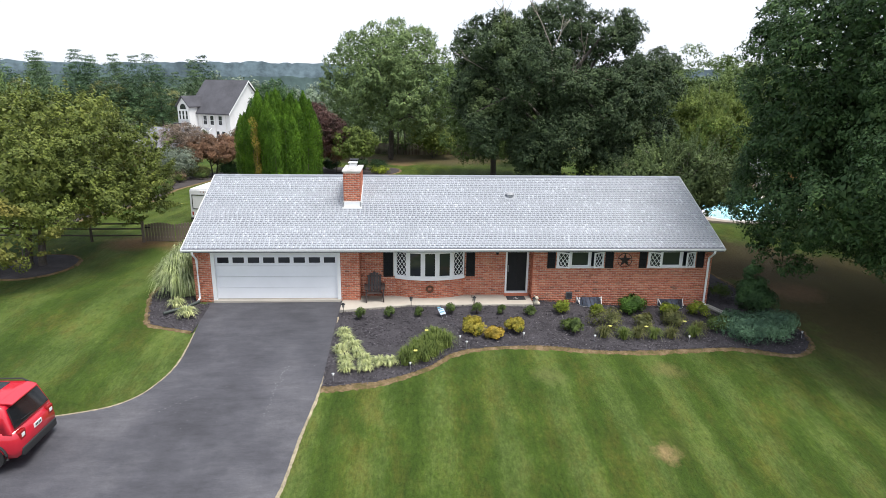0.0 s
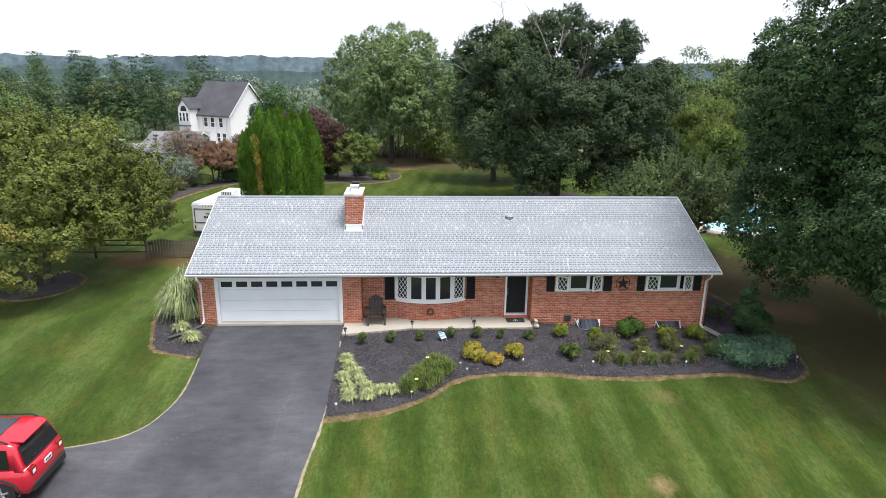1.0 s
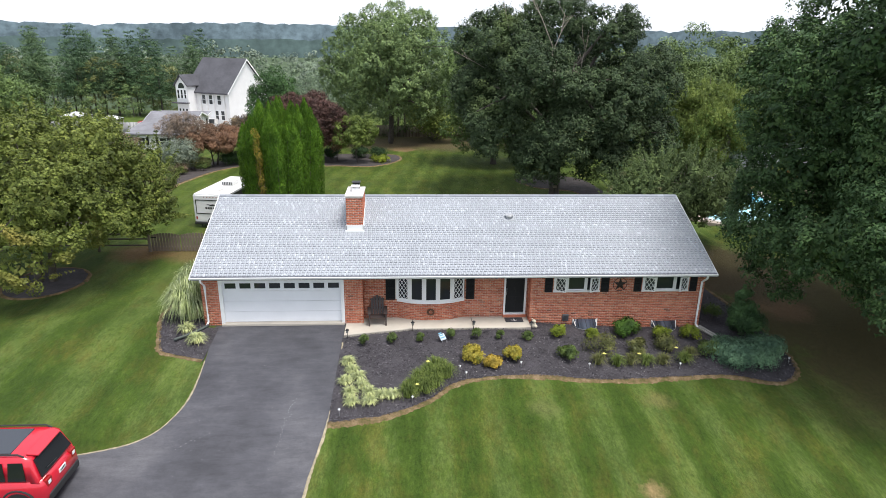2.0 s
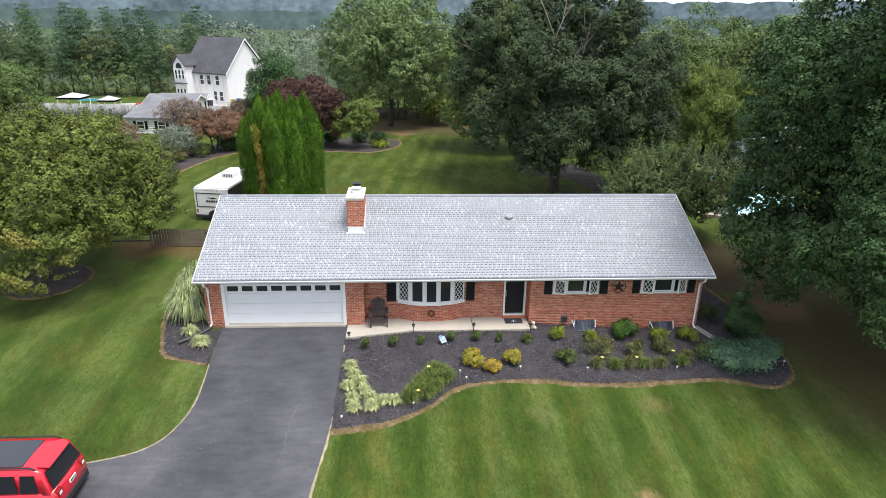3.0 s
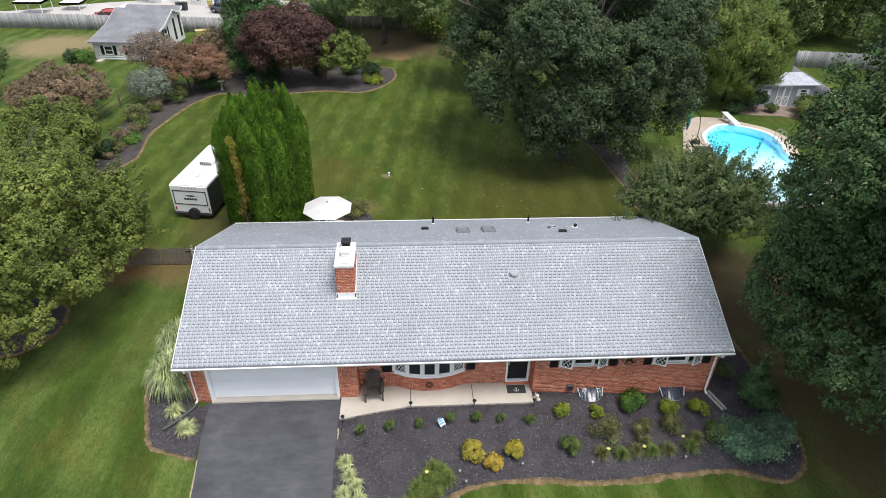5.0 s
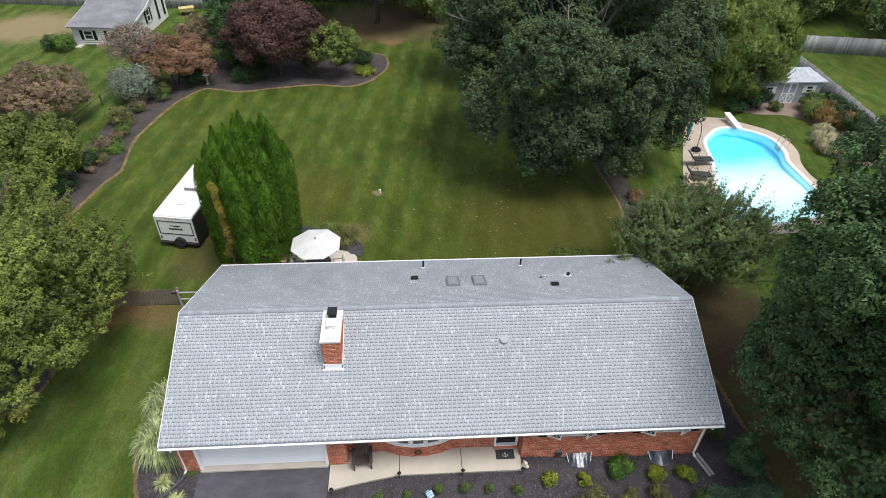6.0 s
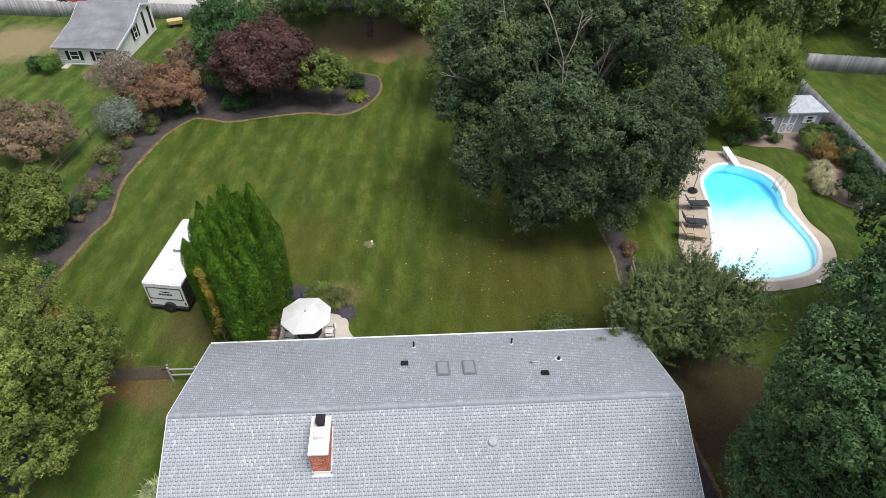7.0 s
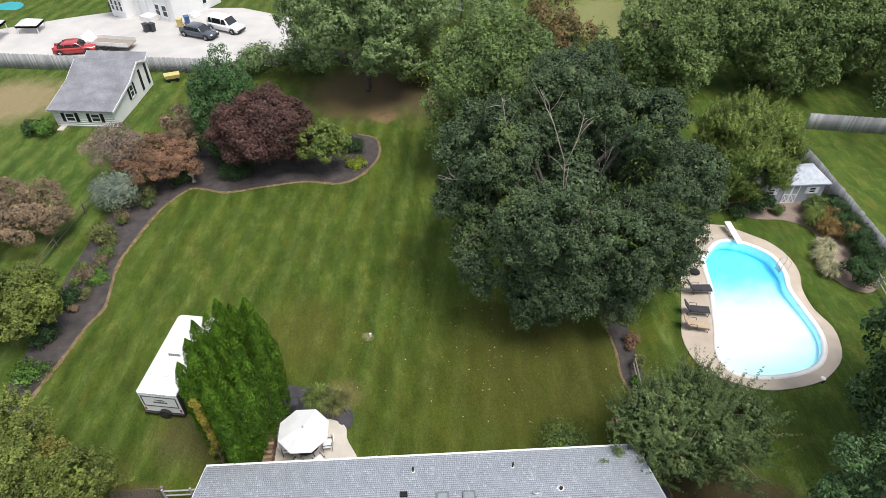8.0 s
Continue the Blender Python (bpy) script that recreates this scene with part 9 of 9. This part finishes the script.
for k, (x, y) in enumerate(((7.15, -2.95), (7.9, -2.98), (8.5, -2.8), (9.1, -2.85), (9.75, -2.8), (10.65, -2.7), (11.0, -2.35))):
    tuft("daylily", x, y, 160, 0.5, 0.42, 0.02, DAYLILY if k % 2 else TIRED, "loose daylily clump with fading blades", "daylilies along the bed rim", 0.1, 60 + k, category="perennial")
for k, (x, y) in enumerate(((-2.3, -3.0), (-2.12, -3.55), (-1.85, -3.95), (-2.3, -4.2), (-1.72, -4.45), (-1.45, -4.85), (-2.1, -4.85), (-2.0, -5.35), (-1.4, -5.3), (-0.98, -5.0), (-0.62, -5.02))):
    tuft("variegated_grass", x, y, 170, 0.34, 0.31, 0.034, VARIEGATED, "low tuft of cream-striped variegated grass", "variegated tufts beside the asphalt", 0.12, 80 + k)
for k, (x, y) in enumerate(((-0.1, -5.0), (0.05, -4.75), (0.3, -4.6), (0.55, -4.35), (0.8, -4.1), (0.55, -4.75), (0.85, -4.45), (1.0, -4.0), (0.3, -4.25), (0.65, -3.9), (1.1, -3.65), (0.85, -3.5), (1.3, -3.9))):
    tuft("daylily", x, y, 190, 0.62, 0.42, 0.022, DAYLILY, "dense green daylily clump", "daylily drift in the bed", 0.14, 100 + k, category="perennial")
for x, y, z in ((0.2, -5.05, 0.5), (8.75, -2.85, 0.45), (7.35, -2.95, 0.45), (10.35, -2.5, 0.5), (0.6, -3.85, 0.6)):
    fl = thing("daylily_bloom", (x, y, ground_z(x, y) + 0.04), "single pale yellow daylily bloom on a stalk", "flower", "yellow blooms")
    bm = B()
    rod(bm, (0, 0, 0), (0.02, 0, z), 0.006, n=5)
    part("stalk", bm, DAYLILY, fl)
    bm = B()
    for k in range(6):
        a = k * math.pi / 3
        prism(bm, [(0.02, 0, z), (0.02 + 0.05 * math.cos(a - 0.4), 0.05 * math.sin(a - 0.4), z + 0.03), (0.02 + 0.085 * math.cos(a), 0.085 * math.sin(a), z + 0.03), (0.02 + 0.05 * math.cos(a + 0.4), 0.05 * math.sin(a + 0.4), z + 0.03)], (0, 0, 0.006))
    part("petals", bm, plain("yellow_petals", (0.75, 0.70, 0.20), 0.7, 0, 0.1, 20), fl)
# the corner of the bed
bush("juniper", 13.0, -2.6, 0.95, 0.62, JUNIPER, "spreading blue-green juniper at the end of the bed", 15000, 0.07, 120, n=44, rag=0.25, slim=0.35, rx=1.25)
bush("juniper", 14.25, -2.1, 0.72, 0.6, JUNIPER, "spreading blue-green juniper at the end of the bed", 9000, 0.07, 121, n=34, rag=0.25, slim=0.35)
bush("upright_evergreen", 14.0, -0.7, 0.72, 1.5, GREEN_SHADE, "upright dark green evergreen shrub", 12000, 0.075, 122, n=44, rag=0.25, low=-0.8)
bush("upright_evergreen", 13.9, -0.5, 0.36, 2.15, GREEN_SHADE, "pointed leader of a dark green evergreen shrub", 4500, 0.075, 125, n=26, rag=0.3, low=-0.8)
bush("green_shrub", 11.85, -2.2, 0.45, 0.6, BOX_GREEN, "small olive-green shrub in black mulch", 1800, 0.06, 123)
bush("green_shrub", 13.35, 0.7, 0.42, 0.7, BOX_GREEN, "small shaded shrub beside the house", 1500, 0.06, 124)
# tall striped grass beside the garage
tuft("maiden_grass", -9.25, 0.9, 1500, 1.7, 1.05, 0.034, MAIDEN, "tall fountain of cream-striped grass beside the garage", "striped grasses by the garage", 0.5, 130, 0.84)
tuft("maiden_grass", -9.35, 2.6, 1500, 1.85, 1.05, 0.034, MAIDEN, "tall fountain of cream-striped grass beside the garage", "striped grasses by the garage", 0.5, 131, 0.84)
tuft("variegated_grass", -9.0, -0.55, 170, 0.42, 0.42, 0.03, VARIEGATED, "low tuft of cream-striped variegated grass", "variegated tufts by the hose", 0.12, 132)
tuft("variegated_grass", -8.35, -1.35, 190, 0.45, 0.48, 0.03, VARIEGATED, "low tuft of cream-striped variegated grass", "variegated tufts by the hose", 0.12, 133)
# behind the house
tuft("patio_grass", -3.0, 14.6, 620, 0.8, 0.8, 0.03, TIRED, "yellowing grass clump behind the patio", "", 0.5, 140)
tuft("patio_grass", -3.9, 15.0, 620, 0.75, 0.8, 0.03, DAYLILY, "yellowing grass clump behind the patio", "", 0.5, 141)
bush("clipped_shrub", 9.6, 11.3, 1.5, 0.9, BOX_GREEN, "broad low clipped shrub behind the house", 7000, 0.08, 142, n=30, rag=0.05)
bush("dark_ball_shrub", 29.8, 31.3, 1.05, 1.7, DARK_SHRUB, "dark round clipped evergreen near the shed", 4500, 0.12, 150, rag=0.05)
bush("dark_ball_shrub", 32.9, 23.0, 1.15, 1.9, DARK_SHRUB, "dark round clipped evergreen near the pool", 5200, 0.12, 151, rag=0.05)
bush("green_ball_shrub", 34.2, 31.0, 1.0, 1.4, BOX_GREEN, "rounded green shrub in front of the shed", 3600, 0.12, 152, rag=0.08)
bush("green_ball_shrub", 31.3, 31.2, 0.6, 0.7, BOX_GREEN, "small green shrub in front of the shed", 1500, 0.1, 153)
bush("green_ball_shrub", 27.8, 31.0, 0.8, 0.9, DARK_SHRUB, "low dark shrub near the pool deck", 2200, 0.1, 154)
for k, (x, y) in enumerate(((35.55, 30.8), (35.5, 29.0), (35.4, 27.2), (35.2, 25.4), (34.9, 23.8))):
    bush("hedge_shrub", x, y, 1.15, 1.6, DARK_SHRUB, "dense green hedge shrub along the board fence", 3600, 0.13, 160 + k, "hedge along the fence", rag=0.1)
for x, y in ((31.8, 25.2), (32.6, 26.4), (31.6, 24.0)):
    tuft("plume_grass", x, y, 600, 1.1, 0.85, 0.04, PAMPAS, "pale cream plume grass near the pool", "plume grasses", 0.35, 170)
for x, y in ((33.8, 28.4), (35.0, 27.6), (34.6, 29.6), (33.4, 29.6)):
    tuft("russet_grass", x, y, 500, 1.6, 0.9, 0.05, RUST_GRASS if x > 33.6 else DAYLILY, "tall russet and green grass near the pool", "russet grasses", 0.35, 171)
# border along the back lawn
for k, (x, y, q, h, mat, lab) in enumerate((
        (-21.2, 23.7, 0.95, 0.9, DARK_SHRUB, "low leafy green perennial in the border"), (-20.2, 26.1, 1.0, 0.5, GREEN_BUSH, "low leafy green perennial in the border"),
        (-21.2, 30.2, 1.0, 1.2, TIRED, "loose olive shrub in the border"), (-21.2, 34.2, 1.9, 2.7, BLUEGREEN, "grey-green leafy shrub in the border"),
        (-19.6, 35.6, 0.9, 1.0, TIRED, "low yellow-green shrub in the border"), (-17.6, 37.8, 1.3, 1.3, DARK_SHRUB, "low dark evergreen in the border"),
        (-13.2, 38.6, 1.6, 1.2, DARK_SHRUB, "low dark spreading evergreen in the border"), (-8.2, 41.8, 1.1, 1.2, DARK_SHRUB, "dark round shrub in the island bed"),
        (-5.0, 42.6, 1.1, 1.2, DARK_SHRUB, "dark round shrub in the island bed"), (-3.4, 42.2, 1.0, 1.1, DARK_SHRUB, "dark round shrub in the island bed"),
        (-3.0, 39.4, 0.9, 0.7, LIME, "low bright green plant in the island bed"), (-21.0, 17.5, 1.0, 0.8, GREEN_BUSH, "low leafy green plant in the border"),
        (-21.6, 20.4, 1.0, 1.1, DARK_SHRUB, "dark leafy shrub in the border"), (-31.9, 46.0, 1.0, 1.4, GREEN_BUSH, "green shrub beside the outbuilding"), (-33.2, 46.3, 0.9, 1.2, DARK_SHRUB, "dark shrub beside the outbuilding"))):
    bush("border_shrub", x, y, q, h, mat, lab, int(1800 * q * h) + 600, 0.12, 200 + k, "", n=20, rag=0.2)
r_b = np.random.default_rng(66)
for k in range(22):
    y = 22.5 + 14.5 * (k + 0.6 * r_b.random()) / 22
    x = -21.9 + 1.9 * r_b.random() + (1.2 if y > 34 else 0.0)
    q = 0.35 + 0.4 * r_b.random()
    mat = (TIRED, DAYLILY, GREEN_BUSH, TAN_LEAF, BOX_GREEN)[r_b.integers(5)]
    bush("border_perennial", x, y, q, q * (0.9 + 0.8 * r_b.random()), mat, "loose fading perennial in the border", 900, 0.09, 300 + k, "perennials along the border", n=14, rag=0.35, slim=0.4, category="perennial")
for k, (x, y, q) in enumerate(((14.9, 15.0, 0.5), (15.3, 16.6, 0.45), (15.4, 18.2, 0.5), (15.3, 13.6, 0.4))):
    bush("border_shrub", x, y, q, q * 1.5, (GREEN_BUSH, TIRED, RUSSET, DAYLILY)[k], "small loose shrub in the bed under the maple", 1100, 0.09, 330 + k, "shrubs under the maple", n=14, rag=0.3)
for x, y, q in ((-14.5, 58.5, 2.0), (-11.0, 57.6, 2.2), (-8.5, 58.8, 1.8), (8.5, 57.0, 2.2), (12.5, 56, 2.4), (3.6, 58.4, 1.9)):
    bush("woodland_shrub", x, y, q, q * 1.7, WOODS, "loose green shrub along the back fence", 3200, 0.22, 230, "shrubs along the back fence", n=24, rag=0.25)
bush("understory_tree", 3.2, 56.0, 3.2, 5.2, WILLOW, "yellow-green understory tree with drooping layers", 7000, 0.24, 240, n=40, rag=0.25, low=-0.6)


def mulch_chips():
    r = np.random.default_rng(9)
    pts = []
    poly = BED_FRONT + [(12.45, 3.0), (12.45, 0.0), (5.05, 0.0), (5.0, -0.62), (0.1, -0.62), (-1.1, -0.82), (-2.62, -1.12)]
    c = np.column_stack([r.uniform(-2.7, 15.3, 80000), r.uniform(-6.4, 3.0, 80000)])
    c = c[inside(c[:, 0], c[:, 1], poly)]
    d = np.column_stack([r.uniform(-10.4, -7.7, 9000), r.uniform(-2.6, 4.2, 9000)])
    c = np.concatenate([c, d[inside(d[:, 0], d[:, 1], SIDE_BED + [(-7.8, -0.3), (-8.45, -0.2)])]])
    n = len(c)
    z = gz(c[:, 0], c[:, 1]) + 0.075
    a = unit(r.normal(size=(n, 3)) * np.array([1, 1, 0.3]))
    b = unit(np.cross(a, r.normal(size=(n, 3)) * np.array([0.4, 0.4, 1])))
    s = (0.012 + 0.026 * r.random(n))[:, None]
    p = np.column_stack([c, z])
    v = np.stack([p - a * s - b * s * 0.35, p + a * s - b * s * 0.3, p + a * s * 0.9 + b * s * 0.35, p - a * s * 0.8 + b * s * 0.3], 1).reshape(-1, 3)
    tagged(part("mulch_chips", np_mesh("mulch_chips", v, np.arange(4 * n).reshape(-1, 4)), CHIPS), "loose black and grey bark chips over the bed", "mulch", "", "stuff")


mulch_chips()


def chalk_marks():
    """Pale scuffs and crumbs on the asphalt."""
    r = np.random.default_rng(13)
    lo, hi = [], []
    for k in range(70):
        if k < 26:
            u = k / 26
            x, y = -4.0 + 0.05 * r.normal() - 0.15 * u, -5.0 - 2.6 * u
        elif k < 34:
            x, y = -7.2 + (k - 26) * 0.12, -7.2 + (k - 26) * 0.09 + 0.05 * r.normal()
        else:
            x, y = r.uniform(-7.2, -3.0), r.uniform(-9.5, -2.5)
        z = ground_z(x, y) + 0.026
        w, d = 0.01 + 0.02 * r.random(), 0.015 + 0.035 * r.random()
        if k > 33:
            w, d = w * 0.5, d * 0.5
        lo.append((x, y, z - 0.004)), hi.append((x + w, y + d, z + 0.003))
    tagged(part("asphalt_scuffs", np_mesh("asphalt_scuffs", *boxes(lo, hi)), plain("pale_scuff", (0.30, 0.30, 0.31), 0.9)), "pale scuffs and crumbs on the asphalt", "marks", "", "stuff")


chalk_marks()


def fallen_leaves():
    """Pale dry leaves lying on the turf round the big maple."""
    r = np.random.default_rng(31)
    n = 230
    x, y = 6.5 + 5.2 * r.normal(size=n), 20.5 + 5.0 * r.normal(size=n)
    ok = (y > 11.0) & (y < 34) & (x < 13.6) & (x > -3)
    x, y = x[ok], y[ok]
    a = r.random(len(x)) * 6.28
    s = 0.03 + 0.05 * r.random(len(x))
    c = np.stack([x, y, gz(x, y) + 0.035], 1)
    u, w = np.stack([np.cos(a), np.sin(a), 0.15 * r.normal(size=len(x))], 1) * s[:, None], np.stack([-np.sin(a), np.cos(a), 0.15 * r.normal(size=len(x))], 1) * (s * 0.6)[:, None]
    v = np.stack([c - u, c + w, c + u, c - w], 1).reshape(-1, 3)
    mat = island("dry_leaves", [(0.0, (0.22, 0.15, 0.06)), (0.6, (0.28, 0.21, 0.11)), (1.0, (0.45, 0.40, 0.28))], 0.9, 0)
    tagged(part("fallen_leaves", np_mesh("fallen_leaves", v, np.arange(len(v)).reshape(-1, 4)), mat), "scattered dry leaves on the back lawn", "leaves", "", "stuff")


fallen_leaves()
